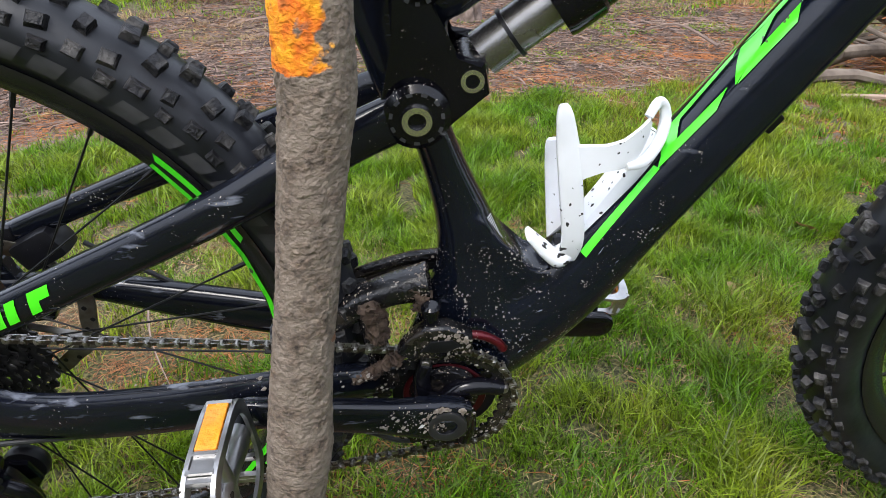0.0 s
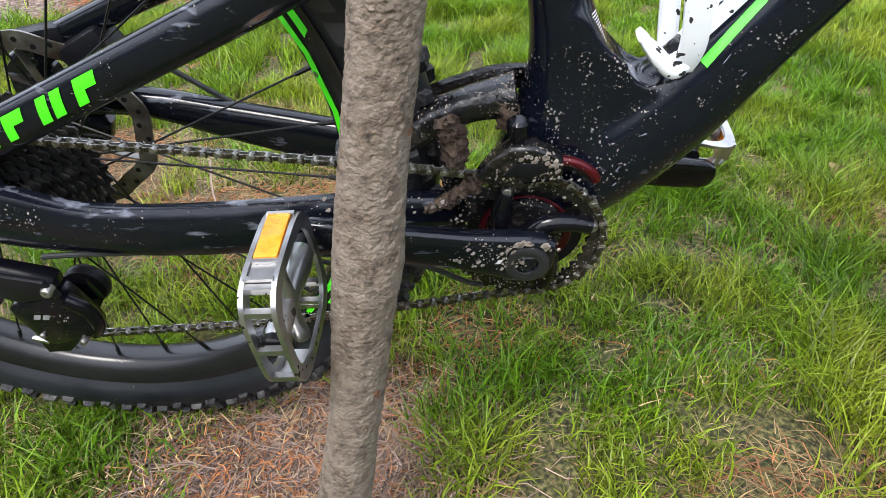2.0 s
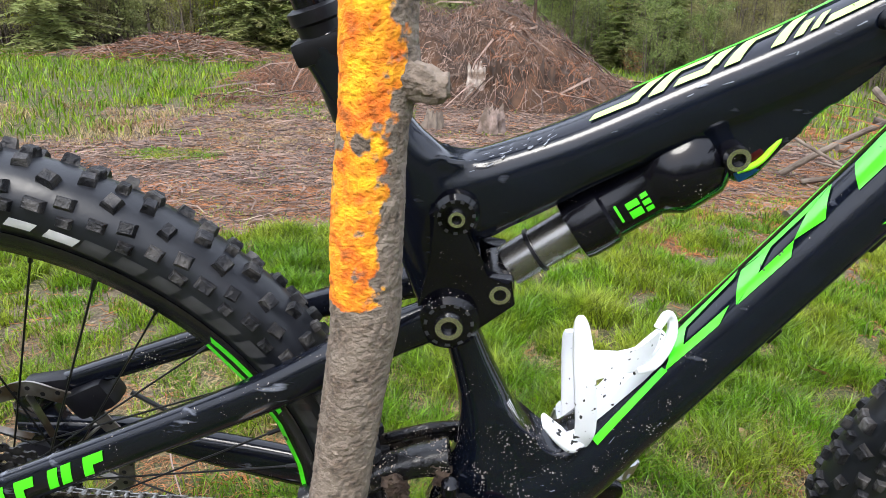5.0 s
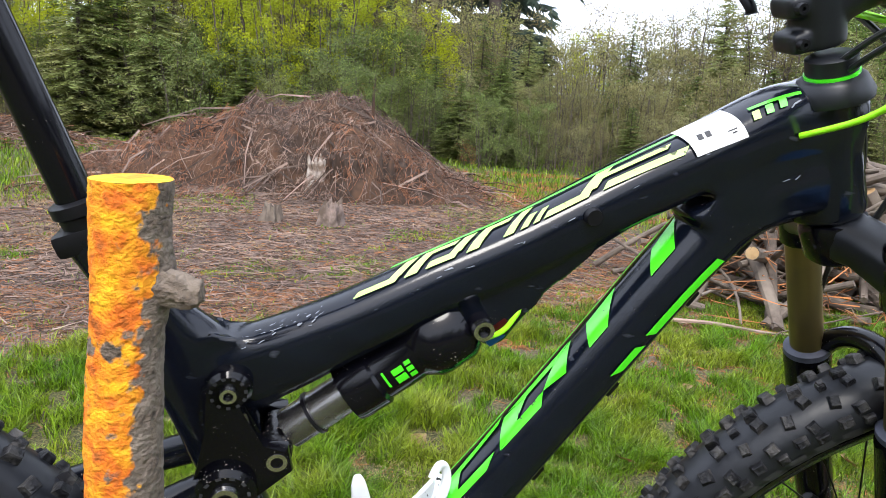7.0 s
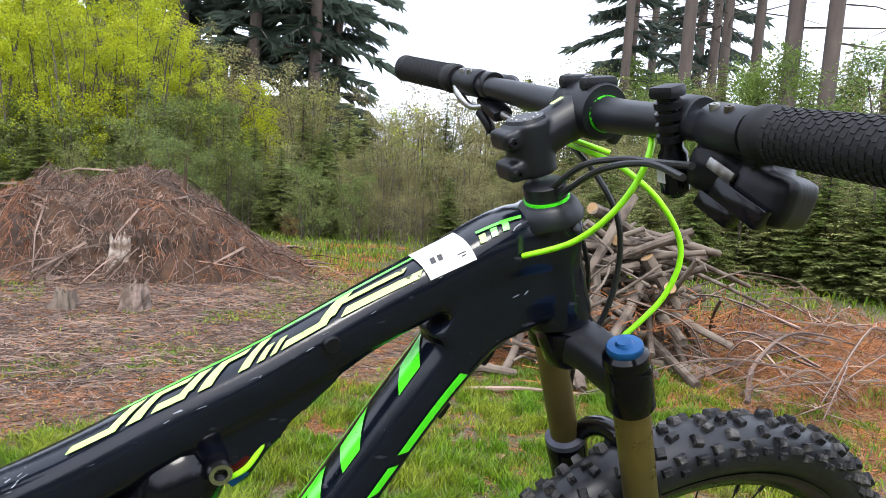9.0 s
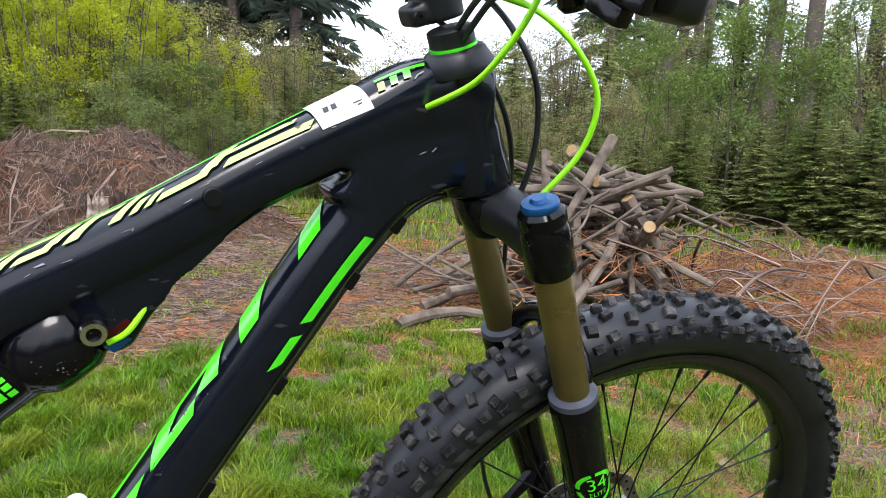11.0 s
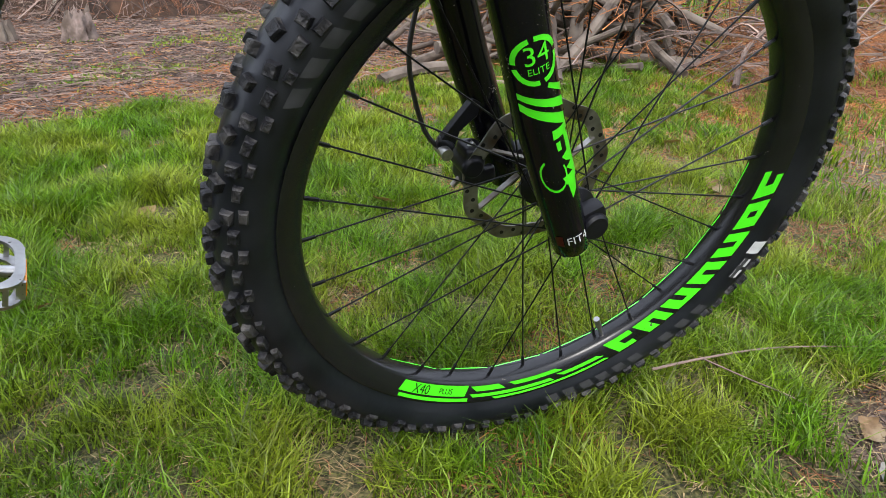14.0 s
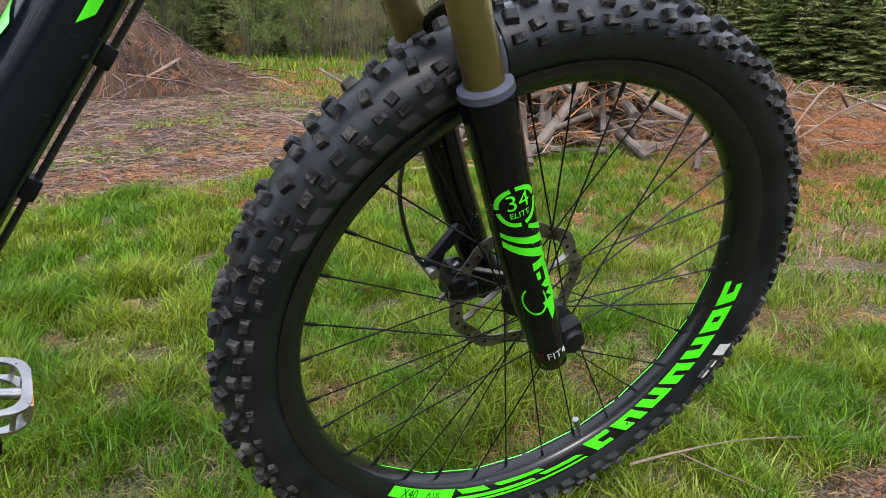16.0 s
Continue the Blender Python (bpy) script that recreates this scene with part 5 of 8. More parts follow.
bm.faces.new([bm.verts.new(v) for v in ((0.026, -0.005, 0.1972), (0.038, -0.005, 0.2002), (0.038, 0.0, 0.2005), (0.026, 0.0, 0.1975))])
part("stem_decal", bm, SHEEN_LIME, cockpit, "pale lime printed bar")
CL = Vector((0.064, 0, 0.182))
BAR = [CL + Vector((-0.048 * abs(k) ** 1.3, 0.345 * k, 0.034 * max(0.0, abs(k) - 0.12) + 0.0045 * k)) for k in (-1, -0.75, -0.5, -0.3, -0.14, 0, 0.14, 0.3, 0.5, 0.75, 1)]
line = smooth_line(BAR, 6)
bm = bmesh.new()
tube(bm, line, [0.0112 + 0.0048 * max(0, 1 - abs(p.y) / 0.15) ** 0.7 for p in line], 20)
handlebar = part("handlebar", bm, SMOOTH_BLACK, cockpit, "wide matte black handlebar")
bm = bmesh.new()
tube(bm, [CL + Vector((-0.001, y, -0.001)) for y in (-0.0315, -0.0275)], [0.0162, 0.0162], 24)
part("green_ring", bm, GREEN, cockpit)
for s in (-1, 1):
    a, b = CL + Vector((-0.0275, s * 0.226, 0.0182 + s * 0.003)), CL + Vector((-0.0490, s * 0.350, 0.0300 + s * 0.0045))
    d = b - a
    bm = bmesh.new()
    fs = [0.0, 0.02, 0.04, 0.10, 0.12] + [0.12 + 0.8 * k / 20 for k in range(1, 20)] + [0.93, 0.97, 1.0]
    tube(bm, [a + d * f for f in fs], [0.0150, 0.0175, 0.0175, 0.0175, 0.0158] + [0.0160 - 0.0003 * (k % 2) for k in range(19)] + [0.0172, 0.0172, 0.014], 20)
    grip = part("grip", bm, GRIP, cockpit, "black textured rubber grip")
    bm = bmesh.new()
    for i in range(20):
        for k in range(18):
            an = 2 * math.pi * (k + 0.5 * (i % 2)) / 18
            o = a + d * (0.15 + i * 0.038)
            block(bm, Matrix.Translation(o + Vector((math.cos(an) * 0.0158, 0, math.sin(an) * 0.0158))) @ at(0, 0, 0, 0, -math.degrees(an) + 90, s * 8), 0.0040, 0.0030, 0.0013)
    tagged(part("grip_pattern", bm, GRIP, cockpit, "", False), kind="stuff")
    # brake lever, its clamp and master cylinder
    c = CL + Vector((-0.022, s * 0.196, 0.0152 + s * 0.0025))
    ty = Vector((-0.16 , s, 0.05)).normalized()
    bm = bmesh.new()
    tube(bm, [c + ty * q for q in (-0.020, -0.017, 0.020, 0.024)], [0.0140, 0.0158, 0.0158, 0.0140], 24)
    block(bm, Matrix.Translation(c + Vector((0.016, 0, -0.004))), 0.022, 0.016, 0.020, 0.005)
    clamp = part("lever_clamp", bm, SMOOTH_BLACK, cockpit, "slotted black brake lever clamp")
    for q in (-0.0035, 0.0035):
        bm = bmesh.new()
        lathe(bm, [(0.0012, -0.001), (0.0012, -0.0025), (0.0030, -0.0025), (0.0034, -0.001), (0.0034, 0.002), (0.0012, 0.002)], Matrix.Translation(c + ty * q * 2.2 + Vector((-0.006, 0, 0.0148))) @ at(0, 0, 0, -90, 0, 0), 10)
        part("clamp_bolt", bm, STEEL, clamp)
    bm = bmesh.new()
    cyl = [c + Vector((0.030, -s * 0.040, -0.008)), c + Vector((0.031, -s * 0.034, -0.008)), c + Vector((0.032, s * 0.016, -0.009)), c + Vector((0.032, s * 0.024, -0.010))]
    tube(bm, cyl, [0.006, 0.0105, 0.0115, 0.008], 16)
    part("master_cylinder", bm, GLOSS_BLACK, clamp)
    bm = bmesh.new()
    lv = smooth_line([c + Vector(p) for p in ((0.036, s * 0.012, -0.012), (0.058, s * 0.034, -0.016), (0.056, s * 0.08, -0.020), (0.046, s * 0.12, -0.022), (0.056, s * 0.138, -0.024))], 5)
    rings = []
    for i, p in enumerate(lv):
        hx, hz = 0.0045, 0.0085 - 0.0025 * math.sin(math.pi * i / (len(lv) - 1))
        rings.append([bm.verts.new(p + Vector((hx * math.cos(q), 0, hz * math.sin(q)))) for q in [2 * math.pi * k / 12 for k in range(12)]])
    ring_skin(bm, rings)
    part("brake_lever", bm, GLOSS_BLACK, cockpit, "black brake lever")
c = CL + Vector((-0.016, -0.150, 0.0085))
bm = bmesh.new()
block(bm, Matrix.Translation(c + Vector((-0.012, 0.004, 0.026))) @ at(0, 0, 0, 0, 6, 20), 0.021, 0.018, 0.009, 0.003)
remote = part("remote_lever", bm, DARK_PLASTIC, cockpit, "ribbed black suspension remote")
for k in range(4):
    bm = bmesh.new()
    z = 0.017 - 0.0078 * k
    tube(bm, [c + Vector((-0.012, 0.004, z + q)) for q in (0.0030, 0.0022, -0.0022, -0.0030)], [0.0080, 0.0100, 0.0100, 0.0080], 18)
    part("remote_rib", bm, DARK_PLASTIC, remote)
bm = bmesh.new()
tube(bm, [c + Vector((-0.012, 0.004, z)) for z in (0.022, -0.014, -0.018, -0.046, -0.050)], [0.0078, 0.0078, 0.0105, 0.0105, 0.007], 16)
part("remote_body", bm, GLOSS_BLACK, remote)
bm = bmesh.new()
tube(bm, [c + Vector((0.004, y, 0.004)) for y in (-0.010, -0.008, 0.008, 0.010)], [0.0145, 0.0155, 0.0155, 0.0145], 22)
part("remote_clamp", bm, SMOOTH_BLACK, remote)
bm = bmesh.new()
block(bm, Matrix.Translation(c + Vector((-0.0235, 0.004, -0.030))), 0.001, 0.008, 0.014, 0.0003)
part("remote_print", bm, WHITE_PRINT, remote)
bm = bmesh.new()
block(bm, Matrix.Translation(c + Vector((0.006, -0.040, -0.030))) @ at(0, 0, 0, 10, 12, 10), 0.048, 0.058, 0.034, 0.012)
block(bm, Matrix.Translation(c + Vector((0.002, -0.070, -0.040))) @ at(0, 0, 0, 14, 24, 20), 0.050, 0.040, 0.034, 0.010)
tube(bm, smooth_line([c + Vector(p) for p in ((0.0, -0.02, -0.012), (-0.004, -0.045, -0.006), (-0.006, -0.075, -0.012))], 4), 0.009, 12)
shifter = part("shifter", bm, DARK_PLASTIC, cockpit, "black trigger shifter under the bar")
mod = shifter.modifiers.new("mould", "REMESH")
mod.mode, mod.voxel_size, mod.use_smooth_shade = "VOXEL", 0.002, True
mod = shifter.modifiers.new("fair", "SMOOTH")
mod.factor, mod.iterations = 0.5, 4
for p, q, mt, nm in (((-0.020, -0.052, -0.018), (0.006, 0.022, 0.008), STEEL, "trigger"), ((-0.026, -0.072, -0.034), (0.010, 0.040, 0.014), GLOSS_BLACK, "trigger"), ((-0.020, -0.046, -0.046), (0.012, 0.030, 0.012), GLOSS_BLACK, "trigger")):
    bm = bmesh.new()
    block(bm, Matrix.Translation(c + Vector(p)) @ at(0, 0, 0, 24, 20, 10), *q, 0.002)
    part(nm, bm, mt, shifter)
c = CL + Vector((-0.014, 0.168, 0.0140))
bm = bmesh.new()
tube(bm, [c + Vector((0, y, 0)) for y in (-0.010, -0.008, 0.008, 0.010)], [0.0145, 0.0155, 0.0155, 0.0145], 22)
block(bm, Matrix.Translation(c + Vector((-0.006, -0.012, -0.022))) @ at(0, 0, 0, 10, 0, -8), 0.022, 0.060, 0.012, 0.004)
dropper = part("dropper_remote", bm, DARK_PLASTIC, cockpit, "black seat post remote with a silver lever")
bm = bmesh.new()
tube(bm, smooth_line([c + Vector(p) for p in ((-0.010, 0.0, -0.020), (-0.020, 0.020, -0.020), (-0.024, 0.038, -0.006), (-0.022, 0.044, 0.004))], 4), [0.004] * 6 + [0.005] * 6 + [0.003], 10)
part("thumb_lever", bm, ALLOY, dropper, "bare silver thumb lever")
bm = bmesh.new()
tube(bm, [c + Vector(p) for p in ((-0.010, -0.040, -0.026), (-0.010, -0.062, -0.030))], [0.0045, 0.004], 12)
part("cable_ferrule", bm, STEEL, dropper)
bm = bmesh.new()
tube(bm, smooth_line([c + Vector(p) for p in ((-0.010, -0.062, -0.030), (-0.008, -0.085, -0.034), (0.02, -0.12, -0.05), (0.05, -0.14, -0.07))], 5), 0.0026, 8)
part("lime_cable", bm, LIME_CABLE, dropper)
bm = bmesh.new()
tube(bm, smooth_line([c + Vector(p) for p in ((-0.014, 0.01, -0.026), (-0.012, -0.004, -0.042), (-0.012, -0.006, -0.050))], 4), [0.006] * 8 + [0.008], 12)
part("lever_knob", bm, DARK_PLASTIC, dropper)
INV = FORK_M.inverted()
def to_fork(pts):
    return [INV @ Vector(p) for p in pts]
bm = bmesh.new()
tube(bm, smooth_line(to_fork([(0.427, -0.033, 0.927), (0.443, -0.075, 0.950), (0.451, -0.106, 0.980), (0.462, -0.118, 1.013), (0.474, -0.11, 1.042), (0.50, -0.06, 1.055), (0.51, 0.03, 1.045), (0.52, 0.14, 1.04)]), 8), 0.0026, 10)
part("lime_cable", bm, LIME_CABLE, fork, "bright lime cable housing looping from the frame")
bm = bmesh.new()
tube(bm, smooth_line(to_fork([(0.524, -0.069, 0.860), (0.550, -0.083, 0.903), (0.552, -0.09, 0.948), (0.528, -0.08, 0.987), (0.502, -0.05, 1.013), (0.494, 0.0, 1.022), (0.50, 0.08, 1.03), (0.51, 0.16, 1.04)]), 8), 0.0026, 10)
part("lime_cable", bm, LIME_CABLE, fork, "bright lime cable housing looping from the fork dial")
for pts in ([(0.449, -0.02, 0.98), (0.443, -0.07, 1.012), (0.446, -0.11, 1.024), (0.445, -0.15, 1.027), (0.436, -0.19, 1.030)], [(0.455, -0.02, 0.972), (0.443, -0.09, 1.011), (0.444, -0.14, 1.025), (0.43, -0.19, 1.022)]):
    bm = bmesh.new()
    tube(bm, smooth_line(to_fork(pts), 7), 0.0027, 8)
    part("black_cable", bm, CABLE, fork)

bm = bmesh.new()
tube(bm, smooth_line(to_fork([(0.50, 0.05, 1.035), (0.508, -0.005, 1.005), (0.527, -0.03, 0.965), (0.540, -0.03, 0.92), (0.540, -0.025, 0.87), (0.53, -0.01, 0.82)]), 7), 0.0029, 8)
part("black_cable", bm, CABLE, fork)

# ---- seat post ----
SP = Vector((-0.117, 0, 0.842))
SPD = Vector((-0.0355, 0, 0.104)).normalized()
bm = bmesh.new()
tube(bm, [SP + SPD * s for s in (-0.04, 0.0, 0.25)], 0.0135, 24)
post = part("seat_post", bm, GLOSS_BLACK, bike, "glossy black dropper seat post")
bm = bmesh.new()
tube(bm, [SP + SPD * s for s in (-0.075, -0.012, -0.006, -0.004, 0.004, 0.006)], [0.0165, 0.0165, 0.0168, 0.0195, 0.0195, 0.015], 24)
part("post_collar", bm, DARK_PLASTIC, post)
bm = bmesh.new()
block(bm, Matrix.Translation(SP + SPD * -0.022) @ at(0, 0, 0, 0, -19, 0), 0.046, 0.036, 0.018, 0.005)
part("seat_clamp", bm, DARK_PLASTIC, post)
bm = bmesh.new()
saddle_pts = [(-0.34, 0.066, 1.100), (-0.26, 0.064, 1.098), (-0.18, 0.040, 1.094), (-0.10, 0.022, 1.092), (-0.06, 0.016, 1.090)]
rings = []
for x, hw, z in saddle_pts:
    rings.append([bm.verts.new((x, hw * math.cos(a), z + 0.018 * math.sin(a))) for a in [2 * math.pi * k / 16 for k in range(16)]])
ring_skin(bm, rings)
saddle = part("saddle", bm, RUBBER, post)

# ---- drivetrain ----
BB = Vector((0, 0, 0.330))
bm = bmesh.new()
n = 32
prof = []
for k in range(n * 4):
    a = 2 * math.pi * k / (n * 4)
    r = 0.0655 + (0.0022 if k % 4 in (1, 2) else -0.0018)
    prof.append((r * math.cos(a), r * math.sin(a)))
ra = [[bm.verts.new((x, y, z + BB.z)) for x, z in prof] for y in (-0.0475, -0.0445)]
inner = [[bm.verts.new((x * 0.80, y, z * 0.80 + BB.z)) for x, z in prof] for y in (-0.0445, -0.0475)]
ring_skin(bm, [ra[0], ra[1], inner[0], inner[1]], True)
crankset = part("chainring", bm, MUDDY, bike, "muddy black chainring", False)
for k in range(4):
    bm = bmesh.new()
    a = radians(18 + 90 * k)
    pts = [BB + Vector((r * math.cos(a + b), -0.050, r * math.sin(a + b))) for r, b in ((0.008, 0.9), (0.024, 0.62), (0.042, 0.22), (0.056, 0.0))]
    line = smooth_line(pts, 4)
    tube(bm, line, [0.011 - 0.0045 * i / (len(line) - 1) for i in range(len(line))], 12)
    part("spider_arm", bm, GLOSS_BLACK, crankset)
    bm = bmesh.new()
    lathe(bm, [(0.0005, -0.054), (0.0035, -0.054), (0.0048, -0.052), (0.0048, -0.043), (0.0005, -0.043)], at(0.057 * math.cos(a), 0, BB.z + 0.057 * math.sin(a)), 12)
    part("ring_bolt", bm, STEEL, crankset)
bm = bmesh.new()
lathe(bm, [(0.012, -0.036), (0.050, -0.036), (0.050, -0.032), (0.012, -0.032)], at(0, 0, BB.z), 32, True)
part("bearing_cover", bm, DARK_PLASTIC, crankset)
bm = bmesh.new()
lathe(bm, [(0.031, -0.040), (0.039, -0.040), (0.040, -0.038), (0.031, -0.037)], at(0, 0, BB.z), 40, True)
part("red_spacer", bm, RED, crankset, "dark red anodised ring behind the chainring")
bm = bmesh.new()
tube(bm, smooth_line([(0.020, -0.040, 0.407), (0.034, -0.041, 0.406), (0.048, -0.041, 0.397), (0.054, -0.040, 0.387)], 5), [0.0025] + [0.0042] * 14 + [0.002], 12)
part("red_guard", bm, RED, crankset, "dark red anodised guard above the chainring")
# chain guide, top of the ring
bm = bmesh.new()
plate(bm, [(-0.042, 0.400), (-0.038, 0.408), (-0.030, 0.417), (-0.017, 0.429), (0.002, 0.430), (0.016, 0.422), (0.024, 0.416), (0.025, 0.403), (0.014, 0.397), (-0.012, 0.395), (-0.028, 0.391)], -0.056, -0.040, 0.004)
guide = part("chain_guide", bm, MUDDY, bike, "chain guide caked in dry mud")
bm = bmesh.new()
plate(bm, [(-0.022, 0.404), (-0.012, 0.415), (0.006, 0.416), (0.014, 0.409), (0.0, 0.402)], -0.0575, -0.0555, 0.0006)
part("guide_recess", bm, DARK_PLASTIC, guide)
bm = bmesh.new()
tube(bm, [(-0.0115, -0.046, 0.424), (-0.0115, -0.046, 0.434), (-0.0115, -0.046, 0.436), (-0.0115, -0.046, 0.446), (-0.0115, -0.046, 0.448)], [0.006, 0.006, 0.0085, 0.0085, 0.006], 14)
part("guide_bolt", bm, GLOSS_BLACK, guide)
# crank arms
def crank(sgn, end):
    d = Vector(end) - Vector((0, sgn * 0.068, BB.z))
    n = Vector((-d.z, 0, d.x)).normalized()
    bm = bmesh.new()
    rings = []
    for f, hw, hh in ((-0.135, 0.005, 0.008), (-0.115, 0.008, 0.019), (-0.05, 0.010, 0.0245), (0.03, 0.0105, 0.0255), (0.15, 0.010, 0.0225), (0.3, 0.009, 0.0190), (0.6, 0.0085, 0.0172), (0.9, 0.008, 0.0165), (1.02, 0.0075, 0.0155), (1.07, 0.0065, 0.0115), (1.085, 0.005, 0.006)):
        c = Vector((0, sgn * 0.068, BB.z)) + d * f
        rings.append([bm.verts.new(c + Vector((0, 1, 0)) * hw * (abs(math.cos(a)) ** 0.5) * math.copysign(1, math.cos(a)) + n * hh * (abs(math.sin(a)) ** 0.6) * math.copysign(1, math.sin(a))) for a in [2 * math.pi * k / 20 for k in range(20)]])
    ring_skin(bm, rings)
    return part("crank_arm", bm, GLOSS_BLACK if sgn > 0 else STAY_BLACK, bike, "glossy black crank arm with scuffs")
right_arm = crank(-1, (-0.170, -0.082, 0.364))
left_arm = crank(1, (0.180, 0.082, 0.303))
bm = bmesh.new()
lathe(bm, [(0.010, -0.0795), (0.0155, -0.0805), (0.0185, -0.079), (0.0185, -0.070), (0.010, -0.070)], at(0, 0, BB.z), 28, True)
part("crank_cap", bm, CABLE, right_arm)
bm = bmesh.new()
lathe(bm, [(0.0005, -0.0765), (0.0105, -0.0765), (0.0105, -0.074), (0.0005, -0.074)], at(0, 0, BB.z), 24)
part("crank_bolt_recess", bm, DARK_PLASTIC, right_arm)
for i, (x0, x1, z, h) in enumerate(((-0.052, -0.044, 0.348, 0.007), (-0.041, -0.031, 0.346, 0.007), (-0.044, -0.040, 0.337, 0.0045), (-0.038, -0.034, 0.336, 0.0045), (-0.032, -0.028, 0.335, 0.0045), (-0.026, -0.022, 0.334, 0.0045))):
    bm = bmesh.new()
    bm.faces.new([bm.verts.new((x, -0.0800, z + dz)) for x, dz in ((x0, -h / 2), (x1, -h / 2), (x1 + 0.003, h / 2), (x0 + 0.003, h / 2))])
    part("crank_print", bm, GREY_PRINT if i < 2 else WHITE_PRINT, right_arm)


CLAY_CRUST = material("pale_dried_clay", (0.24, 0.21, 0.18), 0.95, 0, 0.3, 200, 0.6, second=(0.16, 0.13, 0.105), mix_scale=120, island=0.3)


def spatter(parent, n, seed, place, size):
    """Splashes of dried clay stuck to a part: many small flattened crumbs."""
    r = random.Random(seed)
    verts, faces = [], []
    for k in range(n):
        c, nrm = place(r)
        e = nrm.orthogonal().normalized()
        f = nrm.cross(e)
        q = size * r.choice((0.4, 0.6, 0.8, 1.0, 1.8))
        b, m = len(verts), 7
        turn = r.uniform(0, 6.28)
        for lv, (k1, h) in enumerate(((1.0, -0.0004), (0.65, 0.32 * q))):
            for j in range(m):
                a = turn + 2 * math.pi * j / m
                w = q * k1 * r.uniform(0.6, 1.25)
                verts.append(c + e * w * math.cos(a) * 1.4 + f * w * math.sin(a) + nrm * h)
        for j in range(m):
            faces.append((b + j, b + (j + 1) % m, b + m + (j + 1) % m, b + m + j))
        faces.append(tuple(b + m + j for j in range(m)))
    return tagged(part("mud_spatter", raw_mesh("mud_spatter", verts, faces), CLAY_CRUST, parent), "crumbs of pale dried clay", "", "", "stuff")


OUT = Vector((0, -1, 0))
def on_crank(r):
    f = min(1.0, abs(r.gauss(0, 0.22)))
    d = Vector((-0.170, -0.014, 0.034))
    p = Vector((0, -0.0785, BB.z)) + d * f
    return p + Vector((0, 0, 0.020 * r.uniform(-0.5, 1.0) * (1 - 0.3 * f))), OUT
spatter(right_arm, 110, 3, on_crank, 0.0009)
spatter(right_arm, 26, 4, lambda r: (Vector((r.uniform(-0.012, 0.026), -0.0785, BB.z + r.uniform(0.014, 0.024))), OUT), 0.0016)
spatter(guide, 80, 5, lambda r: (Vector((r.gauss(0.008, 0.014), -0.0562, r.uniform(0.399, 0.424))), OUT), 0.0012)
def on_ring(r):
    a, q = r.uniform(0, 6.28), r.uniform(0.053, 0.066)
    return Vector((q * math.cos(a), -0.0478, BB.z + q * math.sin(a))), OUT
spatter(crankset, 120, 6, on_ring, 0.0008)
spatter(rear_arm, 70, 7, lambda r: (Vector((r.uniform(-0.30, -0.06), r.uniform(-0.066, -0.050), 0.378 + r.uniform(-0.004, 0.002))), Vector((0, -0.3, 1)).normalized()), 0.0012)


def pedal(m, label, reflectors=(-1, 1)):
    """A metal cage pedal about its axle (local y): an oval frame, a centre body and reflectors."""
    p = empty("pedal", m, bike)
    tagged(p, label)
    hx, hy, t = 0.050, 0.052, 0.0125
    out, inn = [], []
    for k in range(36):
        a = 2 * math.pi * k / 36
        ex = lambda v, e: (abs(v) ** e) * math.copysign(1, v)
        out.append((hx * ex(math.cos(a), 0.5), hy * ex(math.sin(a), 0.5)))
        inn.append(((hx - 0.009) * ex(math.cos(a), 0.6), (hy - 0.008) * ex(math.sin(a), 0.6)))
    for s in (-1, 1):
        bm = bmesh.new()
        z0, z1 = s * t, s * (t - 0.0035)
        rings = [[bm.verts.new((x, y, z)) for x, y in o] for o, z in ((out, z0), (inn, z0), (inn, z1), (out, z1))]
        ring_skin(bm, rings, True)
        part("cage_ring", bm, ALLOY, p, "worn bare alloy pedal ring with tooth marks")
    for k in range(0, 36, 3):
        if k in (0, 18):
            continue
        x, y = out[k]
        bm = bmesh.new()
        block(bm, at(x * 0.95, y * 0.95, 0), 0.005, 0.005, 2 * t - 0.006)
        part("cage_post", bm, ALLOY, p)
    bm = bmesh.new()
    tube(bm, [(0, y, 0) for y in (-0.042, -0.036, 0.0, 0.03, 0.046)], [0.006, 0.0095, 0.0085, 0.0115, 0.0105], 20)
    for x in (-1, 1):
        tube(bm, [(0, -0.004, 0), (x * 0.022, -0.002, 0), (x * 0.044, 0, 0)], [0.0085, 0.006, 0.007], 12)
    part("pedal_body", bm, ALLOY, p)
    bm = bmesh.new()
    tube(bm, [(0, 0.044, 0), (0, 0.060, 0)], 0.0075, 16)
    part("axle", bm, DARK_PLASTIC, p)
    bm = bmesh.new()
    lathe(bm, [(0.002, -0.0455), (0.008, -0.0455), (0.008, -0.040), (0.002, -0.040)], at(0, 0, 0), 16)
    part("axle_cap", bm, DARK_PLASTIC, p)
    for x in (-1, 1):
        if x in reflectors:
            bm = bmesh.new()
            block(bm, at(x * 0.0492, 0.010, 0), 0.004, 0.044, 0.0165, 0.0012)
            part("reflector", bm, ORANGE_REFLECTOR, p, "orange pedal reflector")
        for y in (-0.014, -0.030, 0.034):
            bm = bmesh.new()
            block(bm, at(x * 0.0478, y, 0), 0.0045, 0.0035, 2 * t - 0.005)
            part("cage_web", bm, ALLOY, p)
        bm = bmesh.new()
        block(bm, at(x * 0.0465, -0.022, 0), 0.002, 0.016, 2 * t - 0.008)
        part("cage_panel", bm, ALLOY, p)
    return p
pedal(at(-0.176, -0.150, 0.366) @ at(0, 0, 0, 0, -94, 0), "muddy alloy cage pedal with orange reflectors, turned on edge", (1,))
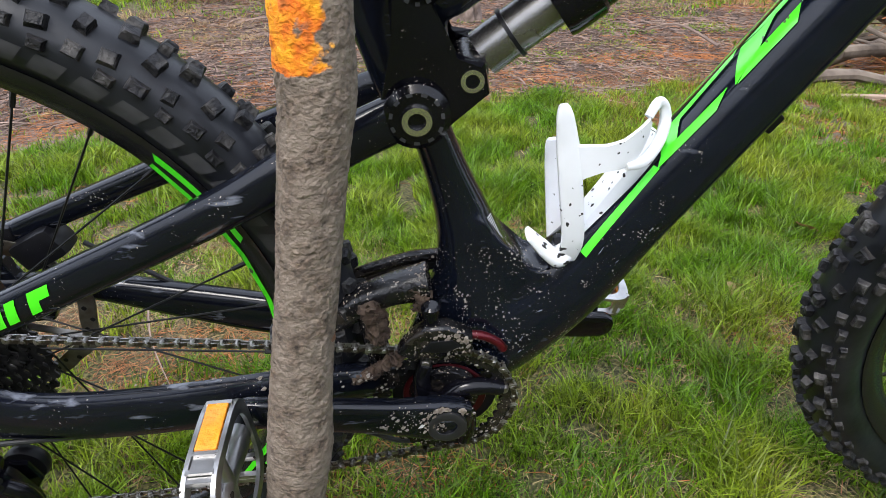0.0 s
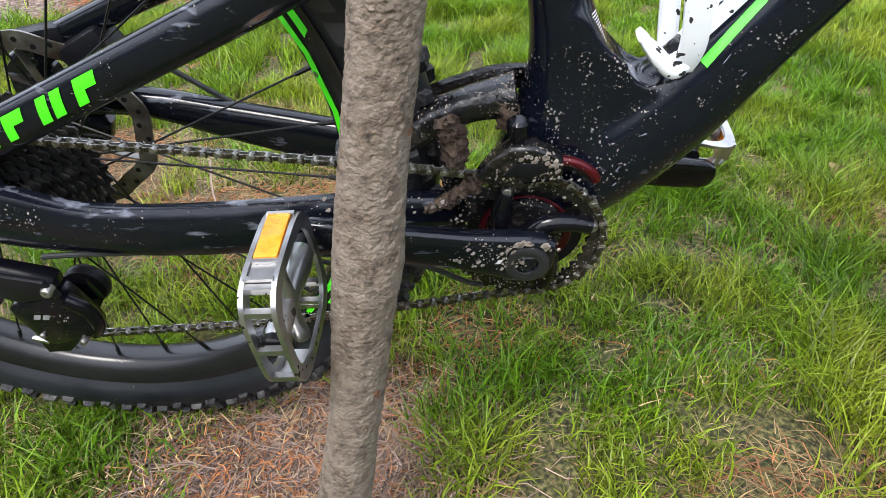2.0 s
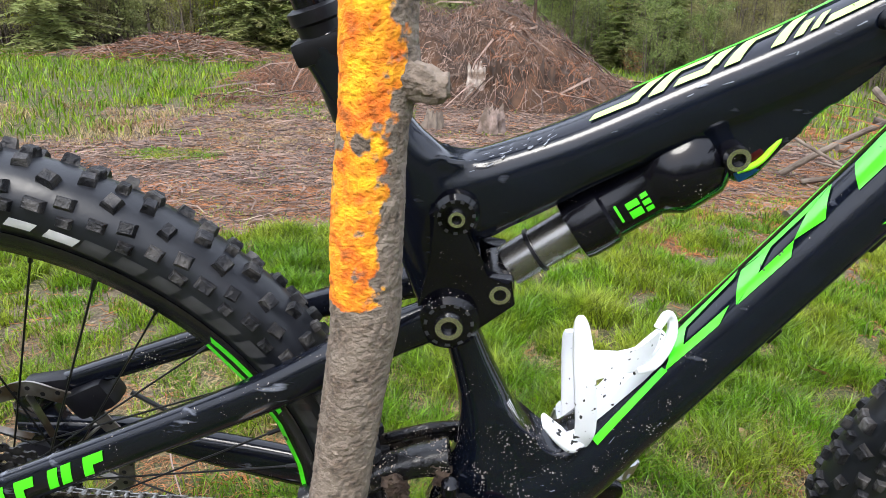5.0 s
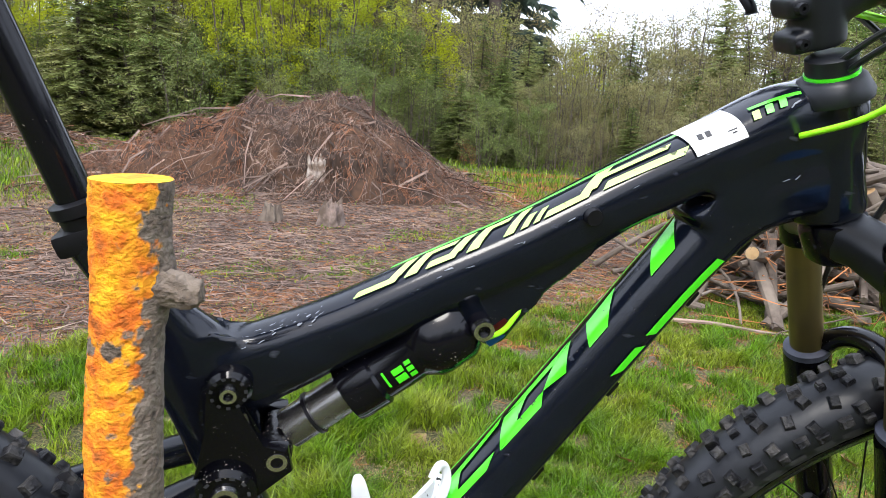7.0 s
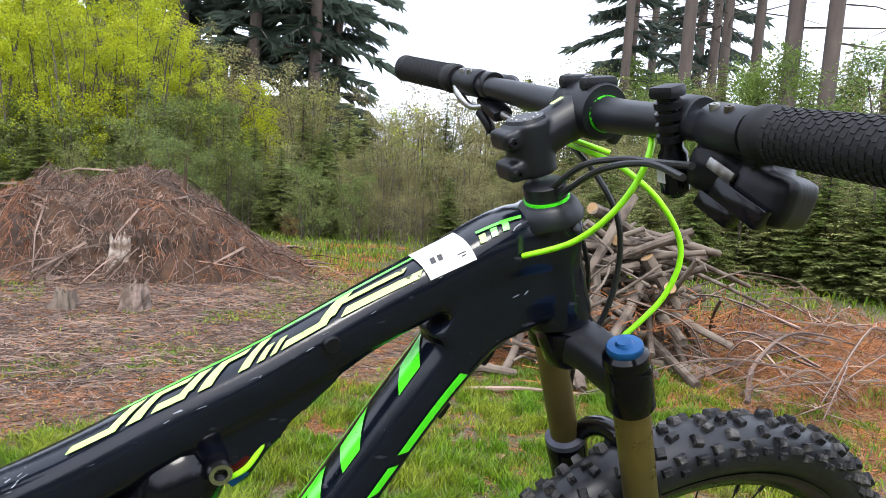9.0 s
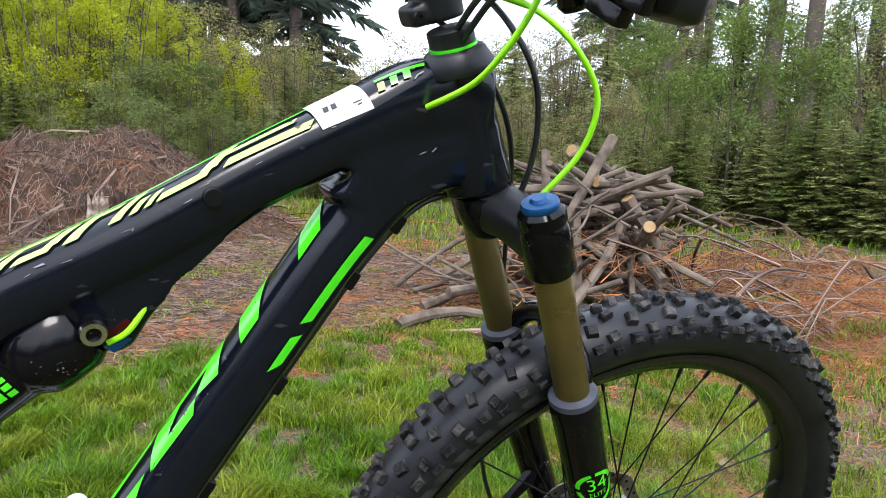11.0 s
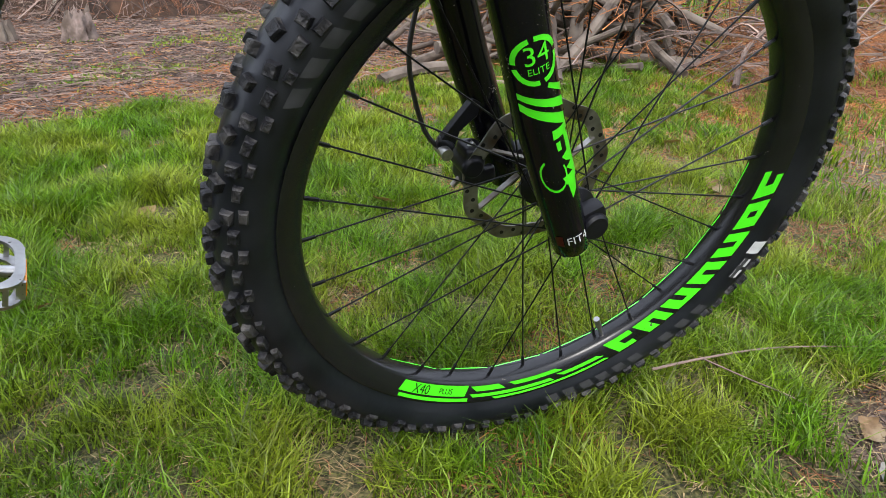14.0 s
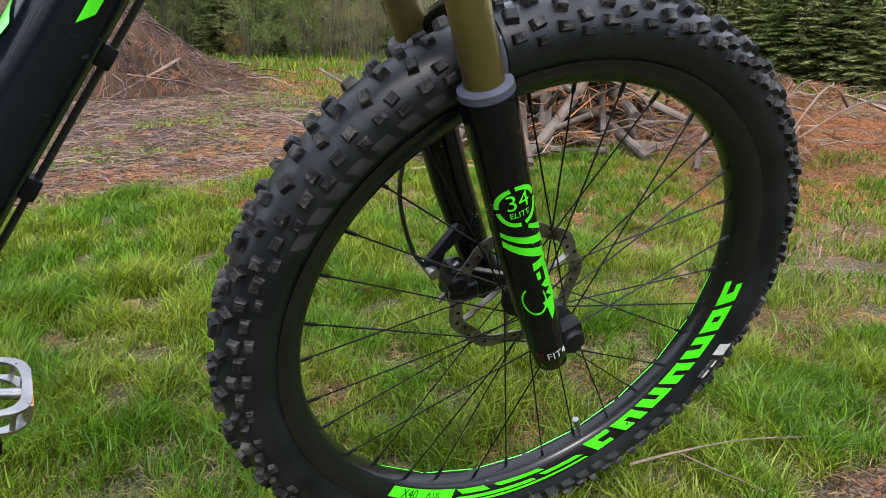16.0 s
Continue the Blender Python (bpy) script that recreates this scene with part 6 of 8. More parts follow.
pedal(at(0.173, 0.152, 0.316) @ at(0, 0, 0, 0, 14, 0) @ at(0, 0, 0, 0, 0, 180), "alloy cage pedal with orange reflectors, lying level")

# chain: links between cassette, ring and cage
def chain_path():
    round_ring = []
    top = [(-0.408, -0.044, 0.428), (-0.152, -0.045, 0.408), (-0.02, -0.046, 0.3945)]
    for k in range(15):
        a = radians(100 - 190 * k / 14)
        round_ring.append((0.0655 * math.cos(a), -0.046, BB.z + 0.0655 * math.sin(a)))
    low = [(-0.02, -0.046, 0.2665), (-0.15, -0.046, 0.231), (-0.274, -0.046, 0.208), (-0.442, -0.046, 0.189)]
    return [Vector(p) for p in top[:2] + round_ring + low[1:]]


def link_mesh(wide):
    bm = bmesh.new()
    g = 0.0032 if wide else 0.0019
    for s in (-1, 1):
        pts = []
        for k in range(20):
            a = 2 * math.pi * k / 20
            x = (0.0063 if math.cos(a) > 0 else -0.0063) + 0.0042 * math.cos(a)
            z = (0.0045 if wide else 0.0040) * math.sin(a) * (1 if abs(math.cos(a)) > 0.35 else 0.5)
            pts.append((x, z))
        plate(bm, pts, s * g - 0.0005, s * g + 0.0005)
    for x in (-0.00635, 0.00635):
        lathe(bm, [(0.0005, -0.0042), (0.0019, -0.0042), (0.0032, -0.0018), (0.0032, 0.0018), (0.0019, 0.0042), (0.0005, 0.0042)], at(x, 0, 0), 8)
    o = part("link", bm, CHAIN, None, "", True)
    me = o.data
    bpy.data.objects.remove(o)
    return me


chain = empty("chain", Matrix(), bike)
tagged(chain, "dirty steel bicycle chain")
LINKS = [link_mesh(False), link_mesh(True)]
cp = chain_path()
acc, want, k = 0.0, 0.00635, 0
for a, b in zip(cp, cp[1:]):
    d = b - a
    while want <= acc + d.length:
        p = a + d * ((want - acc) / d.length)
        lo = new("link", LINKS[k % 2])
        lo.parent = chain
        lo.matrix_basis = Matrix.Translation(p) @ at(0, 0, 0, 0, -math.degrees(math.atan2(d.z, d.x)), 0)
        k += 1
        want += 0.0127
    acc += d.length

# cassette, derailleur
PRINT_DIM = material("worn_grey_print", (0.20, 0.20, 0.20), 0.5, 0, 0.25, 80, 0)
DARK_STEEL = material("dark_dirty_steel", (0.030, 0.029, 0.028), 0.3, 0.6, 0.4, 120, 0.2, second=(0.09, 0.085, 0.08), mix_scale=60, sharp=(0.55, 0.7))
for k in range(9):
    r = 0.078 - k * 0.0063
    bm = bmesh.new()
    teeth = max(12, int(r * 2 * math.pi / 0.0127))
    prof = []
    for q in range(teeth * 4):
        a = 2 * math.pi * q / (teeth * 4)
        rr = r + (0.0018 if q % 4 in (1, 2) else -0.0022)
        prof.append((rr * math.cos(a), rr * math.sin(a)))
    ra = [[bm.verts.new((x, y, z)) for x, z in prof] for y in (-0.001, 0.001)]
    inner = [[bm.verts.new((x * (1 - 0.0085 / r), y, z * (1 - 0.0085 / r))) for x, z in prof] for y in (0.001, -0.001)]
    ring_skin(bm, [ra[0], ra[1], inner[0], inner[1]], True)
    for q in range(5):
        a = 2 * math.pi * (q + 0.3 * k) / 5
        block(bm, at(r * 0.5 * math.cos(a), 0, r * 0.5 * math.sin(a), 0, -math.degrees(a), 0), r * 0.7, 0.002, 0.006)
    o = part("sprocket", bm, DARK_STEEL, rear_wheel, "", False)
    o.location = (0, -0.022 - k * 0.0039, 0)
bm = bmesh.new()
block(bm, at(-0.440, -0.090, 0.316, 0, 14, 0), 0.088, 0.022, 0.034, 0.009)
block(bm, at(-0.412, -0.092, 0.275, 0, -20, 0), 0.062, 0.026, 0.058, 0.012)
derailleur = part("derailleur", bm, GLOSS_BLACK, bike, "black rear derailleur spotted with mud")
bm = bmesh.new()
plate(bm, [(-0.425, 0.290), (-0.395, 0.286), (-0.388, 0.262), (-0.412, 0.225), (-0.45, 0.185), (-0.475, 0.182), (-0.478, 0.205), (-0.45, 0.24)], -0.066, -0.060, 0.002)
part("derailleur_cage", bm, GLOSS_BLACK, derailleur)
for c in ((-0.410, 0.265), (-0.462, 0.198)):
    bm = bmesh.new()
    lathe(bm, [(0.003, -0.052), (0.020, -0.052), (0.0215, -0.048), (0.0215, -0.044), (0.020, -0.040), (0.003, -0.040)], at(c[0], 0, c[1]), 24)
    part("jockey_wheel", bm, DARK_PLASTIC, derailleur)
for x0, x1, h in ((-0.426, -0.420, 0.006), (-0.418, -0.412, 0.006)):
    bm = bmesh.new()
    bm.faces.new([bm.verts.new((x, -0.1055, 0.284 + dz)) for x, dz in ((x0, -h / 2), (x1, -h / 2), (x1 + 0.003, h / 2), (x0 + 0.003, h / 2))])
    part("derailleur_print", bm, PRINT_DIM, derailleur)
for i in range(5):
    bm = bmesh.new()
    block(bm, at(-0.462 + i * 0.0055, -0.1015, 0.318, 0, 14, 0), 0.003, 0.004, 0.018, 0.001)
    part("derailleur_rib", bm, STEEL, derailleur)
for x, z, r in ((-0.452, 0.300, 0.004), (-0.394, 0.250, 0.0035), (-0.428, 0.258, 0.003), (-0.40, 0.315, 0.005)):
    bm = bmesh.new()
    lathe(bm, [(0.001, -0.103), (0.001, -0.107), (r * 0.8, -0.107), (r, -0.105), (r, -0.098), (0.001, -0.098)], at(x, 0, z), 12)
    part("derailleur_bolt", bm, STEEL, derailleur)
bm = bmesh.new()
plate(bm, [(-0.448, 0.335), (-0.40, 0.325), (-0.392, 0.308), (-0.43, 0.300), (-0.455, 0.312)], -0.104, -0.098, 0.002)
part("derailleur_link", bm, DARK_PLASTIC, derailleur)
bm = bmesh.new()
tube(bm, smooth_line([(-0.392, -0.1, 0.302), (-0.380, -0.098, 0.288), (-0.378, -0.096, 0.268), (-0.388, -0.092, 0.250)], 5), 0.007, 12)
part("clutch_cover", bm, GLOSS_BLACK, derailleur)
bm = bmesh.new()
tube(bm, [(-0.478, -0.068, 0.208), (-0.462, -0.068, 0.204)], [0.003, 0.004], 10)
part("adjuster", bm, CHROME, derailleur)
bm = bmesh.new()
tube(bm, smooth_line([(-0.405, -0.082, 0.335), (-0.35, -0.080, 0.338), (-0.22, -0.066, 0.330), (-0.10, -0.048, 0.300), (-0.04, -0.042, 0.268), (0.0, -0.03, 0.27)], 6), 0.0026, 8)
part("shift_cable", bm, CABLE, derailleur)
# rear caliper
bm = bmesh.new()
block(bm, at(-0.375, 0.058, 0.452, 0, -28, 0), 0.050, 0.032, 0.034, 0.009)
block(bm, at(-0.42, 0.062, 0.462, 0, -10, 0), 0.050, 0.020, 0.018, 0.005)
rc = part("rear_caliper", bm, DARK_PLASTIC, bike)
bm = bmesh.new()
tube(bm, smooth_line([(-0.345, 0.07, 0.445), (-0.30, 0.072, 0.41), (-0.25, 0.072, 0.375), (-0.2, 0.066, 0.35)], 6), 0.0026, 8)
part("brake_hose", bm, CABLE, rc)

# ---- bottle cage ----
cage = part("bottle_cage", Loft([(0.104, 0, 0.462, 0.016, 0.005), (0.114, 0, 0.482, 0.017, 0.008), (0.138, 0, 0.520, 0.016, 0.009), (0.160, 0, 0.557, 0.015, 0.0085), (0.172, 0, 0.579, 0.013, 0.005)], 4).mesh(30, 16), WHITE, bike, "white plastic bottle cage spattered with black dirt")
def band(name, pts, wide, thick, lean=0.25):
    """A flat strap along points: half widths across it, seen from the side."""
    bm = bmesh.new()
    line = smooth_line(pts, 5)
    rings = []
    for i, p in enumerate(line):
        w = float(np.interp(i / (len(line) - 1), np.linspace(0, 1, len(wide)), wide))
        t = (line[min(i + 1, len(line) - 1)] - line[max(i - 1, 0)]).normalized()
        n = Vector((-t.z, 0, t.x))
        n = n.normalized() if n.length > 0.2 else Vector((0, 0, 1))
        sd = t.cross(n)
        rings.append([bm.verts.new(p + n * w * math.copysign(abs(math.cos(a)) ** 0.6, math.cos(a)) + sd * thick * math.copysign(abs(math.sin(a)) ** 0.6, math.sin(a))) for a in [2 * math.pi * k / 16 for k in range(16)]])
    ring_skin(bm, rings)
    return part(name, bm, WHITE, cage)


band("cage_arm", [(0.104, -0.026, 0.478), (0.106, -0.033, 0.503), (0.0985, -0.036, 0.555), (0.0935, -0.036, 0.585), (0.0885, -0.036, 0.612), (0.087, -0.035, 0.621)], [0.0085, 0.0095, 0.0095, 0.009, 0.0065, 0.003], 0.0032)
band("cage_arm", [(0.106, 0.024, 0.462), (0.104, 0.032, 0.490), (0.1005, 0.036, 0.530), (0.0985, 0.036, 0.552), (0.098, 0.036, 0.559)], [0.008, 0.008, 0.008, 0.0075, 0.005], 0.0032)
band("cage_foot", [(0.0705, -0.026, 0.504), (0.084, -0.026, 0.489), (0.0965, -0.025, 0.478), (0.106, -0.020, 0.482), (0.116, -0.010, 0.478)], [0.0028, 0.0055, 0.006, 0.007, 0.006], 0.010)
bm = bmesh.new()
plate(bm, [(0.097, 0.590), (0.108, 0.5875), (0.122, 0.587), (0.136, 0.590), (0.148, 0.597), (0.155, 0.605), (0.158, 0.600), (0.157, 0.590), (0.153, 0.580), (0.148, 0.571), (0.136, 0.567), (0.120, 0.567), (0.109, 0.563), (0.101, 0.556)], -0.0385, -0.0345, 0.0012)
bmesh.ops.triangulate(bm, faces=[f for f in bm.faces if len(f.verts) > 4])
bmesh.ops.subdivide_edges(bm, edges=bm.edges, cuts=2)
for v in bm.verts:
    v.co.y += max(0.0, v.co.x - 0.12) ** 2 * 9.0
part("cage_wing", bm, WHITE, cage)
band("cage_loop", [(0.140, -0.034, 0.5685), (0.155, -0.029, 0.570), (0.166, -0.022, 0.581), (0.1705, -0.017, 0.596), (0.168, -0.016, 0.609), (0.1615, -0.019, 0.6135), (0.154, -0.025, 0.605)], [0.003, 0.0045, 0.0045, 0.0045, 0.004, 0.004, 0.003], 0.0030)
bm = bmesh.new()
lathe(bm, [(0.001, -0.017), (0.0045, -0.017), (0.005, -0.015), (0.005, -0.012), (0.001, -0.012)], at(0.099, 0, 0.489), 14)
part("cage_bolt", bm, DARK_PLASTIC, cage)


# ---- woodland ----
def sticks(name, rows, mat, label, category, seg=5, parent=None):
    """Many thin rods in one stuff object: rows of (points, radius at the foot, radius at the tip)."""
    verts, faces = [], []
    for pts, r0, r1 in rows:
        P = [Vector(p) for p in pts]
        n = len(P)
        base = len(verts)
        s = (P[1] - P[0]).normalized().orthogonal().normalized()
        for i, p in enumerate(P):
            t = (P[min(i + 1, n - 1)] - P[max(i - 1, 0)]).normalized()
            s = (s - t * s.dot(t)).normalized()
            w = t.cross(s)
            r = r0 + (r1 - r0) * i / (n - 1)
            for k in range(seg):
                a = 2 * math.pi * k / seg
                verts.append(p + (s * math.cos(a) + w * math.sin(a)) * r)
        for i in range(n - 1):
            for k in range(seg):
                faces.append((base + i * seg + k, base + i * seg + (k + 1) % seg, base + (i + 1) * seg + (k + 1) % seg, base + (i + 1) * seg + k))
        if seg > 3:
            faces.append(tuple(base + (n - 1) * seg + k for k in range(seg)))
            faces.append(tuple(base + k for k in reversed(range(seg))))
    ob = part(name, raw_mesh(name, verts, faces), mat, parent)
    if parent is None:
        tagged(ob, label, category, "", "stuff")
    elif label:
        tagged(ob, label)
    return ob


def blades(name, rows, mat, label, category, kind="stuff"):
    """Grass: rows of (x, y, z, height, width, lean x, lean y); each blade bends over towards its tip."""
    A = np.array(rows)
    n = len(A)
    ang = np.random.RandomState(5).uniform(0, 2 * np.pi, n)
    dx, dy = np.cos(ang) * A[:, 4] / 2, np.sin(ang) * A[:, 4] / 2
    V = np.zeros((n, 5, 3))
    for k, (f, w) in enumerate(((0.0, 1.0), (0.55, 0.85))):
        cx, cy, cz = A[:, 0] + A[:, 5] * f * f, A[:, 1] + A[:, 6] * f * f, A[:, 2] + A[:, 3] * f * (1.35 - 0.35 * f)
        V[:, 2 * k] = np.stack([cx - dx * w, cy - dy * w, cz], 1)
        V[:, 2 * k + 1] = np.stack([cx + dx * w, cy + dy * w, cz], 1)
    V[:, 4] = np.stack([A[:, 0] + A[:, 5], A[:, 1] + A[:, 6], A[:, 2] + A[:, 3]], 1)
    b = np.arange(n)[:, None] * 5
    me = bpy.data.meshes.new(name)
    me.from_pydata(V.reshape(-1, 3).tolist(), [], (b + np.array([[0, 1, 3, 2]])).tolist() + (b + np.array([[2, 3, 4]])).tolist())
    me.update()
    return tagged(part(name, me, mat), label, category, "", kind)


rng = random.Random(11)
def grass_rows(n, box, hmin, hmax, keep, wide=0.0035, lean=(0.15, 0.9), gaps=0.0):
    rows = []
    while len(rows) < n:
        x, y = rng.uniform(box[0], box[1]), rng.uniform(box[2], box[3])
        b = patchy(x, y)
        if rng.random() > keep(x, y, b):
            continue
        fine = noise.noise(Vector((x * 11, y * 11, 4)))
        if gaps and rng.random() < gaps * max(0.0, 0.35 - fine * 1.6):
            continue
        tuft = 0.5 + 0.6 * noise.noise(Vector((x * 4, y * 4, 9))) + 0.35 * fine + rng.uniform(-0.15, 0.3)
        h = max(hmin, hmin + (hmax - hmin) * max(0, tuft)) * rng.uniform(0.6, 1.2) * (1 - 0.6 * b)
        flow = 2 * math.pi * noise.noise(Vector((x * 5, y * 5, 21)))
        a, l = flow + rng.gauss(0, 2.0), h * rng.uniform(*lean)
        rows.append((x, y, ground_z(x, y) - 0.004, h, wide * rng.uniform(0.6, 1.3), math.cos(a) * l, math.sin(a) * l))
    return rows


def lush(x, y, b):
    b += 0.32 if noise.noise(Vector((x * 3.2 + 7, y * 3.2, 5))) > 0.20 else 0.0
    return max(0.0, 1.0 - b * 1.7) if y < 2.2 else max(0.0, 0.5 - b)
near_rows = grass_rows(135000, (-1.0, 2.0, -0.52, 0.95), 0.018, 0.070, lush, 0.0024, (0.2, 1.3), 1.0)
mid_rows = grass_rows(120000, (-1.6, 3.2, 0.9, 2.4), 0.022, 0.080, lambda x, y, b: max(0.02, 1.0 - b * 1.7), 0.0031, (0.2, 1.1), 1.3)
mid_rows += grass_rows(16000, (-2.6, 4.6, 1.2, 2.7), 0.025, 0.085, lambda x, y, b: max(0.02, 1.0 - b * 1.8), 0.0040, (0.2, 1.1), 1.3)
mid_rows += grass_rows(20000, (2.0, 3.4, -0.5, 0.95), 0.03, 0.09, lush, 0.004, (0.2, 1.1))
mid_rows += grass_rows(5000, (-1.8, -1.0, -0.5, 0.95), 0.03, 0.09, lush, 0.004, (0.2, 1.1))
mid_rows += grass_rows(18000, (-3.2, 4.2, -3.0, -0.52), 0.03, 0.09, lambda x, y, b: max(0.1, 1.0 - b * 1.6), 0.0060, (0.2, 1.1))
mid_rows += grass_rows(6000, (-3.2, -1.8, -0.52, 1.6), 0.03, 0.09, lambda x, y, b: max(0.05, 1.0 - b * 1.6), 0.0060, (0.2, 1.1))
def clearing(x, y, b):
    return max(0.02, 1.0 - b * 1.25) * (0 if mound_cover(x, y) else 1)
def mound_cover(x, y):
    return -1.9 < x < 2.0 and 5.4 < y < 9.0
far_rows = grass_rows(34000, (-9, 10, 2.6, 10.5), 0.04, 0.14, clearing, 0.010)
far_rows += grass_rows(2400, (1.35, 2.7, 4.2, 6.4), 0.03, 0.085, lambda x, y, b: 0.9 if noise.noise(Vector((x * 2.2, y * 2.2, 71))) > -0.1 else 0.1, 0.008)
far_rows += grass_rows(2600, (-0.5, 0.75, 2.72, 3.2), 0.02, 0.06, lambda x, y, b: 0.9 if noise.noise(Vector((x * 2.4, y * 6, 31))) > 0.05 else 0.0, 0.005)
far_rows += grass_rows(1600, (0.2, 2.0, 3.3, 4.2), 0.03, 0.08, lambda x, y, b: 0.9 if noise.noise(Vector((x * 3, y * 3, 2))) > 0.1 else 0.0, 0.008)
far_rows += grass_rows(2600, (-2.8, -0.2, 4.6, 6.0), 0.03, 0.10, lambda x, y, b: 0.9 if noise.noise(Vector((x * 2, y * 2, 7))) > -0.05 else 0.03, 0.009)
def tufted(cut, seed, scale=3.0):
    return lambda x, y, b: 0.9 if noise.noise(Vector((x * scale, y * scale, seed))) > cut else 0.02
far_rows += grass_rows(2200, (-1.95, -1.2, 3.0, 3.5), 0.03, 0.07, lambda x, y, b: max(0.0, 1 - ((x + 1.57) / 0.34) ** 2 - ((y - 3.26) / 0.2) ** 2), 0.005)
far_rows += grass_rows(5200, (0.3, 2.3, 1.9, 3.2), 0.02, 0.06, tufted(0.05, 41), 0.005)
far_rows += grass_rows(3600, (2.0, 4.4, 0.3, 2.1), 0.03, 0.08, tufted(0.12, 43, 2.2), 0.006)
far_rows += grass_rows(1500, (-3.2, 0.4, 2.5, 4.2), 0.02, 0.06, tufted(0.22, 44, 2.6), 0.005)
blades("grass", near_rows, GRASS, "thick fresh green grass under the bike", "grass")
blades("grass", mid_rows, GRASS, "fresh green grass tufts beside the track", "grass")
blades("grass", far_rows, GRASS, "sparse grass in the clearing", "grass")
def flat_straw(rows, up):
    return [(x, y, z + rng.uniform(0.002, up), h * 0.35, w, lx * 4, ly * 4) for x, y, z, h, w, lx, ly in rows]
blades("dry_grass", flat_straw(grass_rows(56000, (-1.1, 2.2, -0.52, 1.0), 0.006, 0.026, lambda x, y, b: 0.22 + 0.8 * b + (0.5 if noise.noise(Vector((x * 2.6, y * 2.6, 15))) > 0.12 else 0.0), 0.0015), 0.026), STRAW, "dry straw blades lying in the grass", "dry grass")
blades("dry_grass", flat_straw(grass_rows(24000, (-4, 5, 1.0, 5.5), 0.015, 0.035, lambda x, y, b: 0.35, 0.0028), 0.012), STRAW, "dry straw lying on the track", "dry grass")

hay_rows = grass_rows(5200, (-3.4, -0.5, 3.3, 5.0), 0.03, 0.10, tufted(-0.05, 51, 2.0), 0.0045, (0.6, 1.6))
hay_rows += grass_rows(2600, (0.3, 2.4, 1.8, 3.3), 0.02, 0.06, tufted(0.0, 52), 0.0035, (0.8, 1.8))
hay_rows += grass_rows(4200, (1.9, 4.6, 0.2, 2.2), 0.02, 0.07, tufted(-0.1, 53, 2.2), 0.0040, (0.8, 1.8))
hay_rows += grass_rows(1500, (1.2, 2.6, 4.2, 6.2), 0.03, 0.09, tufted(0.0, 54), 0.0060, (0.6, 1.6))
blades("dry_grass", hay_rows, STRAW, "pale dead grass tufts beside the track", "dry grass")


MOUND_EARTH_DARK = material("dark_soil_crumbs", (0.040, 0.024, 0.016), 0.95, 0, 0.5, 60, 0.6, second=(0.09, 0.05, 0.03), mix_scale=20, island=0.6)


def litter(n, box, keep, length, r):
    rows = []
    while len(rows) < n:
        x, y = rng.uniform(box[0], box[1]), rng.uniform(box[2], box[3])
        if rng.random() > keep(x, y):
            continue
        a, l = rng.uniform(0, 2 * math.pi), length * rng.uniform(0.4, 1.3)
        z = ground_z(x, y) + r
        rows.append((((x, y, z + rng.uniform(0, 0.006)), (x + l * 0.5 * math.cos(a), y + l * 0.5 * math.sin(a), z + rng.uniform(0, 0.012)), (x + l * math.cos(a + 0.2), y + l * math.sin(a + 0.2), z + rng.uniform(0, 0.006))), r * rng.uniform(0.6, 1.2), r * 0.5))
    return rows
near_litter = litter(5000, (-0.75, 0.1, -0.5, 0.35), lambda x, y: math.exp(-((x + 0.24) / 0.13) ** 2 - ((y + 0.12) / 0.13) ** 2), 0.05, 0.0009)
sticks("pine_litter", near_litter[:1500], RED_NEEDLE, "brown pine needles heaped at the post's foot", "pine litter", 3)
sticks("pine_litter", near_litter[1500:], TWIG, "brown pine needles heaped at the post's foot", "pine litter", 3)
sticks("pine_litter", litter(14000, (-1.5, 4.2, 0.0, 2.6), lambda x, y: patchy(x, y) ** 2, 0.050, 0.0012), RED_NEEDLE, "orange-brown pine needles among the grass", "pine litter", 3)
sticks("pine_litter", litter(1500, (-0.6, 0.05, -0.45, 0.2), lambda x, y: math.exp(-((x + 0.25) / 0.15) ** 2 - ((y + 0.13) / 0.14) ** 2), 0.06, 0.0011), TWIG, "grey twigs in the litter", "twigs", 3)
sticks("track_litter", litter(24000, (-4.5, 2.6, 1.9, 6.2), lambda x, y: patchy(x, y) ** 2, 0.10, 0.0019), TWIG, "twigs and chips scattered over the track", "twigs", 3)
sticks("track_litter", litter(3200, (-4.5, 2.6, 1.9, 6.2), lambda x, y: patchy(x, y) ** 2, 0.22, 0.0036), TWIG, "longer dead twigs strewn over the track", "twigs", 3)
sticks("track_litter", litter(9000, (-4.5, 2.6, 1.9, 6.2), lambda x, y: patchy(x, y) ** 2, 0.08, 0.0030), ROTTEN, "dark rotten bark bits on the track", "bark litter", 3)
sticks("track_litter", litter(24000, (1.2, 5.5, 0.7, 3.4), lambda x, y: 0.9 if x > 2.0 else 0.3, 0.06, 0.0022), RED_NEEDLE, "orange dead needles round the log pile", "pine litter", 3)
sticks("track_litter", litter(11000, (-4.5, 3.0, 2.0, 6.5), lambda x, y: patchy(x, y) ** 2, 0.07, 0.0019), RED_NEEDLE, "rust-brown bark and needle litter on the track", "pine litter", 3)
sticks("track_litter", litter(900, (-4.5, 3.0, 2.0, 6.5), lambda x, y: patchy(x, y) ** 2, 0.05, 0.0036), CUT_WOOD, "pale wood chips on the track", "wood chips", 3)
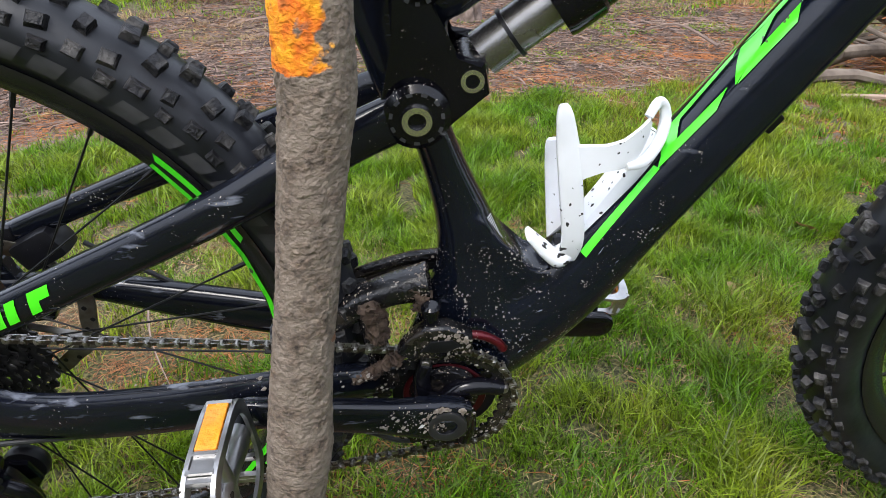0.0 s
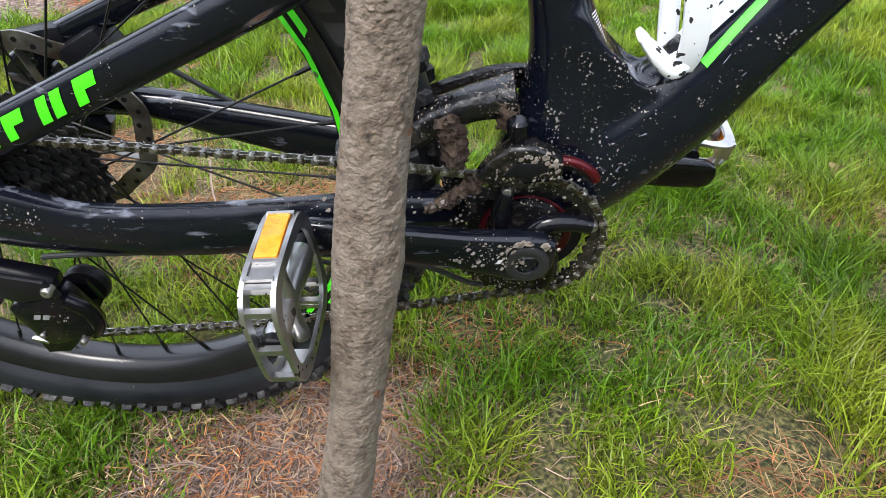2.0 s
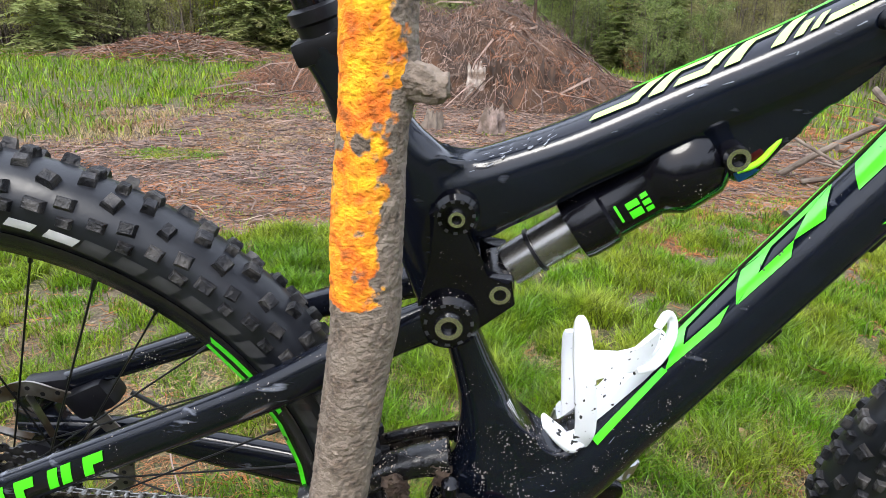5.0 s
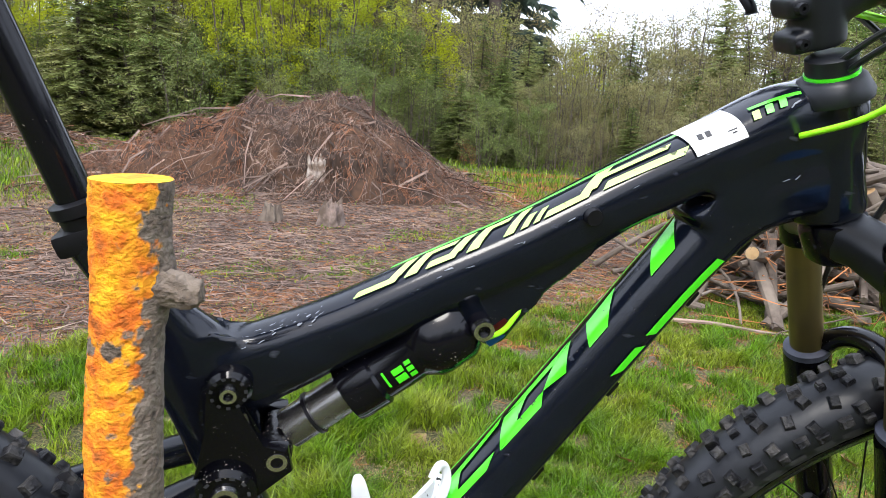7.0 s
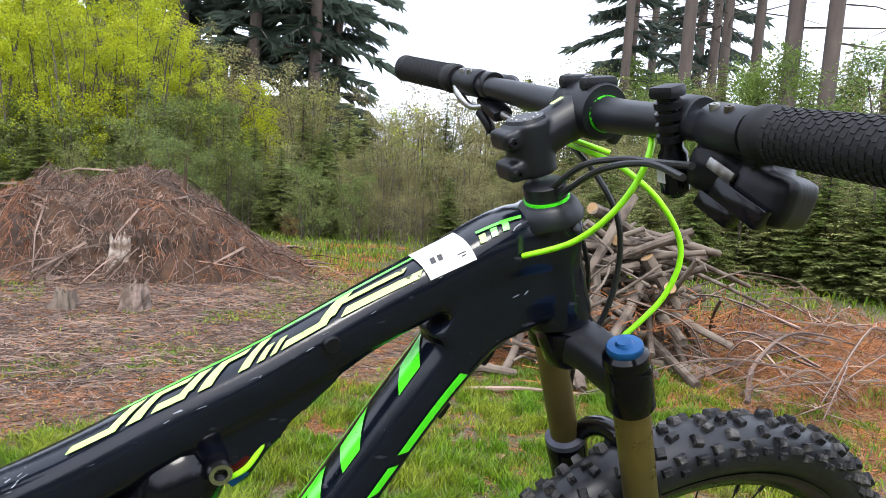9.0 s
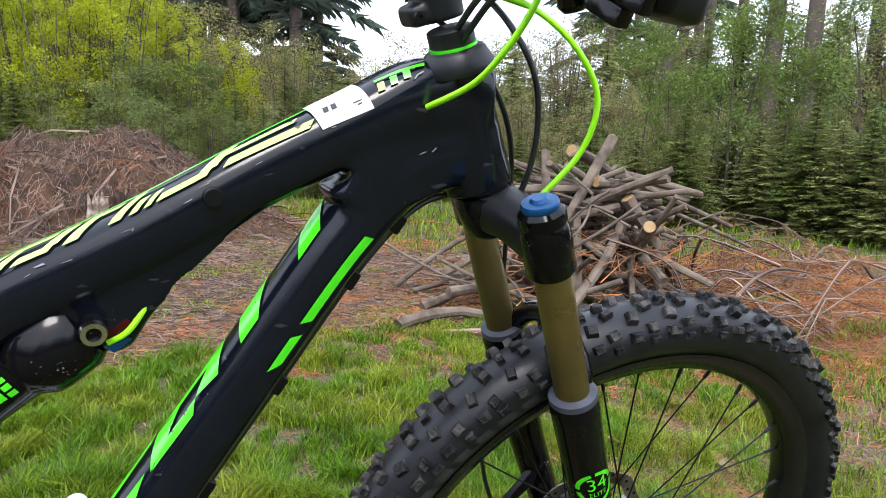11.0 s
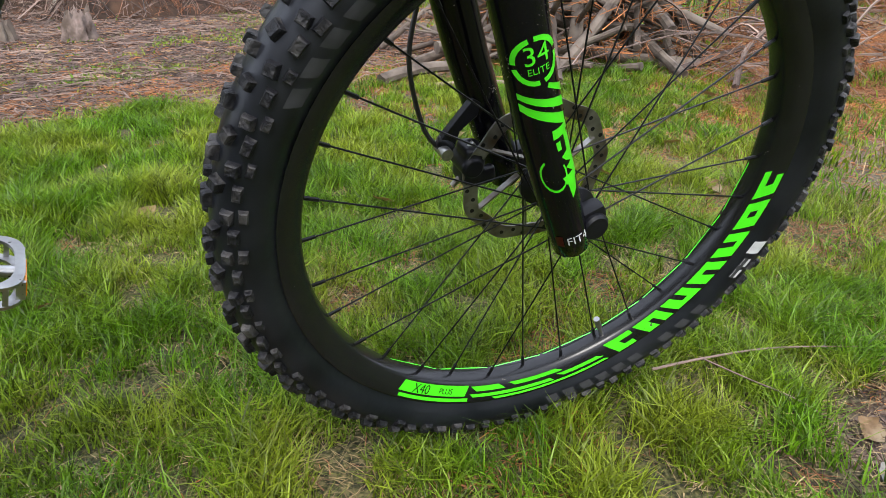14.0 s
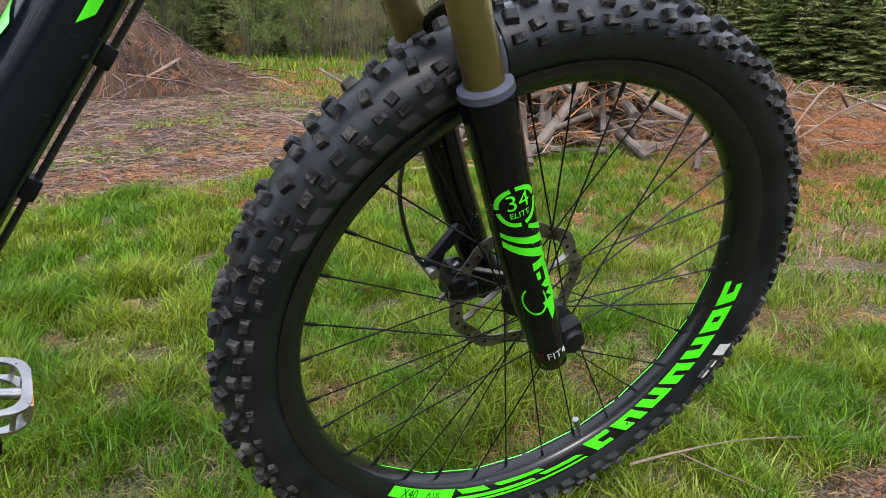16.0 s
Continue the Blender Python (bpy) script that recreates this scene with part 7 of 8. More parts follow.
sticks("pine_litter", litter(5000, (0.7, 2.4, 1.7, 2.9), lambda x, y: 0.9 if noise.noise(Vector((x * 2.0, y * 2.6, 81))) > 0.1 else 0.02, 0.06, 0.0016), RED_NEEDLE, "orange needles in patches where grass meets track", "pine litter", 3)
sticks("pine_litter", litter(6000, (1.8, 4.0, 3.6, 8.5), lambda x, y: 0.9 if noise.noise(Vector((x * 1.4, y * 1.4, 83))) > 0.1 else 0.05, 0.09, 0.003), RED_NEEDLE, "rust-brown litter between the mound and the log pile", "pine litter", 3)
sticks("pine_litter", litter(7000, (-0.9, 2.0, -0.5, 0.95), lambda x, y: 1.0 if noise.noise(Vector((x * 3.2 + 7, y * 3.2, 5))) > 0.20 else 0.03, 0.042, 0.0009), RED_NEEDLE, "orange-brown pine needles in patches between the grass", "pine litter", 3)


sticks("pine_litter", litter(900, (1.02, 1.5, -0.46, -0.14), lambda x, y: 0.9, 0.03, 0.0014), MOUND_EARTH_DARK, "dark crumbs of soil and bark on bare earth", "soil crumbs", 3)


PALE_SCRAP = material("pale_birch_scrap", (0.36, 0.34, 0.31), 0.8, 0, 0.2, 60, 0.4, specks=((0.05, 0.04, 0.03), 110, 0.16))


def leaf(x, y, l, w, rz, tilt, curl, mat, label, z=0.03):
    """A dead leaf: a pointed blade with a fold down the middle."""
    bm = bmesh.new()
    n = 9
    rows = []
    for i in range(n):
        f = i / (n - 1)
        h = w * math.sin(math.pi * min(0.985, f * 0.93 + 0.05)) ** 0.7
        rows.append([bm.verts.new((l * (f - 0.5), h * k / 2 * (1 + 0.12 * math.sin(11 * f + k)), 0.0015 * (k + 2) + curl * (k / 2) ** 2 + curl * 1.5 * (f - 0.5) ** 2 + 0.0012 * math.sin(17 * f + 2 * k))) for k in (-2, -1, 0, 1, 2)])
    for a, b in zip(rows, rows[1:]):
        for k in range(4):
            bm.faces.new((a[k], a[k + 1], b[k + 1], b[k]))
    bmesh.ops.solidify(bm, geom=bm.faces[:], thickness=0.0006)
    o = part("dead_leaf", bm, mat)
    o.matrix_world = pose(x, y, ground_z(x, y) + z, tilt, 0, rz)
    return tagged(o, label, "leaf", "dead leaves")


leaf(1.19, -0.243, 0.048, 0.020, 10, 12, 0.004, DEAD_LEAF, "curled brown dead leaf on bare earth", 0.008)
leaf(1.135, -0.310, 0.036, 0.020, -15, 2, 0.002, PALE_SCRAP, "white ragged scrap of bark on the bare earth", 0.003)
for x, y, l, rz in ((0.62, 0.55, 0.05, 40), (0.92, 0.85, 0.06, 120), (0.18, 0.62, 0.05, 200), (1.55, 0.75, 0.06, 75), (1.75, 0.55, 0.05, 10), (0.38, 0.98, 0.06, 300), (1.95, 0.9, 0.06, 160), (2.3, 1.2, 0.07, 30), (2.6, 1.35, 0.07, 95), (1.35, 1.25, 0.06, 250)):
    leaf(x, y, l, l * 0.55, rz, 20, 0.006, DEAD_LEAF, "curled brown dead leaf in the grass", 0.02)


def fallen_twig(pts, r, label):
    bm = bmesh.new()
    line = smooth_line(pts, 6)
    tube(bm, line, [r * (1 - 0.6 * i / (len(line) - 1)) for i in range(len(line))], 6)
    return tagged(part("fallen_twig", bm, TWIG), label, "twig", "fallen twigs")


fallen_twig([(0.99, -0.02, 0.035), (1.08, -0.04, 0.04), (1.2, -0.07, 0.04), (1.34, -0.12, 0.03)], 0.0024, "thin grey twig lying in the grass")
fallen_twig([(1.075, -0.04, 0.04), (1.10, -0.10, 0.035), (1.13, -0.17, 0.03), (1.15, -0.24, 0.015)], 0.0016, "thin grey twig lying in the grass")
fallen_twig([(-0.55, 0.55, 0.05), (-0.50, 0.42, 0.05), (-0.43, 0.30, 0.03)], 0.0022, "thin grey twig lying in the grass")
fallen_twig([(1.62, 1.98, 0.03), (1.85, 1.85, 0.05), (2.1, 1.72, 0.04), (2.5, 1.70, 0.03)], 0.011, "long grey stick on the ground beside the logs")
fallen_twig([(1.55, 2.9, 0.05), (1.42, 3.15, 0.12), (1.33, 3.4, 0.05)], 0.010, "pale stick beside the log pile")


# ---- brush mound with a rotten stump ----
rng = random.Random(21)
MC = Vector((0.15, 7.0, 0))
def mound_z(x, y):
    ridge = float(np.interp(x, [-2.3, -1.4, -0.96, -0.57, -0.34, 0.0, 0.26, 0.59, 0.96, 1.35, 1.5, 1.83, 2.2], [0.0, 0.24, 0.50, 0.66, 0.61, 0.72, 0.90, 0.82, 0.66, 0.46, 0.28, 0.10, 0.0]))
    foot = float(np.interp(x, [-2.0, -0.9, -0.2, 0.4, 0.9, 1.5, 2.0], [6.3, 6.1, 5.7, 5.3, 5.3, 5.35, 5.6]))
    if y < 6.8:
        f = min(1.0, max(0.0, (y - foot) / (6.8 - foot)))
        f = f ** float(np.interp(x, [-1, 0.2, 0.6, 1.3], [0.8, 0.8, 0.55, 0.5]))
    else:
        f = max(0.0, 1 - ((y - 6.8) / 2.0) ** 2)
    h = ridge * f
    return h + (0.20 * noise.noise(Vector((x * 2, y * 2, 5))) + 0.20 * noise.noise(Vector((x * 5, y * 5, 6))) + 0.11 * noise.noise(Vector((x * 12, y * 12, 8)))) * min(1, h * 4)
verts, faces = [], []
for j in range(71):
    for i in range(71):
        x, y = MC.x + (i / 35 - 1) * 2.6, MC.y + (j / 35 - 1) * 2.0
        verts.append((x, y, max(-0.06, mound_z(x, y) - 0.035)))
for j in range(70):
    for i in range(70):
        a = j * 71 + i
        faces.append((a, a + 1, a + 72, a + 71))
# earth colour darkened to stand in for shade in the brushwood's gaps
MOUND_EARTH = material("mound_earth_gap_shade", (0.045, 0.026, 0.017), 0.95, 0, 0.5, 14, 1.0, second=(0.10, 0.050, 0.026), mix_scale=3)
mound = tagged(part("brush_mound", raw_mesh("brush_mound", verts, faces), MOUND_EARTH), "mound of earth heaped with dead brown brushwood", "brush mound")
rows, orange, dark = [], [], []
for k in range(12500):
    x, y = rng.uniform(-2.2, 2.1), rng.uniform(5.2, 7.7)
    z = mound_z(x, y)
    if z < 0.03 and rng.random() < 0.7:
        continue
    e = 0.08
    down = math.atan2(mound_z(x, y - e) - mound_z(x, y + e), mound_z(x - e, y) - mound_z(x + e, y))
    t = rng.gauss(down, 0.9)
    big = rng.random() < 0.014
    l = rng.uniform(0.35, 0.8) if big else rng.uniform(0.04, 0.17)
    r = rng.uniform(0.007, 0.014) if big else rng.uniform(0.0018, 0.0045)
    x2, y2 = x + l * math.cos(t), y + l * math.sin(t)
    z2 = max(mound_z(x2, y2), 0) + rng.uniform(-0.02, 0.07)
    row = (((x, y, z + 0.01), ((x + x2) / 2 + rng.uniform(-0.03, 0.03), (y + y2) / 2, (z + z2) / 2 + rng.uniform(0, 0.07)), (x2, y2, z2)), r, r * 0.4)
    side = (x < -0.35 and rng.random() < 0.66) or (x > 0.45 and y < 6.3 and rng.random() < 0.42) or rng.random() < 0.08
    (orange if side and not big else dark if rng.random() < 0.33 else rows).append(row)
sticks("brushwood", rows, TWIG, "dead grey-brown brushwood", "", 3, mound)
sticks("brushwood", dark, ROTTEN, "dark rotten brushwood", "", 3, mound)
sticks("dead_fronds", orange, RUST_TWIG, "rust-orange dead spruce twigs", "", 3, mound)


PALE_BIRCH = material("pale_broken_wood", (0.42, 0.36, 0.31), 0.9, 0, 0.3, 40, 0.8, second=(0.16, 0.11, 0.08), mix_scale=16)


def snag(x, y, r, h, mat, name, label, rough=0.3, seed=0):
    """A broken stump: a ridged trunk foot that ends in splinters of uneven height."""
    bm = bmesh.new()
    n, m = 40, 9
    rings = []
    for i in range(m):
        f = i / (m - 1)
        ring = []
        for k in range(n):
            a = 2 * math.pi * k / n
            c, s2 = math.cos(a), math.sin(a)
            rr = r * (1.35 - 0.5 * f) * (1 + rough * noise.noise(Vector((c * 2.2 + seed, s2 * 2.2, f * 1.2))) + 0.5 * rough * noise.noise(Vector((c * 6, s2 * 6 + seed, f * 2))))
            top = h * (1 + 0.45 * noise.noise(Vector((c * 3 + seed, s2 * 3, 1))))
            ring.append(bm.verts.new((x + rr * c, y + rr * s2, -0.04 + (top + 0.04) * f)))
        rings.append(ring)
    rings.append([bm.verts.new((x + (v.co.x - x) * 0.55, y + (v.co.y - y) * 0.55, v.co.z - h * 0.3)) for v in rings[-1]])
    ring_skin(bm, rings)
    return tagged(part(name, bm, mat), label, "stump")


snag(0.58, 5.62, 0.17, 0.36, ROTTEN, "rotten_stump", "dark rotten stump in the mound's side", 0.75, 3)
snag(0.86, 5.66, 0.17, 0.34, ROTTEN, "rotten_stump", "dark rotten stump in the mound's side", 0.6, 8)
snag(0.31, 5.62, 0.085, 0.33, PALE_BIRCH, "pale_stump", "broken pale stump in the mound's side", 0.35, 5)
snag(0.37, 4.20, 0.075, 0.16, PALE_WOOD, "small_stump", "small weathered grey stump beside the track", 0.55, 11)
snag(-0.06, 4.32, 0.06, 0.12, LOG, "small_stump", "small weathered grey stump beside the track", 0.55, 17)
snag(0.95, 6.75, 0.018, 0.95, ROTTEN, "dead_tree", "thin dark dead tree stem standing on the mound", 0.2, 19)

heap = empty("brush_heap", pose(-3.6, 9.2, 0))
tagged(heap, "low heap of rust-brown cut brush at the wood's edge", "brush heap")
for label, mat, n in (("dead brown brushwood", TWIG, 900), ("rust-orange dead twigs", RUST_TWIG, 900)):
    rows = []
    for k in range(n):
        x, y = rng.gauss(0, 0.9), rng.gauss(0, 0.35)
        z = 0.34 * math.exp(-(x / 1.1) ** 2 - (y / 0.5) ** 2) * rng.random() ** 0.4
        a, l = rng.uniform(0, 6.28), rng.uniform(0.08, 0.35)
        d = Vector((math.cos(a), math.sin(a), rng.uniform(-0.2, 0.3))) * l / 2
        c = Vector((x, y, z + 0.03 + abs(d.z)))
        rows.append(((c - d, c + Vector((0, 0, 0.02)), c + d), rng.uniform(0.004, 0.008), 0.002))
    tagged(sticks("brushwood", rows, mat, label, "", 3, heap), kind="stuff")

# ---- log pile ----
def log(p, q, r, mat=LOG, ends=True, name="log", label="grey-brown cut branch log in a pile"):
    P, Q = Vector(p), Vector(q)
    bm = bmesh.new()
    n = 7
    side = (Q - P).normalized().orthogonal()
    bend = [math.sin(math.pi * i / (n - 1)) * rng.uniform(-0.03, 0.05) for i in range(n)]
    pts = [P.lerp(Q, i / (n - 1)) + side * bend[n // 2] * math.sin(math.pi * i / (n - 1)) for i in range(n)]
    tube(bm, pts, [r * (1 - 0.25 * i / (n - 1)) for i in range(n)], 9)
    for v in bm.verts:
        v.co += (v.co - P).normalized().orthogonal() * noise.noise(v.co * 11) * r * 0.25
    o = part(name, bm, mat)
    tagged(o, label, "log", "logs in the pile")
    if ends and r > 0.031:
        d = (pts[0] - pts[1]).normalized()
        bm = bmesh.new()
        tube(bm, [pts[0] - d * 0.004, pts[0] + d * 0.003], r * 0.88, 12)
        part("cut_end", bm, CUT_WOOD, o, "pale sawn end")
    return o


PC = Vector((2.80, 2.50, 0))
rng = random.Random(61)
for k in range(150):
    f = k / 150
    h = 0.02 + 0.70 * f ** 1.1 * rng.uniform(0.75, 1.05)
    w = 1.0 - 0.78 * f
    a = rng.gauss(-0.3, 0.8) + (math.pi if rng.random() < 0.6 else 0)
    if k % 3 == 0:
        a = rng.gauss(-1.4, 0.4)
    l = rng.uniform(0.5, 1.15)
    c = PC + Vector((rng.uniform(-0.75, 0.65) * w, rng.uniform(-0.5, 0.4) * w, h))
    d = Vector((math.cos(a), math.sin(a), rng.uniform(-0.6, 0.35))) * l / 2
    if c.z - abs(d.z) < 0.03:
        c.z = 0.03 + abs(d.z)
    log(c - d, c + d, rng.choice((0.008, 0.010, 0.013, 0.017, 0.021, 0.026, 0.034)))
for p, q, r in (((2.94, 2.40, 0.95), (2.42, 2.25, 0.35), 0.032), ((2.46, 2.40, 0.86), (2.42, 2.25, 0.30), 0.026), ((2.66, 2.42, 0.87), (3.20, 2.55, 0.66), 0.038), ((2.85, 2.15, 0.62), (3.30, 2.05, 0.02), 0.040), ((2.90, 2.25, 0.74), (3.85, 2.25, 0.42), 0.020),
                ((2.75, 2.30, 0.70), (3.60, 2.40, 0.58), 0.034), ((2.80, 2.20, 0.66), (3.92, 2.15, 0.30), 0.014), ((3.00, 2.40, 0.74), (3.66, 2.35, 0.62), 0.030), ((3.05, 1.98, 0.02), (2.95, 2.15, 0.40), 0.022), ((2.40, 1.98, 0.02), (2.62, 2.3, 0.50), 0.038), ((2.25, 1.95, 0.02), (2.45, 2.3, 0.44), 0.030),
                ((1.75, 2.45, 0.03), (2.6, 2.6, 0.30), 0.026), ((1.85, 2.35, 0.12), (2.6, 2.35, 0.05), 0.030), ((1.62, 3.0, 0.38), (2.25, 2.2, 0.03), 0.009), ((1.95, 2.15, 0.03), (2.35, 2.5, 0.40), 0.022), ((1.80, 2.9, 0.05), (2.5, 2.6, 0.52), 0.018)):
    log(p, q, r)
for k in range(16):
    p = PC + Vector((rng.uniform(-0.5, 0.4), rng.uniform(-0.45, 0.2), rng.uniform(0.15, 0.45)))
    a = rng.uniform(0, 2 * math.pi)
    l = rng.uniform(0.35, 0.7)
    log(p, p + Vector((math.cos(a) * l, math.sin(a) * l * 0.7, l * rng.uniform(0.25, 0.7))), rng.uniform(0.007, 0.018))
tagged(log((1.47, 2.14, 0.035), (2.00, 2.12, 0.03), 0.030, LOG, True, "log", "short log lying on the grass"), "", "", "")
rows = []
for k in range(500):
    c = PC + Vector((rng.uniform(-0.8, 0.8), rng.uniform(-0.6, 0.3), rng.uniform(0.02, 0.45)))
    d = Vector((rng.uniform(-1, 1), rng.uniform(-0.6, 0.6), rng.uniform(-0.5, 0.3))) * rng.uniform(0.05, 0.2)
    rows.append(((c - d, c, c + d), 0.004, 0.0015))
sticks("dead_twigs", rows, RED_NEEDLE, "rust-coloured dead twigs stuck in the log pile", "twigs", 3)

# ---- felled branches with orange needles ----
def felled_branch(pts, r, twigs, label):
    """One cut branch: a bent limb, bare side twigs and dead needles along them."""
    line = smooth_line(pts, 6)
    bm = bmesh.new()
    tube(bm, line, [r * (1 - 0.75 * i / (len(line) - 1)) for i in range(len(line))], 7)
    ob = tagged(part("felled_branch", bm, TWIG), label, "branch", "felled branches")
    rows, fronds = [], []
    for q in range(twigs):
        o = rng.choice(line[2:])
        dv = Vector((rng.uniform(-1, 1), rng.uniform(-1, 1), rng.uniform(-0.6, 0.3))) * rng.uniform(0.08, 0.30)
        rows.append(((o, o + dv * 0.5 + Vector((0, 0, 0.02)), o + dv), 0.0028, 0.001))
        if q % 2:
            for _ in range(16):
                s = o + dv * rng.random()
                fronds.append(((s, s + Vector((rng.uniform(-1, 1), rng.uniform(-1, 1), rng.uniform(-1, 0.4))) * 0.06), 0.0016, 0.0008))
    if rows:
        sticks("side_twig", rows, TWIG, "", "", 3, ob)
        tagged(ob.children[0], "", "", "", "stuff")
    if fronds:
        sticks("dead_needles", fronds, RED_NEEDLE, "rust-orange dead needles", "", 3, ob)
    return ob


felled_branch([(2.85, 1.42, 0.02), (3.05, 1.55, 0.16), (3.45, 1.62, 0.28), (4.0, 1.6, 0.18)], 0.016, 10, "grey bent branch arching over dead needles")
felled_branch([(2.85, 1.78, 0.03), (3.3, 1.75, 0.12), (3.9, 1.75, 0.20)], 0.020, 8, "grey felled branch on dead needles")
felled_branch([(2.45, 1.85, 0.45), (2.85, 1.8, 0.30), (2.95, 1.75, 0.02)], 0.008, 5, "thin bent branch hanging from the log pile")
for k in range(34):
    x, y = rng.uniform(3.0, 5.0), rng.uniform(1.0, 2.5)
    a, l = rng.gauss(2.8, 0.6), rng.uniform(0.5, 1.4)
    z = rng.uniform(0.02, 0.26)
    p = Vector((x, y, z))
    felled_branch([p, p + Vector((math.cos(a) * l * 0.5, math.sin(a) * l * 0.35, rng.uniform(0.0, 0.15))), p + Vector((math.cos(a) * l, math.sin(a) * l * 0.6, max(0.02 - z, rng.uniform(-0.2, 0.1))))], rng.uniform(0.005, 0.011), 16, "felled branch with rust-orange dead needles")
for k in range(7):
    p = Vector((rng.uniform(3.7, 4.4), rng.uniform(2.2, 3.0), rng.uniform(0.2, 0.45)))
    felled_branch([p + Vector((0.9, 0.1, -0.2)), p + Vector((0.4, 0, 0.02)), p + Vector((-0.35, -0.05, rng.uniform(0.0, 0.15)))], 0.006, 5, "thin bare grey branch reaching over the grass")


# ---- trees ----
def conifer(name, h, w, mat, seed, bare=0.1, sprays=11, droop=0.25, dens=1.0):
    """A spruce: trunk, and a crown of drooping sprays with many needle clumps."""
    r = random.Random(seed)
    t = empty(name)
    bm = bmesh.new()
    tube(bm, [(0, 0, -0.1), (0.01, 0, h * 0.3), (0, 0.01, h * 0.7), (0, 0, h)], [h * 0.014 + 0.012, h * 0.011 + 0.008, h * 0.005 + 0.004, 0.004], 8)
    part("trunk", bm, TRUNK, t)
    verts, faces, rows = [], [], []
    z = h * bare
    while z < h * 0.985:
        f = (z - h * bare) / (h * (1 - bare))
        L = w * (1 - f) ** 0.8 * (0.75 + 0.25 * min(1, f * 6)) + 0.06
        for k in range(max(4, int(sprays * (1 - 0.4 * f)))):
            a = r.uniform(0, 2 * math.pi)
            l = L * r.uniform(0.55, 1.12)
            d = Vector((math.cos(a), math.sin(a), 0))
            z0 = z + r.uniform(-0.1, 0.1) * h / 10
            side = Vector((-d.y, d.x, 0))
            m = max(5, int(l / 0.045 * dens))
            rows.append((((0, 0, z0), tuple(d * l + Vector((0, 0, z0 - droop * l)))), 0.005 + 0.005 * l, 0.002))
            for q in range(m):
                g = (q + r.random()) / m
                c = d * l * g + Vector((0, 0, z0 - droop * l * g * g))
                ww = 0.20 * l * (1.1 - g) + 0.045
                for s in (-1, 1):
                    tip = c + side * s * ww * r.uniform(0.6, 1.2) + d * ww * r.uniform(0.3, 1.0) + Vector((0, 0, ww * r.uniform(-0.5, 0.25)))
                    b = len(verts)
                    th = (0.012 + 0.085 * ww) * r.uniform(0.7, 1.3)
                    verts.extend((c - d * th + Vector((0, 0, th * r.uniform(-0.6, 0.6))), c + d * th + Vector((0, 0, th * r.uniform(-0.9, 0.9))), tip))
                    faces.append((b, b + 1, b + 2))
        z += h * 0.030 * r.uniform(0.8, 1.2)
    part("crown", raw_mesh("crown", verts, faces), mat, t)
    tagged(sticks("limb", rows[::3], TRUNK, "", "", 3, t), "", "", "", "stuff")
    return t


def broadleaf(name, h, w, mat, seed, leaves=2600, stems=1, leaf=0.05, trunk=TRUNK, low=0.12):
    """A young deciduous tree or bush: slim forking limbs and many small leaves."""
    r = random.Random(seed)
    t = empty(name)
    rows, tips = [], []
    for s in range(stems):
        ox, oy = (r.uniform(-0.3, 0.3) * w, r.uniform(-0.3, 0.3) * w) if stems > 1 else (0, 0)
        hh = h * r.uniform(0.75, 1.0)
        lean = Vector((r.uniform(-0.12, 0.12), r.uniform(-0.12, 0.12), 0)) * hh
        main = [Vector((ox, oy, -0.1)) + Vector((0, 0, hh + 0.1)) * f + lean * f * f for f in (0, 0.35, 0.7, 1.0)]
        rows.append((main, 0.010 + 0.006 * hh, 0.003))
        for k in range(int((9 + hh * 5) * (1 if stems < 4 else 0.5))):
            f = r.uniform(low, 0.98)
            o = Vector((ox, oy, 0)) + Vector((0, 0, hh)) * f + lean * f * f
            a = r.uniform(0, 2 * math.pi)
            l = w * r.uniform(0.4, 1.0) * (1.1 - 0.75 * f)
            q = o + Vector((math.cos(a) * l, math.sin(a) * l, l * r.uniform(0.3, 0.9)))
            mid = o.lerp(q, 0.5) + Vector((0, 0, -0.06 * l))
            rows.append(((o, mid, q), 0.004 + 0.004 * l, 0.0015))
            tips.append((o, mid, q, l))
            for _ in range(2):
                g = r.uniform(0.3, 1)
                o2 = o.lerp(q, g)
                q2 = o2 + Vector((r.uniform(-1, 1), r.uniform(-1, 1), r.uniform(-0.2, 0.9))) * l * 0.4
                rows.append(((o2, o2.lerp(q2, 0.5) + Vector((0, 0, 0.01)), q2), 0.0025, 0.001))
                tips.append((o2, o2.lerp(q2, 0.5), q2, l * 0.4))
    trunk_ob = sticks("trunk", [((p[0], p[-1]) if a < 0.0026 else p, a, b) for p, a, b in rows], trunk, "", "", 3, t)
    verts, faces = [], []
    for k in range(leaves):
        o, mid, q, l = r.choice(tips)
        c = (o.lerp(mid, r.random()) if r.random() < 0.3 else mid.lerp(q, r.random())) + Vector((r.gauss(0, 1), r.gauss(0, 1), r.gauss(0, 1))) * 0.06
        a = Vector((r.uniform(-1, 1), r.uniform(-1, 1), r.uniform(-1, 1))).normalized()
        b2 = a.orthogonal().normalized()
        s = leaf * r.uniform(0.6, 1.4)
        b = len(verts)
        verts.extend((c - a * s, c + b2 * s * 0.8, c + a * s * 0.8 - b2 * s * 0.35))
        faces.append((b, b + 1, b + 2))
    part("crown", raw_mesh("crown", verts, faces), mat, t)
    return t


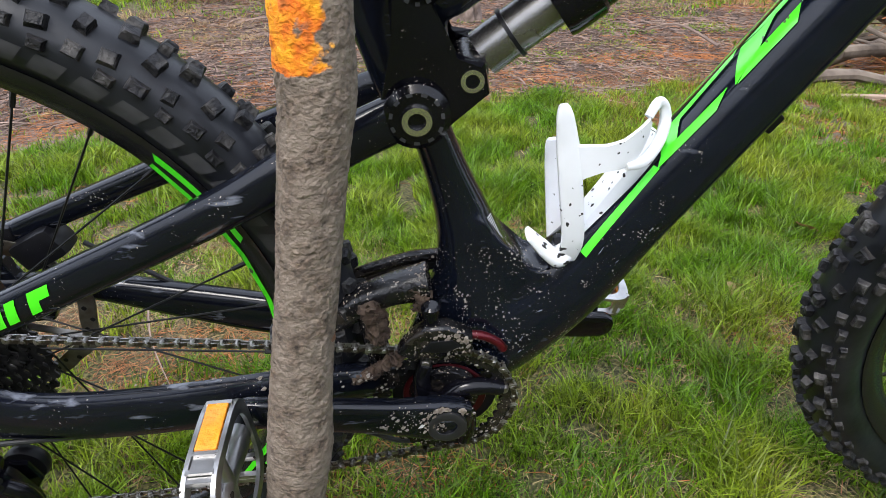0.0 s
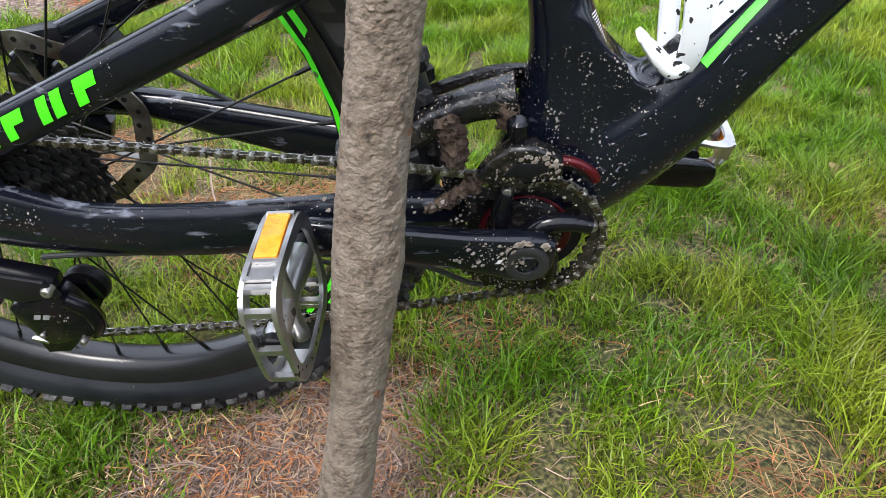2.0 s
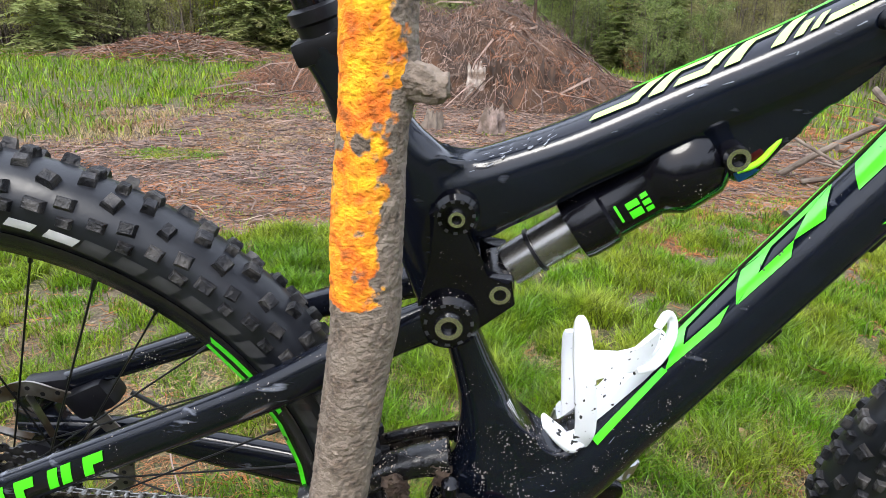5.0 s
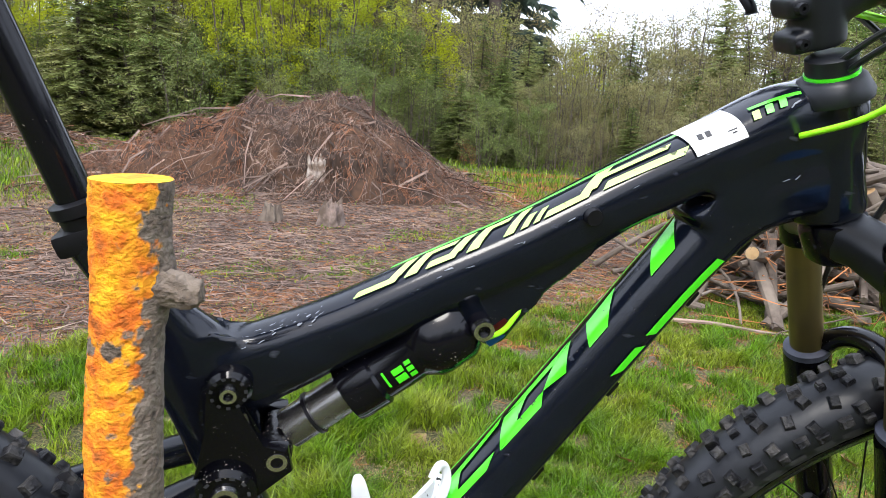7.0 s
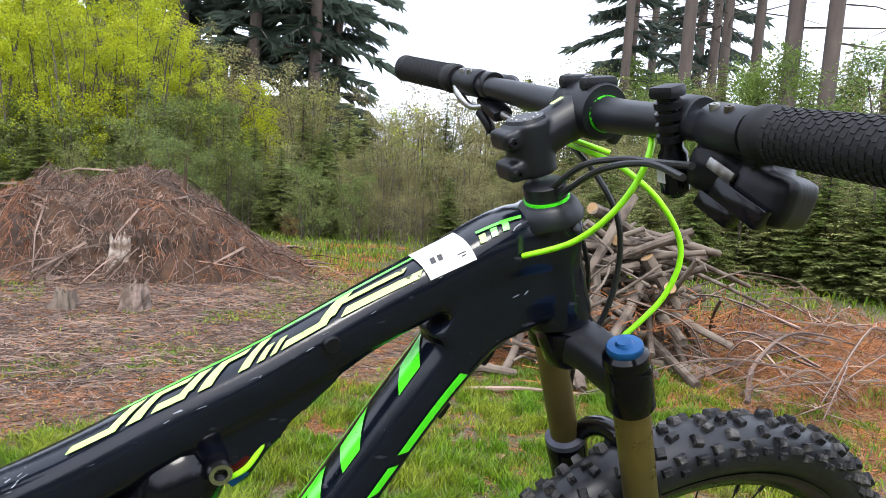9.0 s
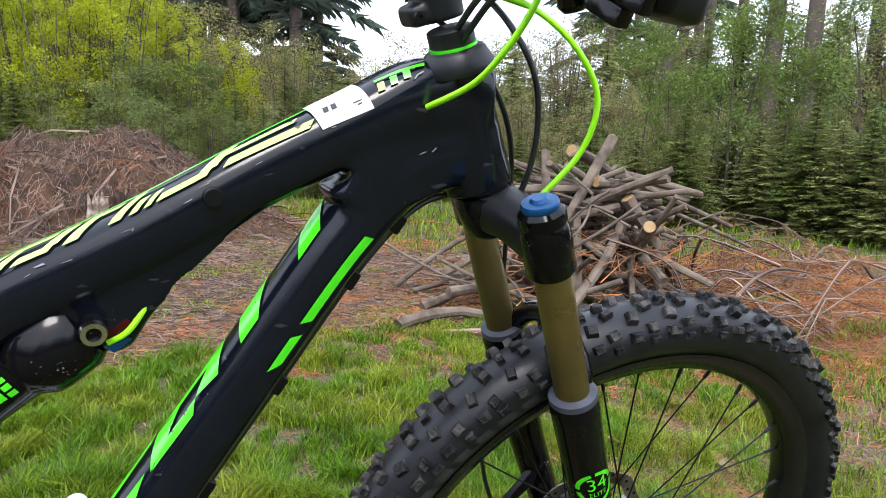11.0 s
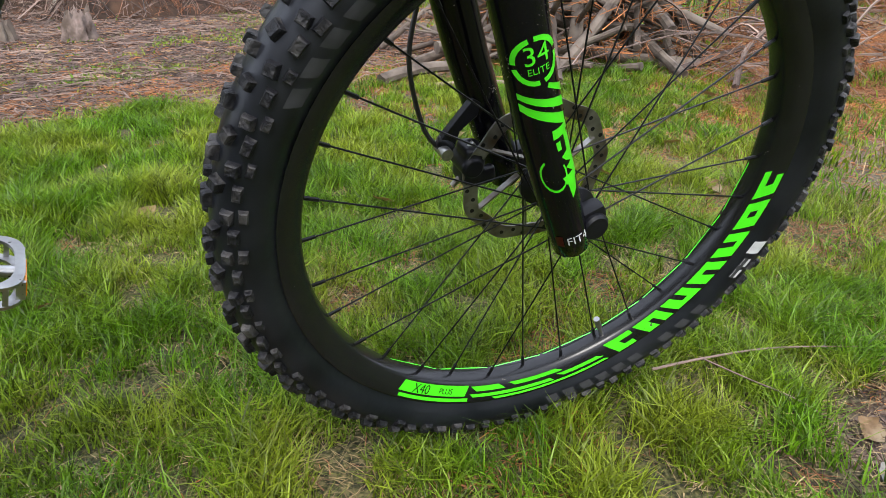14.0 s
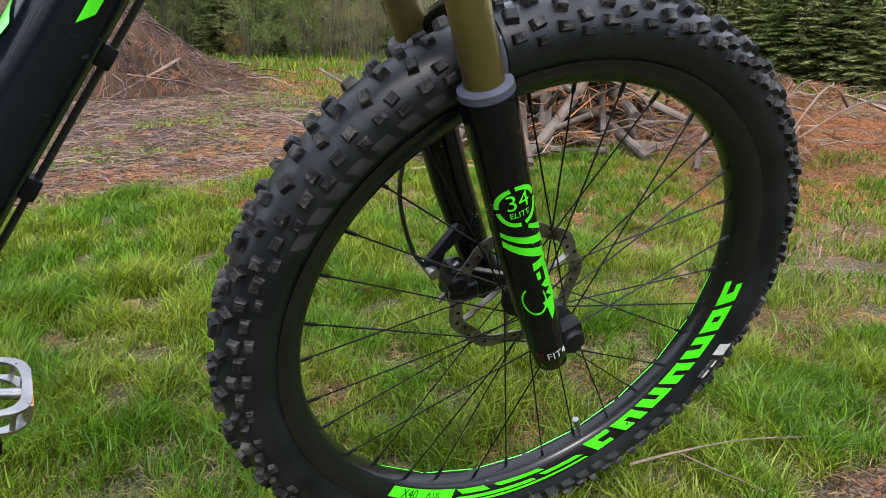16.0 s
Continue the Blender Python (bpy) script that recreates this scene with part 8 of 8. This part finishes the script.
def tall_pine(name, h, r0, seed, crown=True, mat=DARK_SPRUCE, limbs=84, sprays=46, reach=2.3):
    r = random.Random(seed)
    t = empty(name)
    bm = bmesh.new()
    tube(bm, [(0, 0, -0.2), (0.03, 0, h * 0.25), (0, 0.04, h * 0.6), (0.02, 0, h)], [r0 * 1.15, r0, r0 * 0.8, r0 * 0.3], 12)
    part("trunk", bm, TRUNK, t, "straight grey-brown trunk")
    rows, verts, faces = [], [], []
    for k in range(limbs if crown else 40):
        z = h * (r.uniform(0.10, 1.0) if crown else r.uniform(0.2, 0.9))
        a, l = r.uniform(0, 2 * math.pi), r.uniform(0.35, 1.0) * reach * (1.15 - 0.6 * z / h)
        d = Vector((math.cos(a), math.sin(a), 0))
        o = Vector((0, 0, z))
        q = o + d * l + Vector((0, 0, -l * r.uniform(0.05, 0.5)))
        rows.append(((o, o.lerp(q, 0.5) + Vector((0, 0, 0.06)), q), 0.018, 0.004))
        if crown:
            for j in range(sprays):
                g = r.uniform(0.15, 1)
                c = o.lerp(q, g)
                sd = Vector((-d.y, d.x, 0)) * r.uniform(-1, 1) * 0.38 * l * (1.1 - g) + d * r.uniform(0, 0.25) + Vector((0, 0, -r.uniform(0, 0.30)))
                b = len(verts)
                wv = Vector((0, 0, 0.05 * r.uniform(0.3, 1.4))) + d * 0.05
                verts.extend((c - wv, c + wv, c + sd * 1.2 + d * 0.12))
                faces.append((b, b + 1, b + 2))
    tagged(sticks("limb", rows, TRUNK, "", "", 3, t), "", "", "", "stuff")
    if crown:
        part("crown", raw_mesh("crown", verts, faces), mat, t)
    return t


def plant(proto, x, y, s, rz, label, category, group):
    o = copy_thing(proto, pose(x, y, ground_z(x, y) - 0.02, 0, 0, rz) @ Matrix.Scale(s, 4))
    o.scale = (s, s, s)
    o.location = (x, y, ground_z(x, y) - 0.02)
    o.rotation_euler = (0, 0, radians(rz))
    return tagged(o, label, category, group)


protos = {
    "spruce_a": conifer("young_spruce", 2.6, 1.15, SPRUCE, 1, 0.03, 13, 0.02),
    "spruce_b": conifer("young_spruce", 3.6, 1.1, SPRUCE, 2, 0.04, 12, 0.16),
    "spruce_d": conifer("young_spruce", 2.8, 1.15, BLUE_SPRUCE, 12, 0.03, 13, 0.04),
    "spruce_c": conifer("dark_spruce", 5.0, 1.5, BLUE_SPRUCE, 3, 0.05, 12, 0.28),
    "birch_a": broadleaf("young_birch", 4.6, 0.8, YOUNG_LEAF, 4, 9000, 5, 0.024),
    "birch_b": broadleaf("young_birch", 3.2, 0.8, YOUNG_LEAF, 5, 6500, 3, 0.022),
    "bush_a": broadleaf("young_bush", 2.8, 1.0, BUSH_LEAF, 6, 7500, 8, 0.019),
    "bush_b": broadleaf("young_bush", 2.2, 0.9, BUSH_LEAF, 7, 5600, 8, 0.018),
    "shrub_a": broadleaf("olive_shrub", 2.4, 1.05, SPRUCE, 51, 7000, 9, 0.027, TRUNK, 0.04),
    "shrub_b": broadleaf("olive_shrub", 2.4, 1.05, BLUE_SPRUCE, 52, 7000, 9, 0.027, TRUNK, 0.04),
    "green_a": broadleaf("young_maple", 2.8, 0.9, GREEN_LEAF, 15, 5200, 2, 0.021, TRUNK, 0.25),
    "pine_a": tall_pine("tall_pine", 15, 0.16, 8),
    "pine_b": tall_pine("tall_pine", 17, 0.19, 9),
    "pine_d": tall_pine("tall_spruce", 13, 0.15, 31, True, DARK_SPRUCE, 110, 52, 2.3),
    "rust_a": broadleaf("dead_sapling", 1.5, 0.5, RED_NEEDLE, 41, 1100, 3, 0.016),
    "pine_c": tall_pine("tall_pine", 16, 0.105, 10, False),
}
LABEL = {"shrub_": ("dense olive-green shrub at the clearing's edge", "bush", "shrubs"), "spruce": ("young olive-green spruce at the clearing's edge", "tree", "young spruces"), "birch": ("young birch in bright yellow-green spring leaf", "tree", "young birches"), "bush_": ("thin brownish bush just coming into leaf", "bush", "bushes"), "green_": ("young maple in fresh green leaf at the forest edge", "tree", "young maples"), "rust_a": ("dead rust-coloured sapling among the young spruces", "tree", "dead saplings"), "pine_": ("tall forest pine with a straight bare trunk", "tree", "tall pines")}
rng = random.Random(33)
EYE0 = Vector((0.1, -0.65, 0))
def put(kind, az, dist, s):
    """A tree at a bearing (degrees from +y towards +x) and distance from the clearing's middle."""
    x, y = EYE0.x + dist * math.sin(radians(az)), EYE0.y + dist * math.cos(radians(az))
    plant(protos[kind], x, y, s, rng.uniform(0, 360), *LABEL[kind[:6] if kind[:6] in LABEL else kind[:5]])


def edge_d(az):
    return float(np.interp(az, [-50, -30, -15, 0, 15, 30, 45, 60, 80], [15, 13.5, 12.3, 11.4, 10.6, 10.4, 10.2, 9.6, 9.0]))
def top_of(az):
    """How high the young growth stands at a bearing, as metres at ten metres off."""
    return float(np.interp(az, [-50, -18, -14, -6, 4, 8, 12, 16, 19, 24, 30, 36, 41, 46, 60, 80], [3.2, 3.1, 3.0, 2.95, 3.05, 2.75, 2.7, 2.55, 2.3, 2.3, 2.35, 2.6, 2.7, 2.5, 2.5, 2.8]))
HEIGHT = {"spruce_a": 2.6, "spruce_b": 3.6, "spruce_c": 5.0, "spruce_d": 2.8, "birch_a": 4.2, "birch_b": 3.0, "green_a": 2.7, "bush_a": 2.7, "bush_b": 2.1, "shrub_a": 2.3, "shrub_b": 2.3}
for row in range(7):
    az = -48.0 + row
    while az < 76:
        d = edge_d(az) + row * 0.85 + rng.uniform(-0.45, 0.5)
        top = (top_of(az) - 0.85) * d / 10 + 0.85
        if row == 0:
            kind, f = rng.choice(["bush_b", "bush_a", "shrub_a"] if az < -17 else ["shrub_b", "shrub_b", "spruce_d", "spruce_d", "shrub_a"] if az < 21 or az > 38 else ["bush_b", "bush_b", "bush_a", "spruce_d"]), rng.uniform(0.36, 0.50)
        elif row in (1, 2):
            kind, f = rng.choice(["bush_a", "birch_b", "bush_b", "shrub_a"] if az < -17 else ["spruce_d", "shrub_b", "spruce_d", "bush_a", "spruce_b"] if az < 21 else ["bush_a", "bush_b", "spruce_d", "bush_a"]), rng.uniform(0.50, 0.66)
        elif az < 8:
            kind, f = rng.choice(["birch_a", "birch_a", "birch_a", "bush_a"]), rng.uniform(0.85, 1.1)
        elif az < 36:
            kind, f = rng.choice(["bush_a", "spruce_a", "bush_a", "bush_b", "spruce_b", "birch_b"]), rng.uniform(0.72, 1.0)
        else:
            kind, f = rng.choice(["bush_a", "spruce_b", "green_a", "spruce_b"]), rng.uniform(0.85, 1.1)
        put(kind, az, d, f * top / HEIGHT[kind])
        az += rng.uniform(2.4, 4.0) * (0.62, 0.75, 0.85, 1.1, 1.2, 1.2, 1.2)[row]
for az, d, f in ((4.9, 11.0, 0.85), (3.8, 10.9, 0.7), (14.4, 10.2, 0.32), (15.2, 10.1, 0.26)):
    put("rust_a", az, d, f)
for az, d, s in ((27.3, 13.0, 0.52), (32.0, 13.4, 0.45), (-12.5, 12.6, 0.8), (15.5, 12.6, 0.50)):
    put("spruce_c", az, d, s)
for az, d, s in ((-10, 12.0, 0.9), (-15, 12.2, 0.9), (-29, 12.4, 1.0)):
    put("spruce_b", az, d, s)
for k in range(15):
    put(rng.choice(["pine_a", "pine_b"]), rng.uniform(-46, 8), rng.uniform(18, 27), rng.uniform(0.85, 1.1))
for az, d, s in ((3.5, 19, 1.0), (6.2, 17.5, 1.0), (9.0, 18.5, 1.0), (11.5, 17, 1.0), (14.0, 18, 1.05), (16.2, 17, 1.0), (18.0, 18.5, 0.9)):
    put("pine_d", az, d, s)
for az, d, s in ((41.5, 15, 0.9), (43.5, 20, 1.0), (46, 12.5, 1.0), (48.2, 17, 1.0), (49.0, 15, 0.9), (53.5, 11.5, 1.1), (51.2, 16.0, 1.0), (56, 11, 1.0), (60, 13, 1.0), (64, 12, 1.0), (69, 14, 1.0)):
    put("pine_c", az, d, s)
for az, d, s in ((42.0, 17, 0.8), (47, 22, 1.0)):
    put("pine_d", az, d, s)
for az, d, s in ((49.0, 12.6, 0.66), (51.5, 13.4, 0.72), (54.5, 12.8, 0.70), (57.5, 13.5, 0.75), (61, 13.0, 0.75), (65, 13.5, 0.75)):
    put("spruce_c", az, d, s)
for az in (46, 50.5, 54, 58, 63):
    put("green_a", az, rng.uniform(8.6, 9.6), rng.uniform(0.9, 1.2))
for k in range(15):
    put(rng.choice(["spruce_a", "spruce_d", "bush_b"]), 39 + 1.8 * k, rng.uniform(8.0, 9.4), rng.uniform(0.42, 0.58))
for az, d, f in ((-5.5, 12.4, 0.78), (-3.2, 12.9, 0.85), (-1, 12.3, 0.80), (1.2, 12.8, 0.88), (3.5, 12.4, 0.85), (5.6, 12.9, 0.80), (8.2, 12.6, 0.62)):
    put("birch_a", az, d, f)
# unseen spruces added behind the camera to darken the bike's side reflections
for row, (dist, size) in enumerate(((9.0, 0.75), (12.0, 1.1), (15.0, 1.5))):
    for k in range(19):
        put(rng.choice(["spruce_b", "spruce_c", "spruce_b"]), 88 + 10 * k + 4 * row, dist + rng.uniform(-1, 1), size * rng.uniform(0.85, 1.15))
for p in protos.values():
    for o in (*p.children_recursive, p):
        bpy.data.objects.remove(o)
